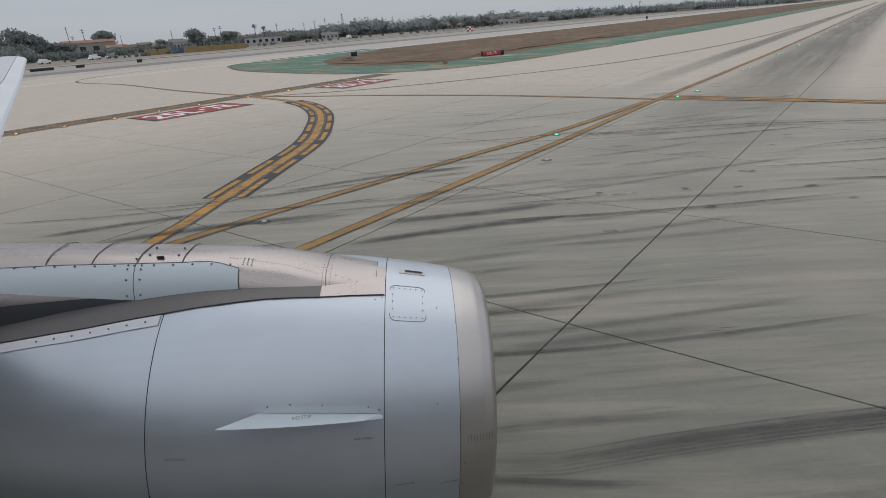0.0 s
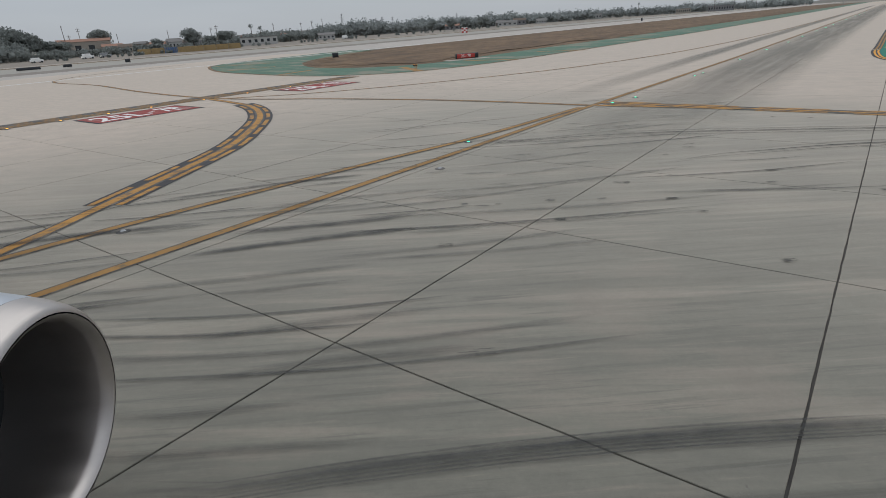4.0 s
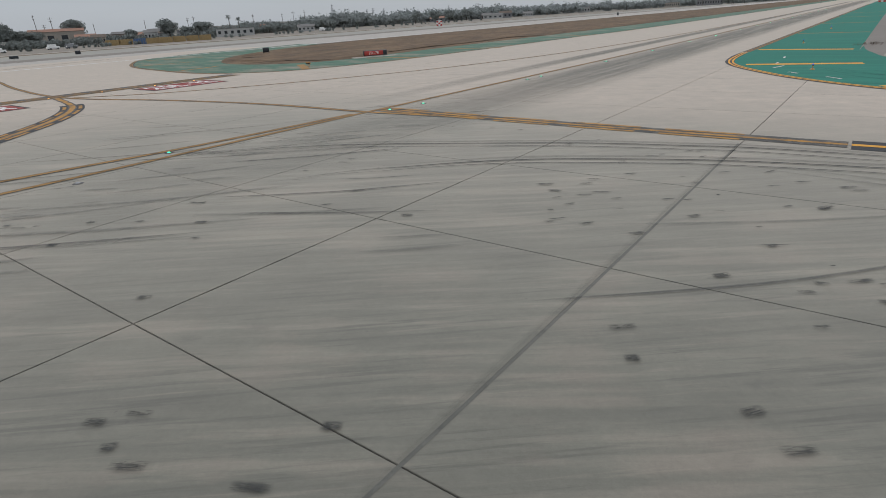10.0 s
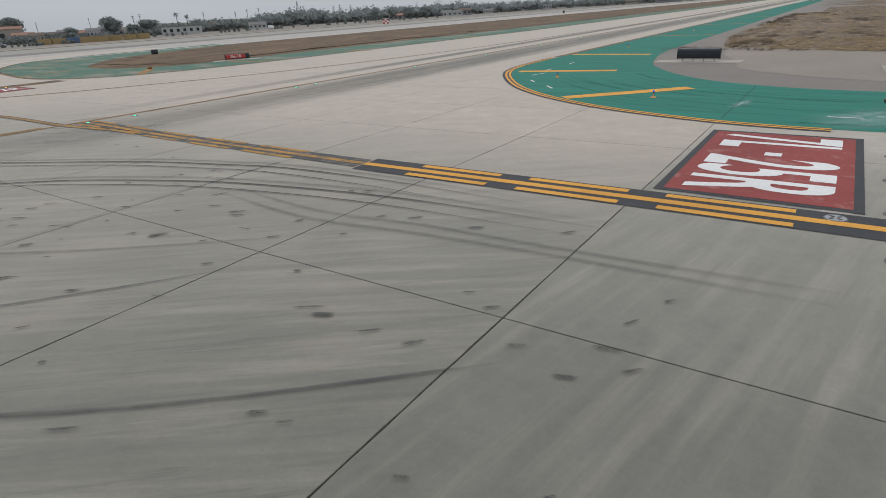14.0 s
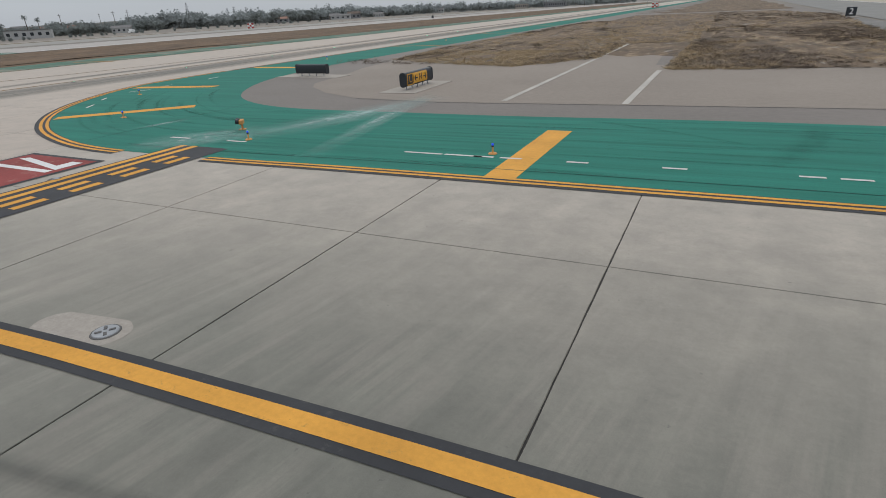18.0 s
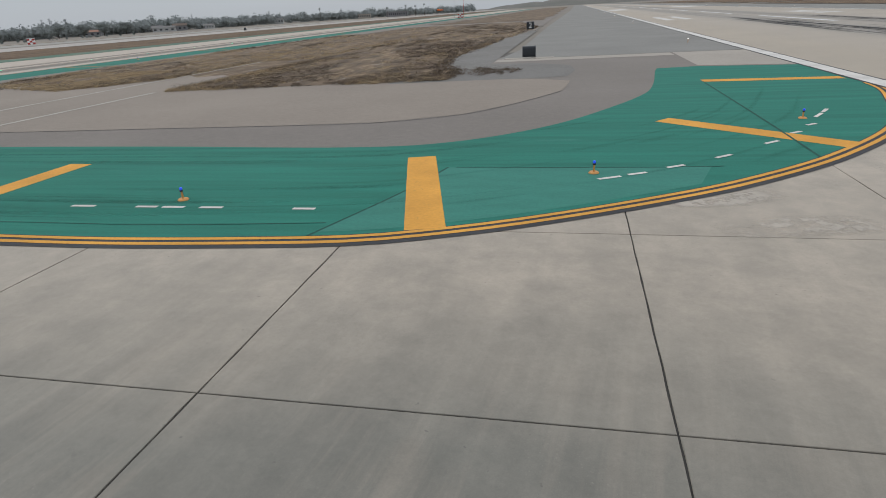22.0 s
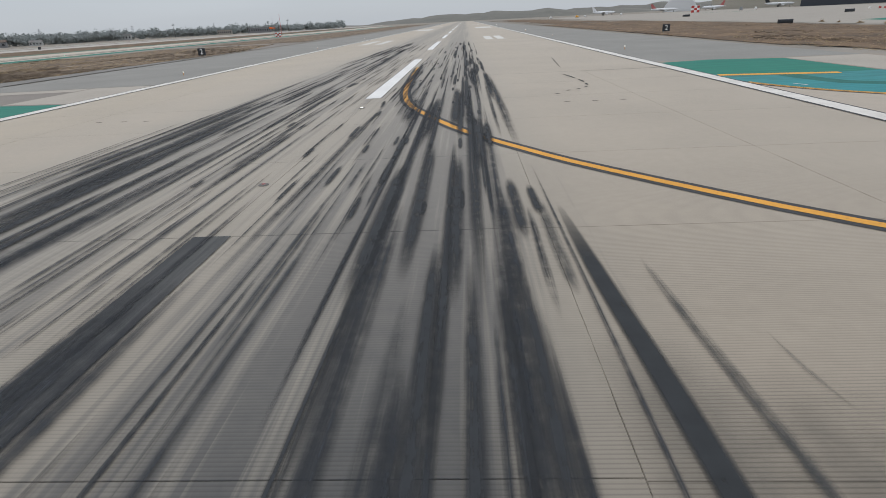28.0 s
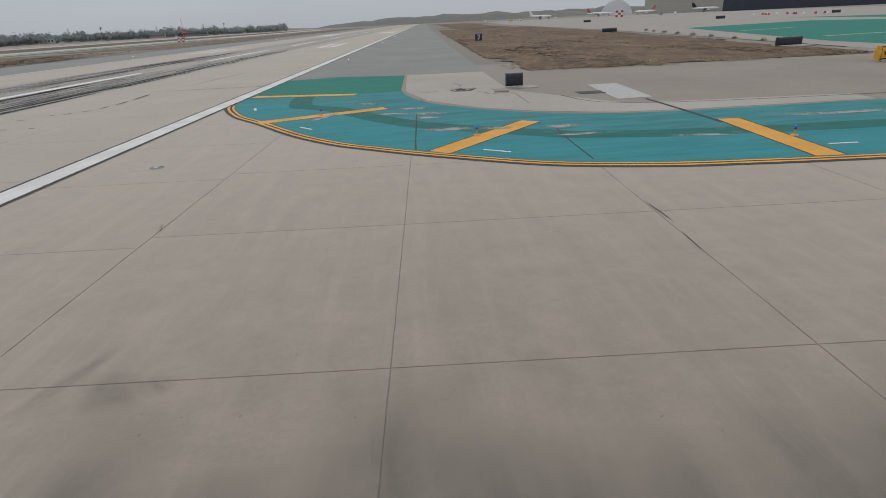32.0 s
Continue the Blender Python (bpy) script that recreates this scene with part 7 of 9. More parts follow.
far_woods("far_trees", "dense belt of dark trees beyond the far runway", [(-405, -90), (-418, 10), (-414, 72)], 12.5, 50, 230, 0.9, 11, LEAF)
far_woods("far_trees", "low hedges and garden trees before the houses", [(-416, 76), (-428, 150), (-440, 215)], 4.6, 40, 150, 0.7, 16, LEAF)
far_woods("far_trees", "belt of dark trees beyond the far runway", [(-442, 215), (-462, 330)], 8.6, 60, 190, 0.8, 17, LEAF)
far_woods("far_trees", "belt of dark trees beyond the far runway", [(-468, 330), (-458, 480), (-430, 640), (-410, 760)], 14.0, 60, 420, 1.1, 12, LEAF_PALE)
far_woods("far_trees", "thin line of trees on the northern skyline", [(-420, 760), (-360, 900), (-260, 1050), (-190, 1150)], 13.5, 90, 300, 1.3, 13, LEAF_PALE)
far_woods("far_trees", "low bushes along the fence", [(-345, -40), (-350, 120), (-352, 400)], 2.0, 14, 90, 0.4, 14, LEAF)


def hill_ridge(name, label, line, height, seed, material, width=160):
    rnd = random.Random(seed)
    pts = smooth_line(line, 30)
    verts, faces = [], []
    for i, p in enumerate(pts):
        u = i / (len(pts) - 1)
        env = min(1, 4.5 * u, 4.5 * (1 - u)) ** 0.8
        h = height * env * (0.75 + 0.35 * noise.noise((i * 0.22, seed, 0)) + 0.12 * noise.noise((i * 0.9, seed, 3)))
        for dy, k in ((-width, 0), (-width * 0.5, 0.55), (0, 1.0), (width, 0.6), (width * 2, 0)):
            verts.append((p.x, p.y + dy, -0.2 + h * k * (1 + 0.12 * noise.noise((i * 0.6, dy * 0.02, seed)))))
    for i in range(len(pts) - 1):
        for j in range(4):
            a = i * 5 + j
            faces.append((a, a + 5, a + 6, a + 1))
    ob = raw(name, verts, faces, material)
    ob.data.polygons.foreach_set("use_smooth", [True] * len(ob.data.polygons))
    return tagged(ob, label, "hill", kind="structure")


HILL = paving("scrub_hillside", (0.058, 0.068, 0.063), (0.12, 0.12, 0.108), big=0.02, grit=0.3, rough=1.0, bump=0.1)
hill_ridge("hill_north", "low scrub-covered hill at the end of the airfield", [(-330, 2150), (-150, 2050), (60, 2000), (260, 2050), (520, 2150), (760, 2250)], 30, 3, HILL)
hill_ridge("hill_far", "pale distant rise behind the hangars", [(250, 2500), (600, 2550), (1000, 2600), (1500, 2500)], 38, 5, HILL)
hill_ridge("hill_west", "low built-up rise on the western skyline", [(-1500, 300), (-1300, 900), (-1000, 1400), (-650, 1800), (-300, 2000)], 17, 7, HILL, 120)
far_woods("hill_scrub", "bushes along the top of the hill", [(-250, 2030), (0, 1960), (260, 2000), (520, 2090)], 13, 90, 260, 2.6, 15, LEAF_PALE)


def house(x, y, turn, sx, sy, h, wall, roof, label, rh=1.6, windows=4, flat=False):
    e = base("house", label, "house", (x, y, -0.05), turn)
    bm = bmesh.new()
    box(bm, 0, 0, h / 2, sx, sy, h)
    part("wall", bm, wall, e)
    bm = bmesh.new()
    if flat:
        box(bm, 0, 0, h + 0.15, sx + 0.5, sy + 0.5, 0.3)
    else:
        a, b = sx / 2 + 0.4, sy / 2 + 0.4
        v = [bm.verts.new(p) for p in ((-a, -b, h), (a, -b, h), (a, b, h), (-a, b, h), (-a, 0, h + rh), (a, 0, h + rh))]
        for f in ((0, 1, 5, 4), (3, 4, 5, 2), (0, 4, 3), (1, 2, 5), (0, 3, 2, 1)):
            bm.faces.new([v[i] for i in f])
    part("roof", bm, roof, e)
    for k in range(windows):
        wx = -sx / 2 + sx * (k + 0.5) / windows
        bm = bmesh.new()
        box(bm, wx, -sy / 2 - 0.02, h * 0.55, sx / windows * 0.45, 0.08, h * 0.38)
        part("window", bm, WINDOW, e)
    return e


rnd_town = random.Random(77)
for k, (az, d, sx, h, wall, roof, label) in enumerate((
        (-69.0, 425, 36, 8.4, 0, 0, "cream house with an orange tiled roof"), (-67.0, 418, 14, 4.6, 0, 0, "cream house with a tiled roof"), (-66.0, 400, 9, 4, 0, 2, "small cream house among trees"),
        (-70.8, 410, 12, 5, 1, 1, "pale house half hidden by trees"), (-48.6, 450, 15, 3.2, 1, 1, "low white shed beyond the runway"),
        (-45.0, 540, 16, 5, 0, 2, "cream house on the skyline"), (-43.4, 560, 13, 6, 2, 0, "tan house on the skyline"), (-41.5, 590, 14, 5, 1, 1, "pale house on the skyline"), (-52.4, 480, 12, 5, 2, 0, "tan building behind the white hall"),
        (-31.2, 640, 26, 3.6, 1, 1, "long low white building by the far runway"), (-28.0, 700, 14, 3.6, 1, 1, "low white building by the far runway"), (-26, 760, 16, 6, 0, 2, "cream house on the skyline"),
        (-23, 800, 18, 6, 1, 1, "pale house on the skyline"), (-62.0, 420, 10, 5, 1, 1, "pale house between trees"), (-39.6, 660, 12, 5, 3, 2, "grey house on the skyline"))):
    x, y = far_point(az, d)
    if "skyline" in label:
        x, y = far_point(az, d + 60)
    house(x, y, -az + 180 + 180, sx * 0.8, 9, h, WALL_TONES[wall], ROOF_TONES[roof], label)
for k in range(34):
    az = -69 + 40 * (k + rnd_town.uniform(0.1, 0.9)) / 34
    d = rnd_town.uniform(500, 640) + (az + 69) * 3
    x, y = far_point(az, d)
    wall, roof = rnd_town.choice((2, 3, 3)), rnd_town.choice((1, 1, 2, 2, 2, 0))
    house(x, y, -az + rnd_town.uniform(-25, 25), rnd_town.uniform(9, 16), 9, rnd_town.uniform(3.6, 6.6) * (1 if az < -50 else 0.85), WALL_TONES[wall], ROOF_TONES[roof],
          ("cream", "", "tan", "grey")[wall] + " house with a " + ("tiled", "grey", "brown")[roof] + " roof among far trees", rnd_town.uniform(1.4, 2.4), 3)
x, y = far_point(-54.8, 400)
house(x, y, 54.8, 23, 12, 4.6, WALL_TONES[1], ROOF_TONES[1], "white flat-roofed hall with a glazed front", 0, 6, True)
x, y = far_point(-12.5, 980)
house(x, y, 12.5, 34, 16, 7.5, WALL_TONES[3], ROOF_TONES[1], "grey flat-roofed block under palms", 0, 10, True)
x, y = far_point(-15.5, 960)
house(x, y, 15.5, 20, 16, 6.5, WALL_TONES[0], ROOF_TONES[1], "cream flat-roofed block on the skyline", 0, 7, True)

# yellow containers along the fence
CONTAINER = plain("ochre_container", (0.33, 0.235, 0.11), 0.7, vary=0.2)
BLUE_SHED = plain("blue_panel", (0.06, 0.13, 0.27), 0.6)
for k in range(1, 9):
    az = -65.6 + 1.08 * k
    x, y = far_point(az, 305 + 4 * math.sin(k))
    e = base("container", "ochre shipping container in a row along the fence" if k != 3 else "blue and ochre container in a row", "container", (x, y, -0.05), 60, "containers")
    bm = bmesh.new()
    box(bm, 0, 0, 1.25, 5.6, 2.4, 2.5 if k % 3 else 2.54)
    part("body", bm, CONTAINER if k != 3 else BLUE_SHED, e)
    for j in range(6):
        bm = bmesh.new()
        box(bm, -2.4 + j * 0.96, -1.22, 1.3, 0.12, 0.08, 2.2)
        part("rib", bm, CONTAINER, e)


def utility_pole(x, y, h, seed):
    e = base("utility_pole", "wooden utility pole with cross arms", "utility pole", (x, y, -0.05), seed * 40 % 180, "utility poles")
    part("pole", rod(bmesh.new(), (0, 0, 0), (0, 0, h), 0.22, 0.15, 8), TIMBER, e)
    for k, w in ((0.95, 2.6), (0.87, 2.2)):
        bm = bmesh.new()
        box(bm, 0, 0, h * k, w, 0.18, 0.2)
        part("cross_arm", bm, TIMBER, e)
    return e


for k, (az, d, h) in enumerate(((-70.3, 420, 18), (-69.2, 425, 16.5), (-70.0, 500, 14), (-74.2, 420, 16), (-62.5, 470, 13.5), (-58.9, 440, 13), (-58.4, 445, 14), (-53.4, 480, 14), (-52.0, 500, 10), (-50.9, 520, 14), (-49.9, 530, 15.5), (-48.9, 540, 16.5), (-44.6, 700, 15), (-66.5, 500, 13))):
    x, y = far_point(az, d)
    utility_pole(x, y, h, k)


def pylon(x, y, h, w, label):
    e = base("lattice_pylon", label, "pylon", (x, y, -0.05), 30, "pylons")
    bm = bmesh.new()
    for sx in (-1, 1):
        for sy in (-1, 1):
            rod(bm, (sx * w, sy * w, 0), (sx * w * 0.15, sy * w * 0.15, h), 0.32, 0.22, 5)
    for k in range(7):
        a, b = k / 7, (k + 1) / 7
        for sx in (-1, 1):
            rod(bm, (sx * w * (1 - 0.85 * a), -w * (1 - 0.85 * a), h * a), (-sx * w * (1 - 0.85 * b), -w * (1 - 0.85 * b), h * b), 0.18, 0.18, 4)
    part("tower", bm, STEEL, e)
    for k, q in ((0.95, 3.6), (0.82, 4.6), (0.70, 4.0)):
        bm = bmesh.new()
        rod(bm, (-q, 0, h * k), (q, 0, h * k), 0.24, 0.24, 5)
        part("arm", bm, STEEL, e)
    return e


for az, d, h in ((-47.2, 1400, 44), (-43.4, 1500, 34), (-42.4, 1550, 33), (-44.0, 1520, 32), (-36.2, 1700, 34), (-33.0, 1750, 32), (-26.5, 1900, 32), (-20.0, 2000, 30)):
    x, y = far_point(az, d)
    pylon(x, y, h, 3.6, "grey lattice power pylon on the skyline")


# red and white airfield huts and masts
def checker_hut(x, y, turn, s, label, mast=0.0):
    e = base("checkered_hut", label, "equipment hut", (x, y, 0.0), turn)
    for i in range(3):
        for j in range(3):
            bm = bmesh.new()
            box(bm, (i - 1) * s / 3, 0, (j + 0.5) * s * 0.85 / 3, s / 3 - 0.01, s * 0.8, s * 0.85 / 3 - 0.01)
            part("panel", bm, SIGN_RED if (i + j) % 2 == 0 else SIGN_WHITE, e)
    bm = bmesh.new()
    box(bm, 0, 0, s * 0.88, s * 1.08, s * 0.9, s * 0.06)
    part("roof", bm, SIGN_WHITE, e)
    if mast:
        part("mast", rod(bmesh.new(), (s * 0.7, 0, 0), (s * 0.7, 0, mast), 0.12, 0.07, 8), SIGN_RED, e)
    return e


checker_hut(-268.7, 229.7, 40, 3.0, "small red and white checkered hut by the far runway")
checker_hut(-79.5, 337, 10, 2.8, "red and white checkered hut with a tall mast", 12.0)
part("antenna", rod(bmesh.new(), (0, 0, 0), (0, 0, 10.5), 0.1, 0.06, 8), STEEL, base("antenna_mast", "slim grey antenna mast on the grass", "mast", (-84.5, 345, 0)))
e = base("windsock", "orange windsock on a pole", "windsock", (-112, 420, 0))
part("pole", rod(bmesh.new(), (0, 0, 0), (0, 0, 5.5), 0.08, 0.06, 8), STEEL, e)
part("sock", rod(bmesh.new(), (0, 0, 5.2), (4.2, 0, 5.0), 0.65, 0.3, 12, False), plain("orange_fabric", (0.75, 0.16, 0.03), 0.8), e)

# hangars and parked aircraft on the far side
HANGAR = plain("beige_hangar_wall", (0.42, 0.39, 0.33), 0.8, local=False)
DARK_ROOF = plain("dark_hangar_roof", (0.035, 0.042, 0.055), 0.5, local=False)
WHITE_HULL = plain("white_aircraft_paint", (0.72, 0.73, 0.74), 0.35, vary=0.03)


def hangar(x, y, turn, sx, sy, h, wall, roof, label, doors=5):
    e = base("hangar", label, "hangar", (x, y, 0), turn)
    bm = bmesh.new()
    box(bm, 0, 0, h / 2, sx, sy, h)
    part("wall", bm, wall, e)
    bm = bmesh.new()
    box(bm, 0, 0, h + 1.0, sx + 2, sy + 2, 2.0)
    part("roof", bm, roof, e)
    for k in range(doors):
        bm = bmesh.new()
        box(bm, -sx / 2 + sx * (k + 0.5) / doors, -sy / 2 - 0.15, h * 0.4, sx / doors * 0.86, 0.3, h * 0.8)
        part("door", bm, wall, e)
    return e


def right_point(az, d):
    return far_point(az, d, 58.0, 0.0)


x, y = right_point(24.0, 1000)
hangar(x, y, -24, 118, 60, 27, HANGAR, HANGAR, "large beige hangar with closed doors")
x, y = right_point(33.5, 850)
hangar(x, y, -30, 190, 70, 15, DARK_ROOF, DARK_ROOF, "long dark hangar wall beside the apron", 12)
x, y = right_point(18.1, 1080)
e = base("arched_shelter", "white arched shelter beside the hangar", "shelter", (x, y, 0), -18)
bm = bmesh.new()
arcs = [[bm.verts.new((math.cos(math.pi * k / 20) * 26, dy, math.sin(math.pi * k / 20) * 24)) for k in range(21)] for dy in (-15, 15)]
for k in range(20):
    bm.faces.new((arcs[0][k], arcs[0][k + 1], arcs[1][k + 1], arcs[1][k]))
bm.faces.new(arcs[0])
bm.faces.new(list(reversed(arcs[1])))
bmesh.ops.recalc_face_normals(bm, faces=bm.faces[:])
part("vault", bm, WHITE_HULL, e)


TAIL_RED = plain("faded_red_tail", (0.42, 0.13, 0.12), 0.5)


def parked_jet(x, y, turn, s, tail, label):
    e = base("parked_airliner", label, "airliner", (x, y, 0), turn, "parked airliners")
    bm = bmesh.new()
    prof = ((-0.5, 0.15, 0.25), (-0.46, 0.9, 0.1), (-0.40, 1.6, 0), (-0.25, 1.95, 0), (0.2, 1.95, 0), (0.36, 1.4, 0.4), (0.5, 0.3, 1.0))
    rings = []
    for u, r, dz in prof:
        rings.append([bm.verts.new((u * s, math.cos(a) * r, 4.2 + dz + math.sin(a) * r)) for a in [2 * math.pi * k / 14 for k in range(14)]])
    for a, b in zip(rings, rings[1:]):
        for k in range(14):
            bm.faces.new((a[k], a[(k + 1) % 14], b[(k + 1) % 14], b[k]))
    bmesh.ops.recalc_face_normals(bm, faces=bm.faces[:])
    part("fuselage", bm, WHITE_HULL, e, smooth=True)
    for sgn in (-1, 1):
        bm = bmesh.new()
        v = [bm.verts.new(p) for p in ((-0.1 * s, sgn * 1.6, 3.4), (0.1 * s, sgn * 1.6, 3.4), (0.17 * s, sgn * 0.45 * s, 4.6), (0.12 * s, sgn * 0.45 * s, 4.7))]
        f = bm.faces.new(v)
        r = bmesh.ops.extrude_face_region(bm, geom=[f])
        bmesh.ops.translate(bm, verts=[q for q in r["geom"] if isinstance(q, bmesh.types.BMVert)], vec=(0, 0, 0.35))
        bmesh.ops.recalc_face_normals(bm, faces=bm.faces[:])
        part("wing", bm, WHITE_HULL, e)
        part("engine", rod(bmesh.new(), (-0.12 * s, sgn * 5.6, 2.3), (0.0, sgn * 5.6, 2.4), 1.05, 0.8, 14), WHITE_HULL, e)
        part("gear", rod(bmesh.new(), (0.03 * s, sgn * 2.4, 0), (0.03 * s, sgn * 2.4, 3), 0.5, 0.3, 10), SIGN_BLACK, e)
    bm = bmesh.new()
    v = [bm.verts.new(p) for p in ((0.30 * s, -0.18, 6.0), (0.47 * s, -0.18, 6.2), (0.52 * s, -0.12, 12.2), (0.44 * s, -0.12, 12.2))]
    f = bm.faces.new(v)
    r = bmesh.ops.extrude_face_region(bm, geom=[f])
    bmesh.ops.translate(bm, verts=[q for q in r["geom"] if isinstance(q, bmesh.types.BMVert)], vec=(0, 0.3, 0))
    bmesh.ops.recalc_face_normals(bm, faces=bm.faces[:])
    part("tail_fin", bm, tail, e, "coloured tail fin")
    part("nose_gear", rod(bmesh.new(), (-0.36 * s, 0, 0), (-0.36 * s, 0, 3), 0.4, 0.2, 10), SIGN_BLACK, e)
    return e


for az, d, turn, s, tail, label in ((16.6, 960, 160, 38, TAIL_RED, "white airliner with a red tail, parked"), (20.6, 930, 20, 38, TAIL_RED, "white airliner with a red tail beside the hangar"),
                                    (25.6, 900, 170, 36, SIGN_BLACK, "white airliner with a dark tail before the hangar"), (11.2, 900, 185, 34, WHITE_HULL, "small white airliner far across the field")):
    x, y = right_point(az, d)
    parked_jet(x, y, turn, s, tail, label)
x, y = right_point(18.4, 640)
checker_hut(x, y, -18, 7.5, "red and white checkered hut on the apron")


def vehicle(x, y, turn, l, h, paint, label, lights=False):
    e = base("service_vehicle", label, "vehicle", (x, y, 0.0), turn, "service vehicles")
    bm = bmesh.new()
    box(bm, 0, 0, 0.4 + h * 0.25, l, 1.9, h * 0.5, 0.12)
    part("body", bm, paint, e)
    bm = bmesh.new()
    box(bm, -l * 0.08, 0, 0.4 + h * 0.68, l * 0.62, 1.7, h * 0.42, 0.15)
    part("cabin", bm, paint, e)
    for sx in (-0.32, 0.32):
        for sy in (-0.9, 0.9):
            part("wheel", rod(bmesh.new(), (sx * l, sy - 0.1, 0.38), (sx * l, sy + 0.1, 0.38), 0.38, 0.38, 14), SIGN_BLACK, e)
    if lights:
        for sy in (-0.6, 0.6):
            bm = bmesh.new()
            box(bm, -l / 2 - 0.02, sy, 0.85, 0.06, 0.3, 0.2)
            part("headlight", bm, WHITE_LENS, e)
    return e


for az, d, l, h, paint, label, lit in ((22.0, 620, 9, 3.2, STEEL, "grey fuel truck on the apron", False), (23.2, 640, 7, 2.6, SIGN_WHITE, "white service van on the apron", False), (6.0, 760, 6, 2.4, SIGN_WHITE, "white van with lights on", True),
                                       (8.4, 740, 6, 2.4, SIGN_YELLOW, "yellow service truck with lights on", True), (9.3, 800, 5, 2.0, SIGN_WHITE, "white car far off", False), (12.6, 820, 6, 2.4, SIGN_WHITE, "white van far off", False)):
    x, y = right_point(az, d)
    vehicle(x, y, 60, l, h, paint, label, lit)
for az, d, l, h, paint, label, lit in ((-68.9, 300, 5, 2.0, SIGN_WHITE, "white car on the service road with lights on", True), (-67.6, 302, 5, 1.9, STEEL, "grey car on the service road with lights on", True), (-72.5, 290, 4.6, 1.8, SIGN_WHITE, "white car parked by the fence", False), (-46.8, 385, 5, 2.2, SIGN_WHITE, "white van on the service road", False)):
    x, y = far_point(az, d)
    vehicle(x, y, 100, l, h, paint, label, lit)


# red and white barriers round works on the far apron
for k in range(16):
    u = k / 15
    e = base("barrier", "low red plastic barrier on the far apron" if k % 3 else "low white plastic barrier on the far apron", "barrier", (231 + 3 * math.sin(k), 306 - 54 * u, 0.0), 80, "barriers")
    bm = bmesh.new()
    box(bm, 0, 0, 0.1, 1.9, 0.6, 0.2, 0.04)
    part("foot", bm, SIGN_RED if k % 3 else SIGN_WHITE, e)
    bm = bmesh.new()
    box(bm, 0, 0, 0.55, 1.8, 0.25, 0.7, 0.05)
    part("body", bm, SIGN_RED if k % 3 else SIGN_WHITE, e)
sheet("green_border_apron", [(231, 528), (257, 482), (262, 484), (238, 532)], 0.010, GREEN, "thin green painted shoulder across the far apron", "painted shoulder")
sheet("green_border_apron", [(189, 208), (184.5, 159), (240, 150), (240, 200), (203.5, 183)], 0.010, GREEN, "green painted shoulder across the far apron", "painted shoulder")


# ---- the airliner's wing and engine, as it stands at the start ----
def aircraft_paint(name, colour, rough, metal=0.0, streak=0.5):
    m, n, l, b = shader(name, rough, metal, colour)
    p = place(n, l, (1, 1, 1), local=True)
    f = cloudy(n, l, p, 1.3, 6)
    s = cloudy(n, l, place(n, l, (0.5, 4, 4), local=True), 2.0, 5, 0.6)
    d = tuple(c * (1 - 0.22 * streak) for c in colour)
    col = blend(n, l, span(n, l, calc(n, l, "ADD", calc(n, l, "MULTIPLY", f, 0.5), calc(n, l, "MULTIPLY", s, 0.5)), 0.36, 0.64), d, colour)
    l.new(col, b.inputs["Base Color"])
    l.new(span(n, l, s, 0.3, 0.7, rough * 0.8, rough * 1.2), b.inputs["Roughness"])
    return m


COWL = aircraft_paint("pale_blue_grey_cowl_paint", (0.485, 0.525, 0.575), 0.40, 0.72)
LIP = aircraft_paint("brushed_bare_metal", (0.47, 0.445, 0.43), 0.38, 0.95)
FAIRING = aircraft_paint("champagne_metal_paint", (0.43, 0.385, 0.365), 0.30, 0.95, 0.8)
PANEL = aircraft_paint("pale_grey_panel_paint", (0.46, 0.51, 0.54), 0.45, 0.2)
WING_PAINT = aircraft_paint("wing_grey_paint", (0.55, 0.55, 0.58), 0.4, 0.1)
SLAT_PAINT = aircraft_paint("bright_slat_metal", (0.66, 0.67, 0.70), 0.35, 0.3)
# shade in the recess below the pylon panel, put into the colour
PYLON_SHADE = aircraft_paint("shaded_pylon_skin", (0.055, 0.062, 0.069), 0.4, 0.3)
# rear skirt darkened: the shadowed gap beneath the pylon is painted on
SKIRT_SHADE = aircraft_paint("shaded_skirt_skin", (0.125, 0.118, 0.114), 0.42, 0.5)
SEAM = plain("dark_panel_gap", (0.03, 0.03, 0.032), 0.8)
INK = plain("grey_stencil_ink", (0.10, 0.105, 0.11), 0.7)

jet = base("airliner_wing_section", "pale grey airliner wing with an underslung silver engine", "airliner", (-83.87, -33.51, 0.0), 41.6)
# local axes: x to the nose, y outboard, z up from the ground

EX, EY, EZ = -0.186, 3.9, 1.463
TILT = pose(0, 0, 0, 0, 4.7, 0)
PROFILE = [(0.0, 0.918), (0.012, 0.948), (0.04, 0.975), (0.1, 1.004), (0.2, 1.032), (0.26, 1.044), (0.42, 1.071), (0.62, 1.100), (0.74, 1.115), (1.0, 1.144), (1.35, 1.166), (1.75, 1.171), (2.02, 1.164), (2.1, 1.158), (2.5, 1.120), (3.0, 1.044), (3.4, 0.968), (3.7, 0.902)]


def radius_at(s):
    for (a, ra), (b, rb) in zip(PROFILE, PROFILE[1:]):
        if a <= s <= b:
            return ra + (rb - ra) * (s - a) / (b - a)
    return PROFILE[-1][1]


def on_nacelle(s, angle, lift=0.0):
    """A place on the nacelle: s metres behind the lip; angle 0 faces the cabin, 90 is the top."""
    r = radius_at(s) + lift
    p = Vector((-s, -math.cos(radians(angle)) * r, math.sin(radians(angle)) * r))
    return Vector((EX, EY, EZ)) + TILT @ p


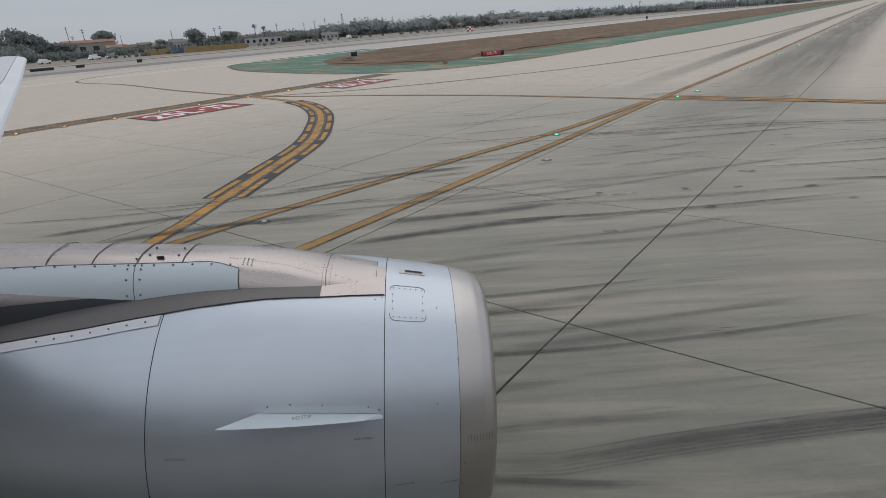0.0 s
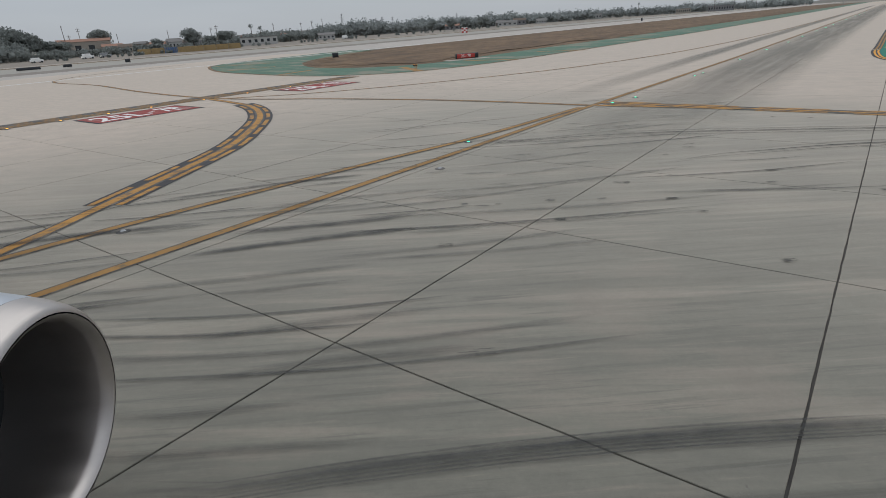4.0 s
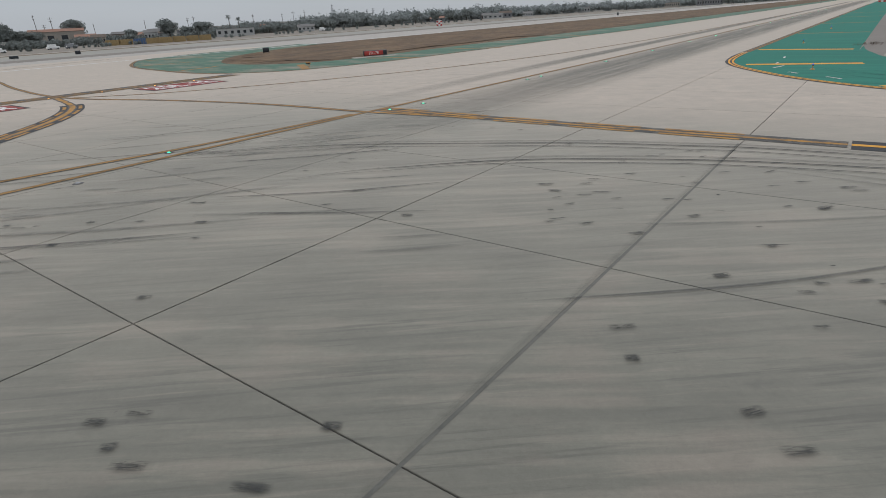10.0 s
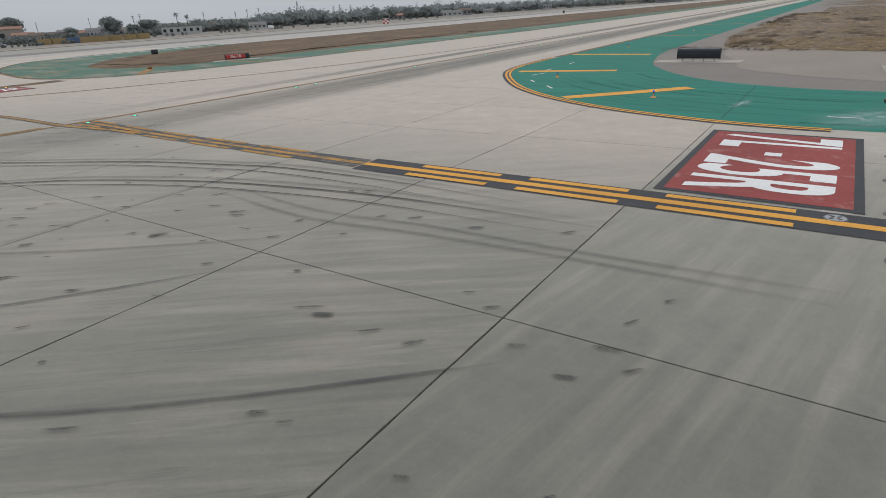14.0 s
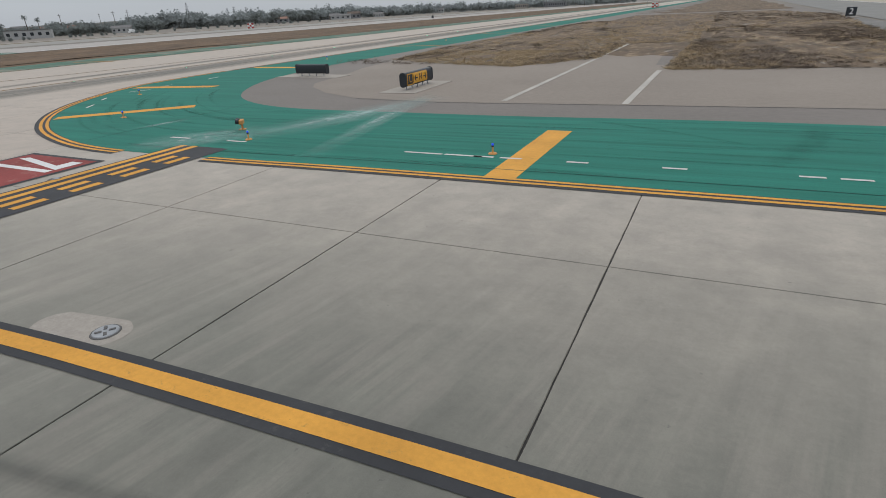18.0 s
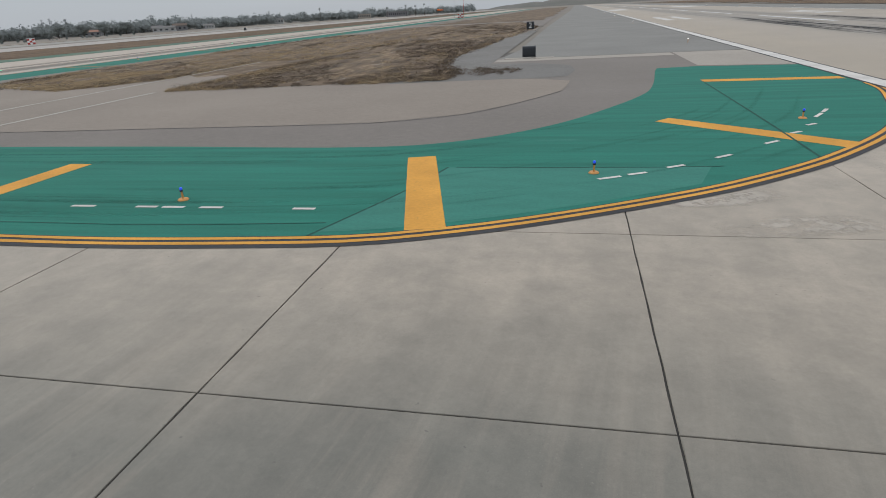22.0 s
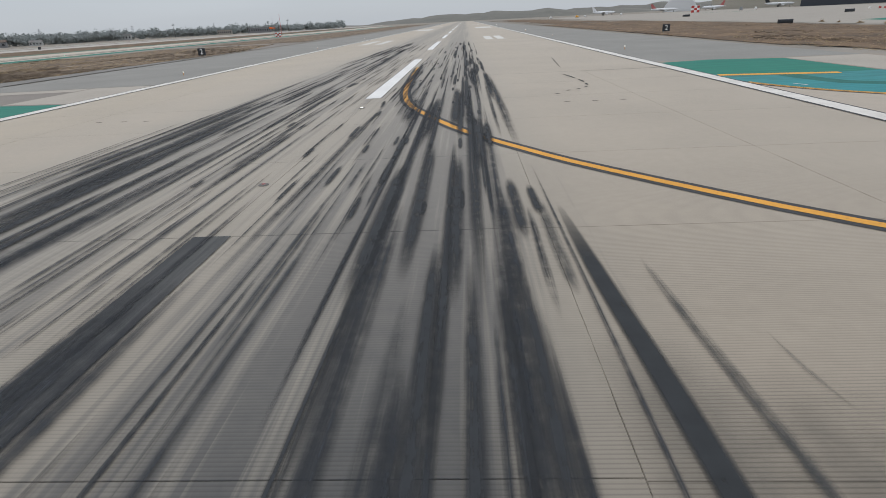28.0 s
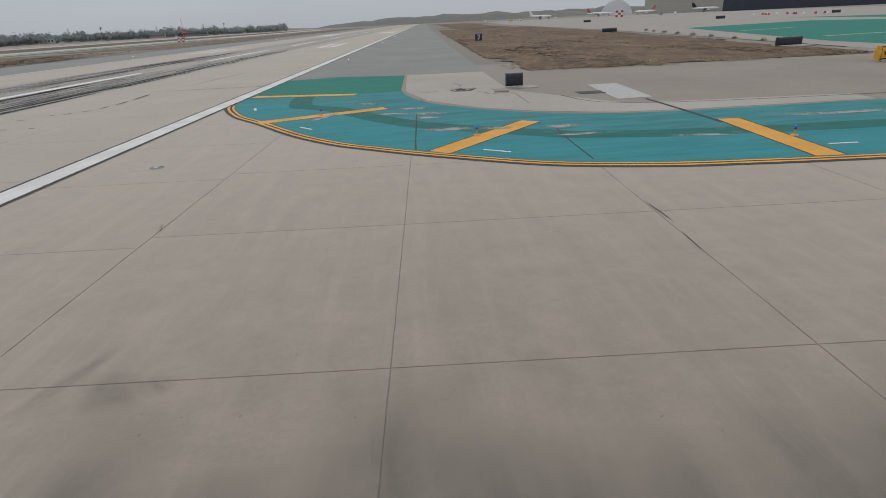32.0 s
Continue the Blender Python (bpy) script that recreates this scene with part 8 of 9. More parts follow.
def turned_skin(bm, s0, s1, a0=-180, a1=180, lift=0.0, seg=72, inner=None):
    stations = sorted({s0, s1, *[s for s, _ in PROFILE if s0 < s < s1], *[s0 + (s1 - s0) * k / 6 for k in range(7)]})
    whole = a1 - a0 >= 359.9
    n = seg if whole else max(2, int(seg * (a1 - a0) / 360))
    rings = []
    for s in stations:
        rings.append([bm.verts.new(on_nacelle(s, a0 + (a1 - a0) * k / n, lift)) for k in range(n if whole else n + 1)])
    for p, q in zip(rings, rings[1:]):
        for k in range(n):
            j = (k + 1) % n if whole else k + 1
            bm.faces.new((p[k], p[j], q[j], q[k]))
    return bm


part("inlet_lip", turned_skin(bmesh.new(), 0.0, 0.266), LIP, jet, "bare metal inlet lip", True)
part("inlet_cowl", turned_skin(bmesh.new(), 0.269, 0.766), COWL, jet, smooth=True)
part("fan_cowl", turned_skin(bmesh.new(), 0.771, 2.250), COWL, jet, smooth=True)
part("reverser_cowl", turned_skin(bmesh.new(), 2.256, 3.7), COWL, jet, smooth=True)
part("seam_band", turned_skin(bmesh.new(), 0.2, 3.6, lift=-0.012), SEAM, jet, "dark gaps between the cowls")
bm = bmesh.new()
prof = [(0.0, 0.905), (0.03, 0.865), (0.12, 0.835), (0.4, 0.83), (0.9, 0.85), (1.1, 0.85)]
rings = [[bm.verts.new(Vector((EX, EY, EZ)) + TILT @ Vector((-s, math.cos(6.2832 * k / 48) * r, math.sin(6.2832 * k / 48) * r))) for k in range(48)] for s, r in prof]
for p, q in zip(rings, rings[1:]):
    for k in range(48):
        bm.faces.new((p[k], p[(k + 1) % 48], q[(k + 1) % 48], q[k]))
part("inlet_duct", bm, LIP, jet, smooth=True)
bm = bmesh.new()
bmesh.ops.create_cone(bm, cap_ends=True, segments=40, radius1=0.84, radius2=0.84, depth=0.05, matrix=Matrix.Translation((EX - 1.05, EY, EZ)) @ TILT @ pose(0, 0, 0, 0, 90))
part("fan_disc", bm, SIGN_BLACK, jet)
part("spinner", rod(bmesh.new(), Vector((EX - 1.02, EY, EZ)), Vector((EX - 0.6, EY, EZ - 0.03)), 0.28, 0.02, 24), SIGN_BLACK, jet)
part("core_nozzle", rod(bmesh.new(), Vector((EX - 3.4, EY, EZ + 0.25)), Vector((EX - 4.6, EY, EZ + 0.35)), 0.62, 0.42, 32), LIP, jet)


def patch_outline(points, gap, lift):
    """A thin closed line on the nacelle through (s, angle) points."""
    bm = bmesh.new()
    for (s0, a0), (s1, a1) in zip(points, points[1:] + points[:1]):
        rod(bm, on_nacelle(s0, a0, lift), on_nacelle(s1, a1, lift), gap, gap, 5, False)
    return bm


def rounded(s0, s1, a0, a1, cs, ca):
    out = []
    for cx, cy, q in ((s1 - cs, a1 - ca, 0), (s0 + cs, a1 - ca, 90), (s0 + cs, a0 + ca, 180), (s1 - cs, a0 + ca, 270)):
        for k in range(5):
            t = radians(q + 22.5 * k)
            out.append((cx + cs * math.cos(t), cy + ca * math.sin(t)))
    return out


door = rounded(0.48, 0.735, 61, 78.5, 0.045, 2.2)
part("access_door_seam", patch_outline(door, 0.0025, 0.0), INK, jet)
bm = bmesh.new()
for s, a in [q for q in [(0.505 + 0.205 * k / 5, a) for k in range(6) for a in (62.6, 76.9)] + [(s0, 62.6 + 14.3 * k / 4) for k in range(1, 4) for s0 in (0.5, 0.715)]]:
    bmesh.ops.create_icosphere(bm, subdivisions=1, radius=0.005, matrix=Matrix.Translation(on_nacelle(s, a, 0.001)))
tagged(part("rivets", bm, INK, jet), kind="stuff")
bm = bmesh.new()
v = [bm.verts.new(on_nacelle(s, a, 0.003)) for s, a in ((0.47, 88.0), (0.67, 88.0), (0.665, 91.5), (0.475, 91.5))]
bm.faces.new(v)
part("vent_slot", bm, LIP, jet, "bare metal vent frame")
bm = bmesh.new()
v = [bm.verts.new(on_nacelle(s, a, 0.005)) for s, a in ((0.49, 89.4), (0.625, 89.4), (0.625, 91.0), (0.49, 91.0))]
bm.faces.new(v)
part("vent_mouth", bm, SEAM, jet, "dark vent mouth")

# strake: a thin fin on the fan cowl
bm = bmesh.new()
root = [on_nacelle(0.78 + 0.76 * k / 8, 29.0 + 1.6 * k / 8, -0.01) for k in range(9)]
low = [on_nacelle(0.78 + 0.76 * k / 8, 26.8 + 1.4 * k / 8, -0.01) for k in range(9)]
reach = [0.01, 0.055, 0.09, 0.12, 0.145, 0.165, 0.18, 0.19, 0.195]
tip = [on_nacelle(0.78 + 0.98 * k / 8, 27.2 + 0.6 * k / 8, reach[k]) for k in range(9)]
rows_v = [[bm.verts.new(p) for p in line] for line in (root, tip, low)]
for p, q in ((rows_v[0], rows_v[1]), (rows_v[1], rows_v[2])):
    for k in range(8):
        bm.faces.new((p[k], p[k + 1], q[k + 1], q[k]))
bmesh.ops.recalc_face_normals(bm, faces=bm.faces[:])
strake = part("strake", bm, PANEL, jet, "pale fin on the cowl")

bm = bmesh.new()
flange = []
for k in range(13):
    u = k / 12
    top = 31.2 + 2.2 * u - 2.0 * max(0, 1 - 8 * u) ** 2 - 2.2 * max(0, 8 * u - 7) ** 2
    flange.append([bm.verts.new(on_nacelle(0.79 + 0.74 * u, 29.0 + 1.5 * u + (top - 29.0 - 1.5 * u) * j / 2, 0.005)) for j in range(3)])
for p, q in zip(flange, flange[1:]):
    for k in range(2):
        bm.faces.new((p[k], p[k + 1], q[k + 1], q[k]))
bmesh.ops.recalc_face_normals(bm, faces=bm.faces[:])
part("flange", bm, PANEL, strake, "riveted flange of the fin")
bm = bmesh.new()
for s, a in ((0.80, 30.0), (0.87, 31.0), (1.16, 32.1), (1.36, 32.7), (1.50, 32.2)):
    bmesh.ops.create_icosphere(bm, subdivisions=1, radius=0.006, matrix=Matrix.Translation(on_nacelle(s, a, 0.005)))
tagged(part("rivets", bm, INK, strake), kind="stuff")


def stencil(text, s, angle, size, parent):
    c = on_nacelle(s, angle, 0.004)
    u = (on_nacelle(s - 0.05, angle, 0.004) - on_nacelle(s + 0.05, angle, 0.004)).normalized()
    v = (on_nacelle(s, angle + 3, 0.004) - on_nacelle(s, angle - 3, 0.004)).normalized()
    w = u.cross(v)
    m = Matrix((u, v, w)).transposed().to_4x4()
    m.translation = c
    lettering("stencil", text, size, m, INK, parent)


for s, a in ((0.9, 21), (2.06, 17), (0.64, 3), (0.34, 1)):
    stencil("HOIST POINT", s, a, 0.021, jet)
bm = bmesh.new()
for k in range(5):
    for j in range(9):
        bmesh.ops.create_icosphere(bm, subdivisions=1, radius=0.0032, matrix=Matrix.Translation(on_nacelle(0.04 + 0.022 * j, 16.2 + 0.6 * k, 0.0)))
tagged(part("drain_holes", bm, INK, jet), kind="stuff")
c = on_nacelle(1.27, 28.7, 0.085)
lettering("stencil", "NO STEP", 0.03, Matrix.Translation(c + Vector((0, 0, 0.018))) @ pose(0, 0, 0, 38, 0, 2), INK, strake)

# pylon fairing: a rounded hump over the nacelle, rising towards the wing
STATIONS = [(0.72, -0.02, 0.24), (0.85, 0.0, 0.33), (1.0, 0.01, 0.35), (1.2, 0.03, 0.36), (1.35, 0.05, 0.355), (1.5, 0.082, 0.35), (1.8, 0.113, 0.345), (2.2, 0.148, 0.35), (2.5, 0.184, 0.36), (2.85, 0.249, 0.36), (3.2, 0.32, 0.37), (3.6, 0.408, 0.38), (4.6, 0.52, 0.42), (5.6, 0.55, 0.40)]


def hump(bm, a0, a1, n, lift=0.0, first=0, last=None):
    rows_h = []
    for s, rise, half in STATIONS[first:last]:
        top = (EX, EY, EZ)
        c = Vector(top) + TILT @ Vector((-min(s, 3.7), 0, radius_at(min(s, 3.7)) if s < 3.7 else 0.89))
        if s > 3.7:
            c = Vector((EX - s, EY, c.z))
        row = []
        for k in range(n + 1):
            t = radians(a0 + (a1 - a0) * k / n)
            sx = math.copysign(abs(math.cos(t)) ** 0.7, math.cos(t))
            row.append(bm.verts.new((c.x, c.y - (half + lift) * sx, c.z - 0.22 + (rise + 0.22 + lift) * max(0, math.sin(t)) ** 0.8)))
        rows_h.append(row)
    for p, q in zip(rows_h, rows_h[1:]):
        for k in range(n):
            bm.faces.new((p[k], p[k + 1], q[k + 1], q[k]))
    bmesh.ops.recalc_face_normals(bm, faces=bm.faces[:])
    return bm

def hump_point(s, t, lift=0.0):
    """A place on the pylon: s metres behind the lip, t degrees up its cabin side."""
    for (a, ra, ha), (b, rb, hb) in zip(STATIONS, STATIONS[1:]):
        if a <= s <= b:
            u = (s - a) / (b - a)
            rise, half = ra + (rb - ra) * u, ha + (hb - ha) * u
            break
    c = Vector((EX, EY, EZ)) + TILT @ Vector((-min(s, 3.7), 0, radius_at(min(s, 3.7))))
    t = radians(t)
    sx = math.copysign(abs(math.cos(t)) ** 0.7, math.cos(t))
    return Vector((c.x, c.y - (half + lift) * sx, c.z - 0.22 + (rise + 0.22 + lift) * max(0, math.sin(t)) ** 0.8))


def hump_patch(s0, s1, t0, t1, lift, n=14, m=8):
    """A skin over part of the pylon; t0 and t1 may change along it."""
    bm = bmesh.new()
    grid = [[bm.verts.new(hump_point(s0 + (s1 - s0) * i / n, t0(i / n) + (t1(i / n) - t0(i / n)) * j / m, lift)) for j in range(m + 1)] for i in range(n + 1)]
    for p, q in zip(grid, grid[1:]):
        for k in range(m):
            bm.faces.new((p[k], p[k + 1], q[k + 1], q[k]))
    bmesh.ops.recalc_face_normals(bm, faces=bm.faces[:])
    return bm


def seam_line(points, r):
    bm = bmesh.new()
    for p, q in zip(points, points[1:]):
        rod(bm, p, q, r, r, 5, False)
    return bm


def stuff_part(name, bm, material, parent):
    return tagged(part(name, bm, material, parent), kind="stuff")


def rivet_row(points, r=0.0035):
    bm = bmesh.new()
    for p in points:
        bmesh.ops.create_icosphere(bm, subdivisions=1, radius=r, matrix=Matrix.Translation(p))
    return bm


part("pylon_fairing", hump(bmesh.new(), 0, 180, 24), FAIRING, jet, "champagne metal pylon fairing", True)
part("pylon_undercut", hump_patch(1.30, 3.6, lambda u: 2, lambda u: 14 + 10 * min(1, u * 3), 0.004), PYLON_SHADE, jet, "lower pylon skin painted dark as shade under the panel", True)
part("pylon_panel", hump_patch(1.80, 2.50, lambda u: 24 - 5 * u, lambda u: 58 + 11 * min(1, u * 4) - 4 * u, 0.007), PANEL, jet, "pale screwed panel on the pylon", True)
part("pylon_panel", hump_patch(2.506, 3.6, lambda u: 19 + 20 * u, lambda u: 65 - 6 * u, 0.007), PANEL, jet, "pale screwed panel on the pylon", True)
for s0, r in ((0.84, 0.003), (1.2, 0.0022), (2.2, 0.0035), (2.503, 0.005), (2.8, 0.003), (3.1, 0.003)):
    t0 = 64 if s0 in (2.2, 2.8, 3.1) else 18
    part("panel_seam", seam_line([hump_point(s0, t0 + (170 - t0) * k / 16, 0.004) for k in range(17)], r), INK, jet)
edge = [hump_point(1.80 + 0.70 * k / 10, 58 + 11 * min(1, k / 10 * 4) - 4 * k / 10, 0.008) for k in range(11)] + [hump_point(2.503 + 1.0 * k / 8, 65 - 6 * k / 8, 0.008) for k in range(9)]
part("panel_seam", seam_line(edge, 0.003), INK, jet)
part("panel_seam", seam_line([hump_point(1.8, 24 + 34 * k / 8, 0.006) for k in range(9)], 0.003), INK, jet)
stuff_part("panel_screws", rivet_row([hump_point(1.86 + 0.13 * k, 63.5 - 0.4 * k, 0.010) for k in range(13)], 0.008), INK, jet)
stuff_part("panel_screws", rivet_row([hump_point(s0, t, 0.010) for s0 in (2.46, 2.55) for t in (24, 42, 56, 62)], 0.008), INK, jet)
stuff_part("panel_screws", rivet_row([hump_point(s0, t, 0.004) for s0 in (2.25, 2.45) for t in (82, 92)] + [hump_point(2.52, 74, 0.004)], 0.008), INK, jet)
stuff_part("rivets", rivet_row([hump_point(s0, 20 + 5.5 * k, 0.001) for s0 in (1.17, 1.225) for k in range(16)]), INK, jet)
stuff_part("rivets", rivet_row([hump_point(1.26 + 0.026 * k, 66 + 12 * (k / 24) ** 0.7, 0.001) for k in range(25)]), INK, jet)
stuff_part("rivets", rivet_row([hump_point(0.98 + 0.05 * k, 58 + 3 * k, 0.001) for k in range(4)] + [hump_point(0.98, 30 + 8 * k, 0.001) for k in range(4)] + [hump_point(1.72 + 0.03 * j, 66 + 4 * k, 0.001) for j in range(3) for k in range(4)], 0.0045), INK, jet)
bm = bmesh.new()
box(bm, 0, 0, 0, 0.05, 0.012, 0.03, 0.004, Matrix.Translation(hump_point(2.36, 76, 0.004)) @ pose(0, 0, 0, 25))
part("latch", bm, SEAM, jet)


def door_edge(s):
    """The upper edge of the cowl doors, as an angle on the nacelle."""
    pts = ((0.7, 73.0), (1.2, 70.0), (1.6, 69.0), (2.25, 64.5), (2.8, 61.0), (3.6, 58.0))
    for (a, ta), (b, tb) in zip(pts, pts[1:]):
        if a <= s <= b:
            return ta + (tb - ta) * (s - a) / (b - a)
    return 70.0


def skirt(s0, s1, lift=0.005, n=12, m=8):
    bm = bmesh.new()
    grid = []
    for i in range(n + 1):
        s = s0 + (s1 - s0) * i / n
        grid.append([bm.verts.new(on_nacelle(s, door_edge(s) + (92 - door_edge(s)) * j / m, lift)) for j in range(m + 1)])
    for p, q in zip(grid, grid[1:]):
        for k in range(m):
            bm.faces.new((p[k], p[k + 1], q[k + 1], q[k]))
    bmesh.ops.recalc_face_normals(bm, faces=bm.faces[:])
    return bm


part("pylon_skirt", skirt(0.772, 1.22), FAIRING, jet, "champagne metal skirt", True)
part("pylon_skirt", skirt(1.224, 3.6), SKIRT_SHADE, jet, "dull skirt with the shade under the pylon painted in", True)
part("door_seam", seam_line([on_nacelle(0.775 + 2.8 * k / 24, door_edge(0.775 + 2.8 * k / 24), 0.005) for k in range(25)], 0.004), SEAM, jet)
bm = bmesh.new()
grid = [[bm.verts.new(on_nacelle(2.27 + 1.2 * i / 8, door_edge(2.27 + 1.2 * i / 8) - 4.5 + 4.0 * j / 2, 0.006)) for j in range(3)] for i in range(9)]
for p, q in zip(grid, grid[1:]):
    for k in range(2):
        bm.faces.new((p[k], p[k + 1], q[k + 1], q[k]))
part("hinge_strip", bm, WING_PAINT, jet)
stuff_part("panel_screws", rivet_row([on_nacelle(2.36 + 0.12 * k, door_edge(2.36 + 0.12 * k) - 2.4, 0.008) for k in range(7)], 0.007), INK, jet)
stuff_part("panel_screws", rivet_row([on_nacelle(s0, a, 0.001) for s0, a in ((0.40, 68), (0.42, 31), (0.27, 62), (0.27, 47), (0.79, 71), (0.84, 70), (0.24, 8))], 0.005), INK, jet)

# wing: leading edge, skin and tip fence
LE = [(-1.9, -0.6, 2.70), (-3.6, 3.0, 2.86), (-4.3, 4.3, 2.95), (-5.77, 7.1, 3.16), (-8.3, 12.0, 3.78), (-9.87, 15.0, 4.23)]
CHORD = [6.2, 4.8, 4.0, 3.2, 2.1, 1.55]


def wing_skin(bm, c0, c1, inset=0.0):
    foil = [(0, 0), (0.01, 0.022), (0.05, 0.045), (0.15, 0.066), (0.35, 0.072), (0.6, 0.055), (1.0, 0.004), (0.6, -0.03), (0.3, -0.045), (0.08, -0.035), (0.01, -0.014)]
    top = [p for p in foil if p[1] >= 0]
    low = [p for p in foil if p[1] < 0]

    def height_at(u, pts):
        pts = sorted(pts)
        for (a, ya), (b, yb) in zip(pts, pts[1:]):
            if a <= u <= b:
                return ya + (yb - ya) * (u - a) / max(1e-6, b - a)
        return 0.0

    us = [c0 + (c1 - c0) * (k / 8) ** 1.5 for k in range(9)]
    rows_w = []
    for (x, y, z), ch in zip(LE, CHORD):
        ring = [bm.verts.new((x - u * ch, y, z + height_at(u, top) * ch)) for u in us]
        ring += [bm.verts.new((x - u * ch, y, z + height_at(u, low + [(0, 0), (1.0, 0.0)]) * ch)) for u in reversed(us)]
        rows_w.append(ring)
    m = len(rows_w[0])
    for p, q in zip(rows_w, rows_w[1:]):
        for k in range(m):
            bm.faces.new((p[k], p[(k + 1) % m], q[(k + 1) % m], q[k]))
    bm.faces.new(rows_w[0])
    bm.faces.new(list(reversed(rows_w[-1])))
    bmesh.ops.recalc_face_normals(bm, faces=bm.faces[:])
    return bm


part("slat", wing_skin(bmesh.new(), 0.0, 0.135), SLAT_PAINT, jet, "bright slat along the leading edge")
part("wing_skin", wing_skin(bmesh.new(), 0.142, 1.0), WING_PAINT, jet)
bm = bmesh.new()
x, y, z = LE[-1]
v = [bm.verts.new(p) for p in ((x - 0.7, y, z), (x - 1.55, y, z), (x - 2.0, y + 0.15, z + 0.52), (x - 1.75, y + 0.15, z + 0.52), (x - 1.25, y + 0.08, z + 0.30))]
f = bm.faces.new(v)
r = bmesh.ops.extrude_face_region(bm, geom=[f])
bmesh.ops.translate(bm, verts=[q for q in r["geom"] if isinstance(q, bmesh.types.BMVert)], vec=(0, 0.07, 0))
bmesh.ops.recalc_face_normals(bm, faces=bm.faces[:])
part("tip_fence", bm, WING_PAINT, jet)

# fuselage that the wing grows from, beside and behind the eye
bm = bmesh.new()
rings = []
for u, r, dz in ((13.5, 0.3, -0.5), (12.6, 0.95, -0.3), (11.0, 1.5, -0.12), (8.6, 1.9, 0.0), (6.0, 1.98, 0.0), (-14.0, 1.98, 0.0), (-18.0, 1.6, 0.3), (-23.0, 0.4, 1.0)):
    rings.append([bm.verts.new((u, -2.78 + math.cos(6.28318 * k / 40) * r, 3.95 + dz + math.sin(6.28318 * k / 40) * r)) for k in range(40)])
for p, q in zip(rings, rings[1:]):
    for k in range(40):
        bm.faces.new((p[k], p[(k + 1) % 40], q[(k + 1) % 40], q[k]))
bm.faces.new(rings[0])
bm.faces.new(rings[-1])
bmesh.ops.recalc_face_normals(bm, faces=bm.faces[:])
part("fuselage", bm, WING_PAINT, jet, "grey-white airliner hull", True)
part("nose_gear_leg", rod(bmesh.new(), (9.5, -2.78, 0.4), (9.5, -2.78, 2.4), 0.1, 0.13, 14), STEEL, jet)
for dy in (-3.05, -2.51):
    part("tyre", rod(bmesh.new(), (9.5, dy - 0.12, 0.38), (9.5, dy + 0.12, 0.38), 0.38, 0.38, 24), SIGN_BLACK, jet)

# main landing gear that carries the wing
part("gear_leg", rod(bmesh.new(), (-8.2, 2.9, 0.5), (-8.2, 2.9, 3.0), 0.13, 0.17, 16), STEEL, jet)
part("gear_axle", rod(bmesh.new(), (-8.2, 2.35, 0.58), (-8.2, 3.45, 0.58), 0.08, 0.08, 12), STEEL, jet)
for dy in (2.43, 3.37):
    tyre = part("tyre", rod(bmesh.new(), (-8.2, dy - 0.2, 0.58), (-8.2, dy + 0.2, 0.58), 0.58, 0.58, 28), SIGN_BLACK, jet)
    part("rim", rod(bmesh.new(), (-8.2, dy - 0.21, 0.58), (-8.2, dy + 0.21, 0.58), 0.27, 0.27, 20), STEEL, tyre)


# ---- paving slabs ----
def slab_mesh(sx, sy, shear, gap_x=0.014, gap_y=0.009, z0=-0.02, seed=0, ragged=0.006):
    """A slab with a worn, slightly ragged arris; the joints that run north are the wider ones."""
    rnd = random.Random(seed)
    a, b, c, n = sx / 2 - gap_x, sy / 2 - gap_y, 0.007, 14
    rim = []
    for k in range(n):
        rim.append((-a + 2 * a * k / n, -b + (rnd.uniform(0, ragged * 0.4) if k else 0)))
    for k in range(n):
        rim.append((a - (rnd.uniform(-ragged, ragged) if k else 0), -b + 2 * b * k / n))
    for k in range(n):
        rim.append((a - 2 * a * k / n, b - (rnd.uniform(0, ragged * 0.4) if k else 0)))
    for k in range(n):
        rim.append((-a + (rnd.uniform(-ragged, ragged) if k else 0), b - 2 * b * k / n))
    m = len(rim)
    verts = [(x, y + shear * x, z0) for x, y in rim] + [(x, y + shear * x, -c) for x, y in rim]
    verts += [(x * (1 - c / a), y * (1 - c / b) + shear * x, 0.0) for x, y in rim]
    faces = [tuple(range(2 * m, 3 * m))]
    for k in range(m):
        j = (k + 1) % m
        faces += [(k, j, m + j, m + k), (m + k, m + j, 2 * m + j, 2 * m + k)]
    return verts, faces


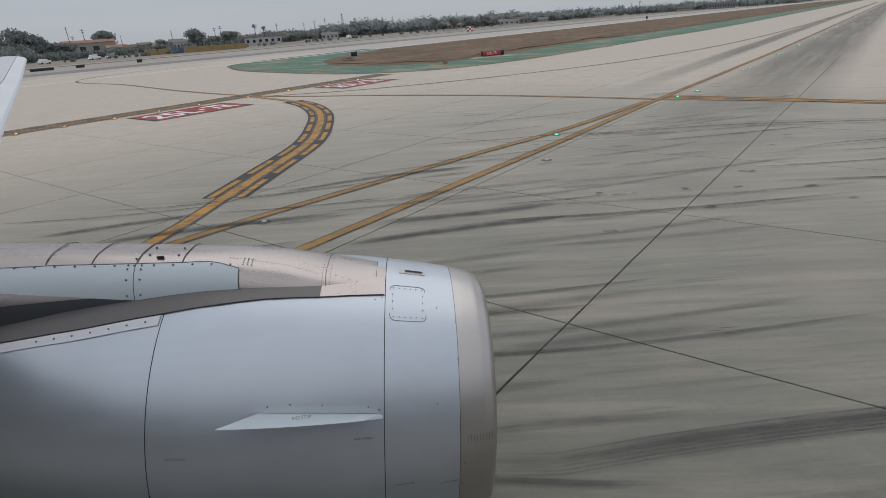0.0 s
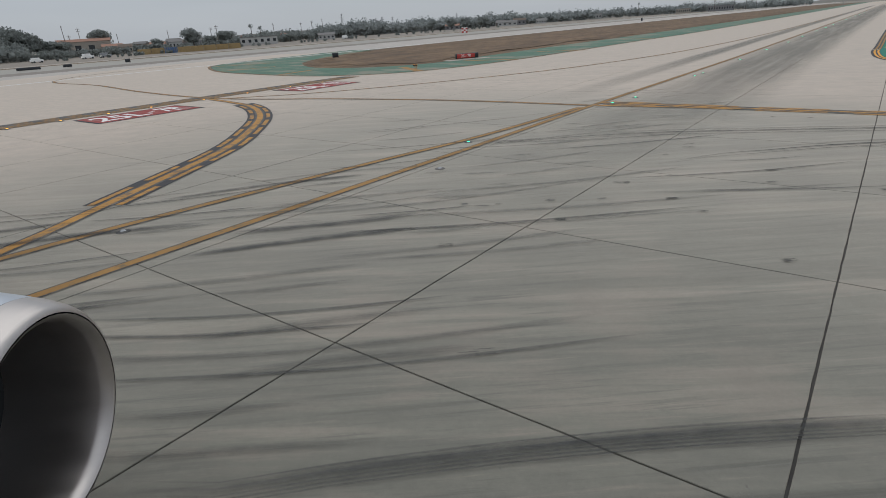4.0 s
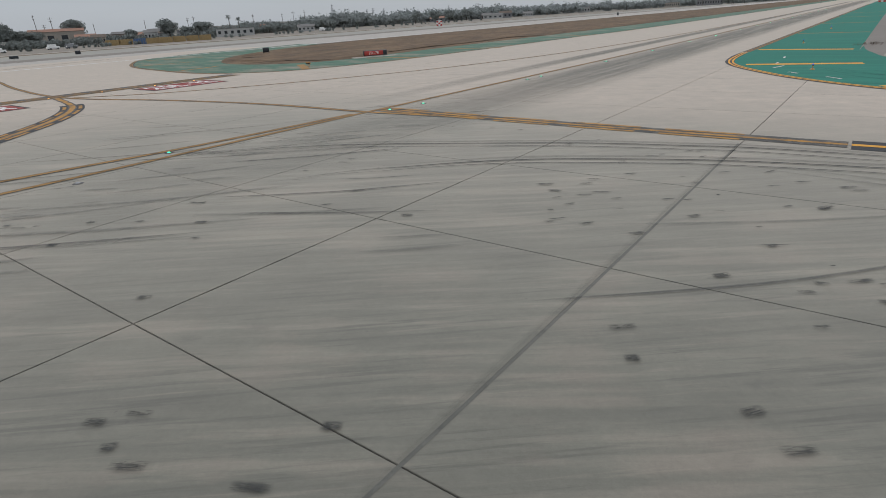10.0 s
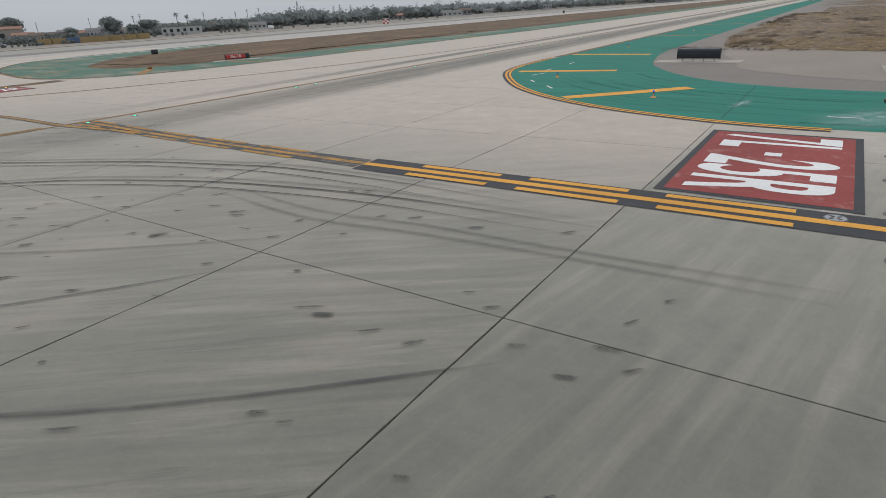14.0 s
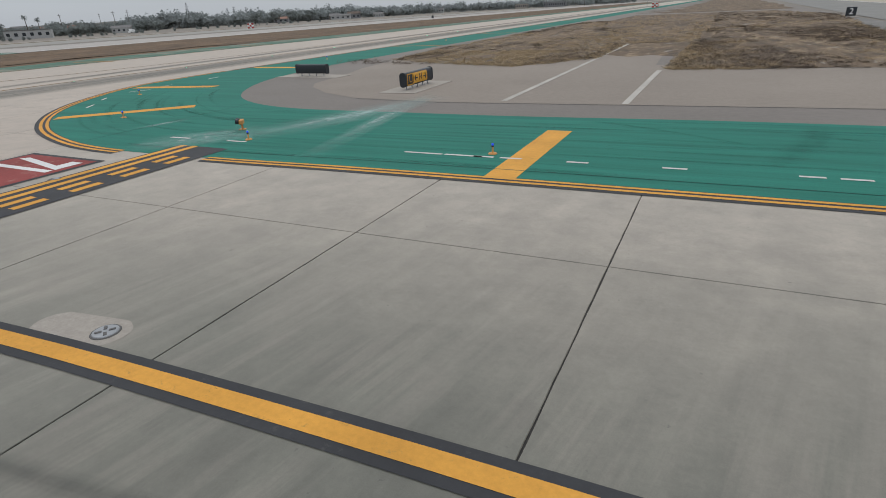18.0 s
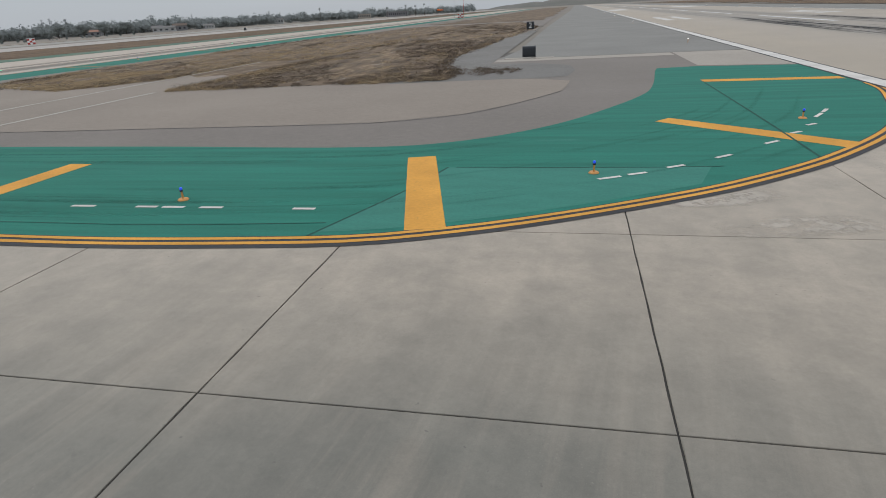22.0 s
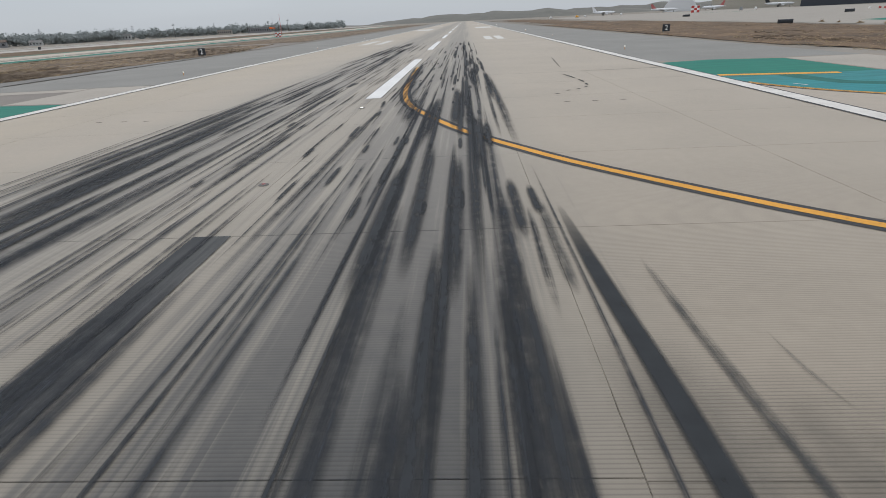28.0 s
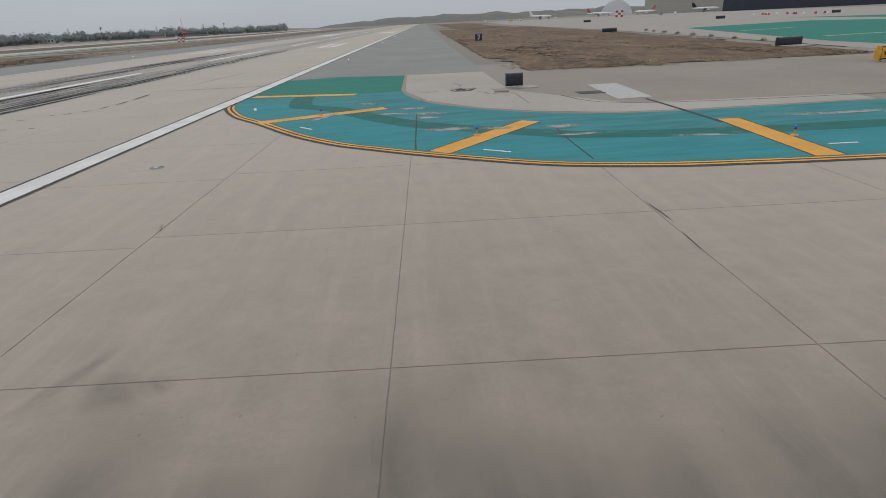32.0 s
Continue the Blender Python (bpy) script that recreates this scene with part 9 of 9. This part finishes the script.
def lay_slabs(parent, material, places, sx, sy, shear, name="slab", gap=0.014):
    v, f = slab_mesh(sx, sy, shear, gap, gap * 0.65, seed=int(places[0][0] * 7 + places[0][1] * 13))
    me = bpy.data.meshes.new(name)
    me.from_pydata(v, [], f)
    me.materials.append(material)
    for x, y in places:
        ob = new(name, me)
        ob.location = (x, y, 0)
        ob.parent = parent


JOINTS_X = [-121.6, -115.9, -110.2, -104.5, -98.8, -93.15, -87.49, -81.63, -75.94, -70.13, -64.46, -58.75, -53.08, -47.28, -41.9, -36.4, -30.8, -25.02, -19.36, -13.5, -7.85]
JOINTS_Y = [-38.2, -32.5, -26.75, -21.0, -15.25, -9.55, -3.15, 2.4, 8.2, 14.0, 19.8, 25.6]
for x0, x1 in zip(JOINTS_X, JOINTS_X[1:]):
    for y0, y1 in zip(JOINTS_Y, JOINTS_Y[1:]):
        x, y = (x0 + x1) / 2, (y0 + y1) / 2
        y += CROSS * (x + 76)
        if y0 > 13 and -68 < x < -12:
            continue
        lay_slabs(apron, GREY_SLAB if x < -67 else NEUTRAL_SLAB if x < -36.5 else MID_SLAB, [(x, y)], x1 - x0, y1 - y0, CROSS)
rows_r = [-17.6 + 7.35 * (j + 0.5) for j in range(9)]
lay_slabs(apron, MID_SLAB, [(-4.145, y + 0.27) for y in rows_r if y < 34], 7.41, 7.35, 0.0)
lay_slabs(runway, RUNWAY, [(-0.44 + 7.773 * (i + 0.5), y) for i in range(2, 4) for y in rows_r], 7.773, 7.35, 0.0, gap=0.006)
lay_slabs(runway, RUNWAY, [(34.656, y - 0.08) for y in rows_r], 8.007, 7.35, -0.008, gap=0.006)
lay_slabs(runway, RUNWAY, [(42.43, y - 0.16) for y in rows_r], 7.54, 7.35, -0.008, gap=0.006)
lay_slabs(runway, RUNWAY, [(3.305, y) for y in rows_r], 7.49, 7.35, 0.0, gap=0.006)
lay_slabs(runway, RUNWAY, [(11.078, y) for y in rows_r], 8.056, 7.35, 0.0, gap=0.006)
lay_slabs(east_apron, WARM_SLAB, [(46.2 + 5.9 * (i + 0.5), (-10.23 if i else -10.85) + 5.75 * (j + 0.5)) for i in range(6) for j in range(8)], 5.9, 5.75, 0.0, gap=0.006)
quad_patch("far_runway", [(-0.3, 48.55), (46.0, 48.55), (46.0, 52.6), (-0.3, 52.6)], 0.0, RUNWAY, runway)
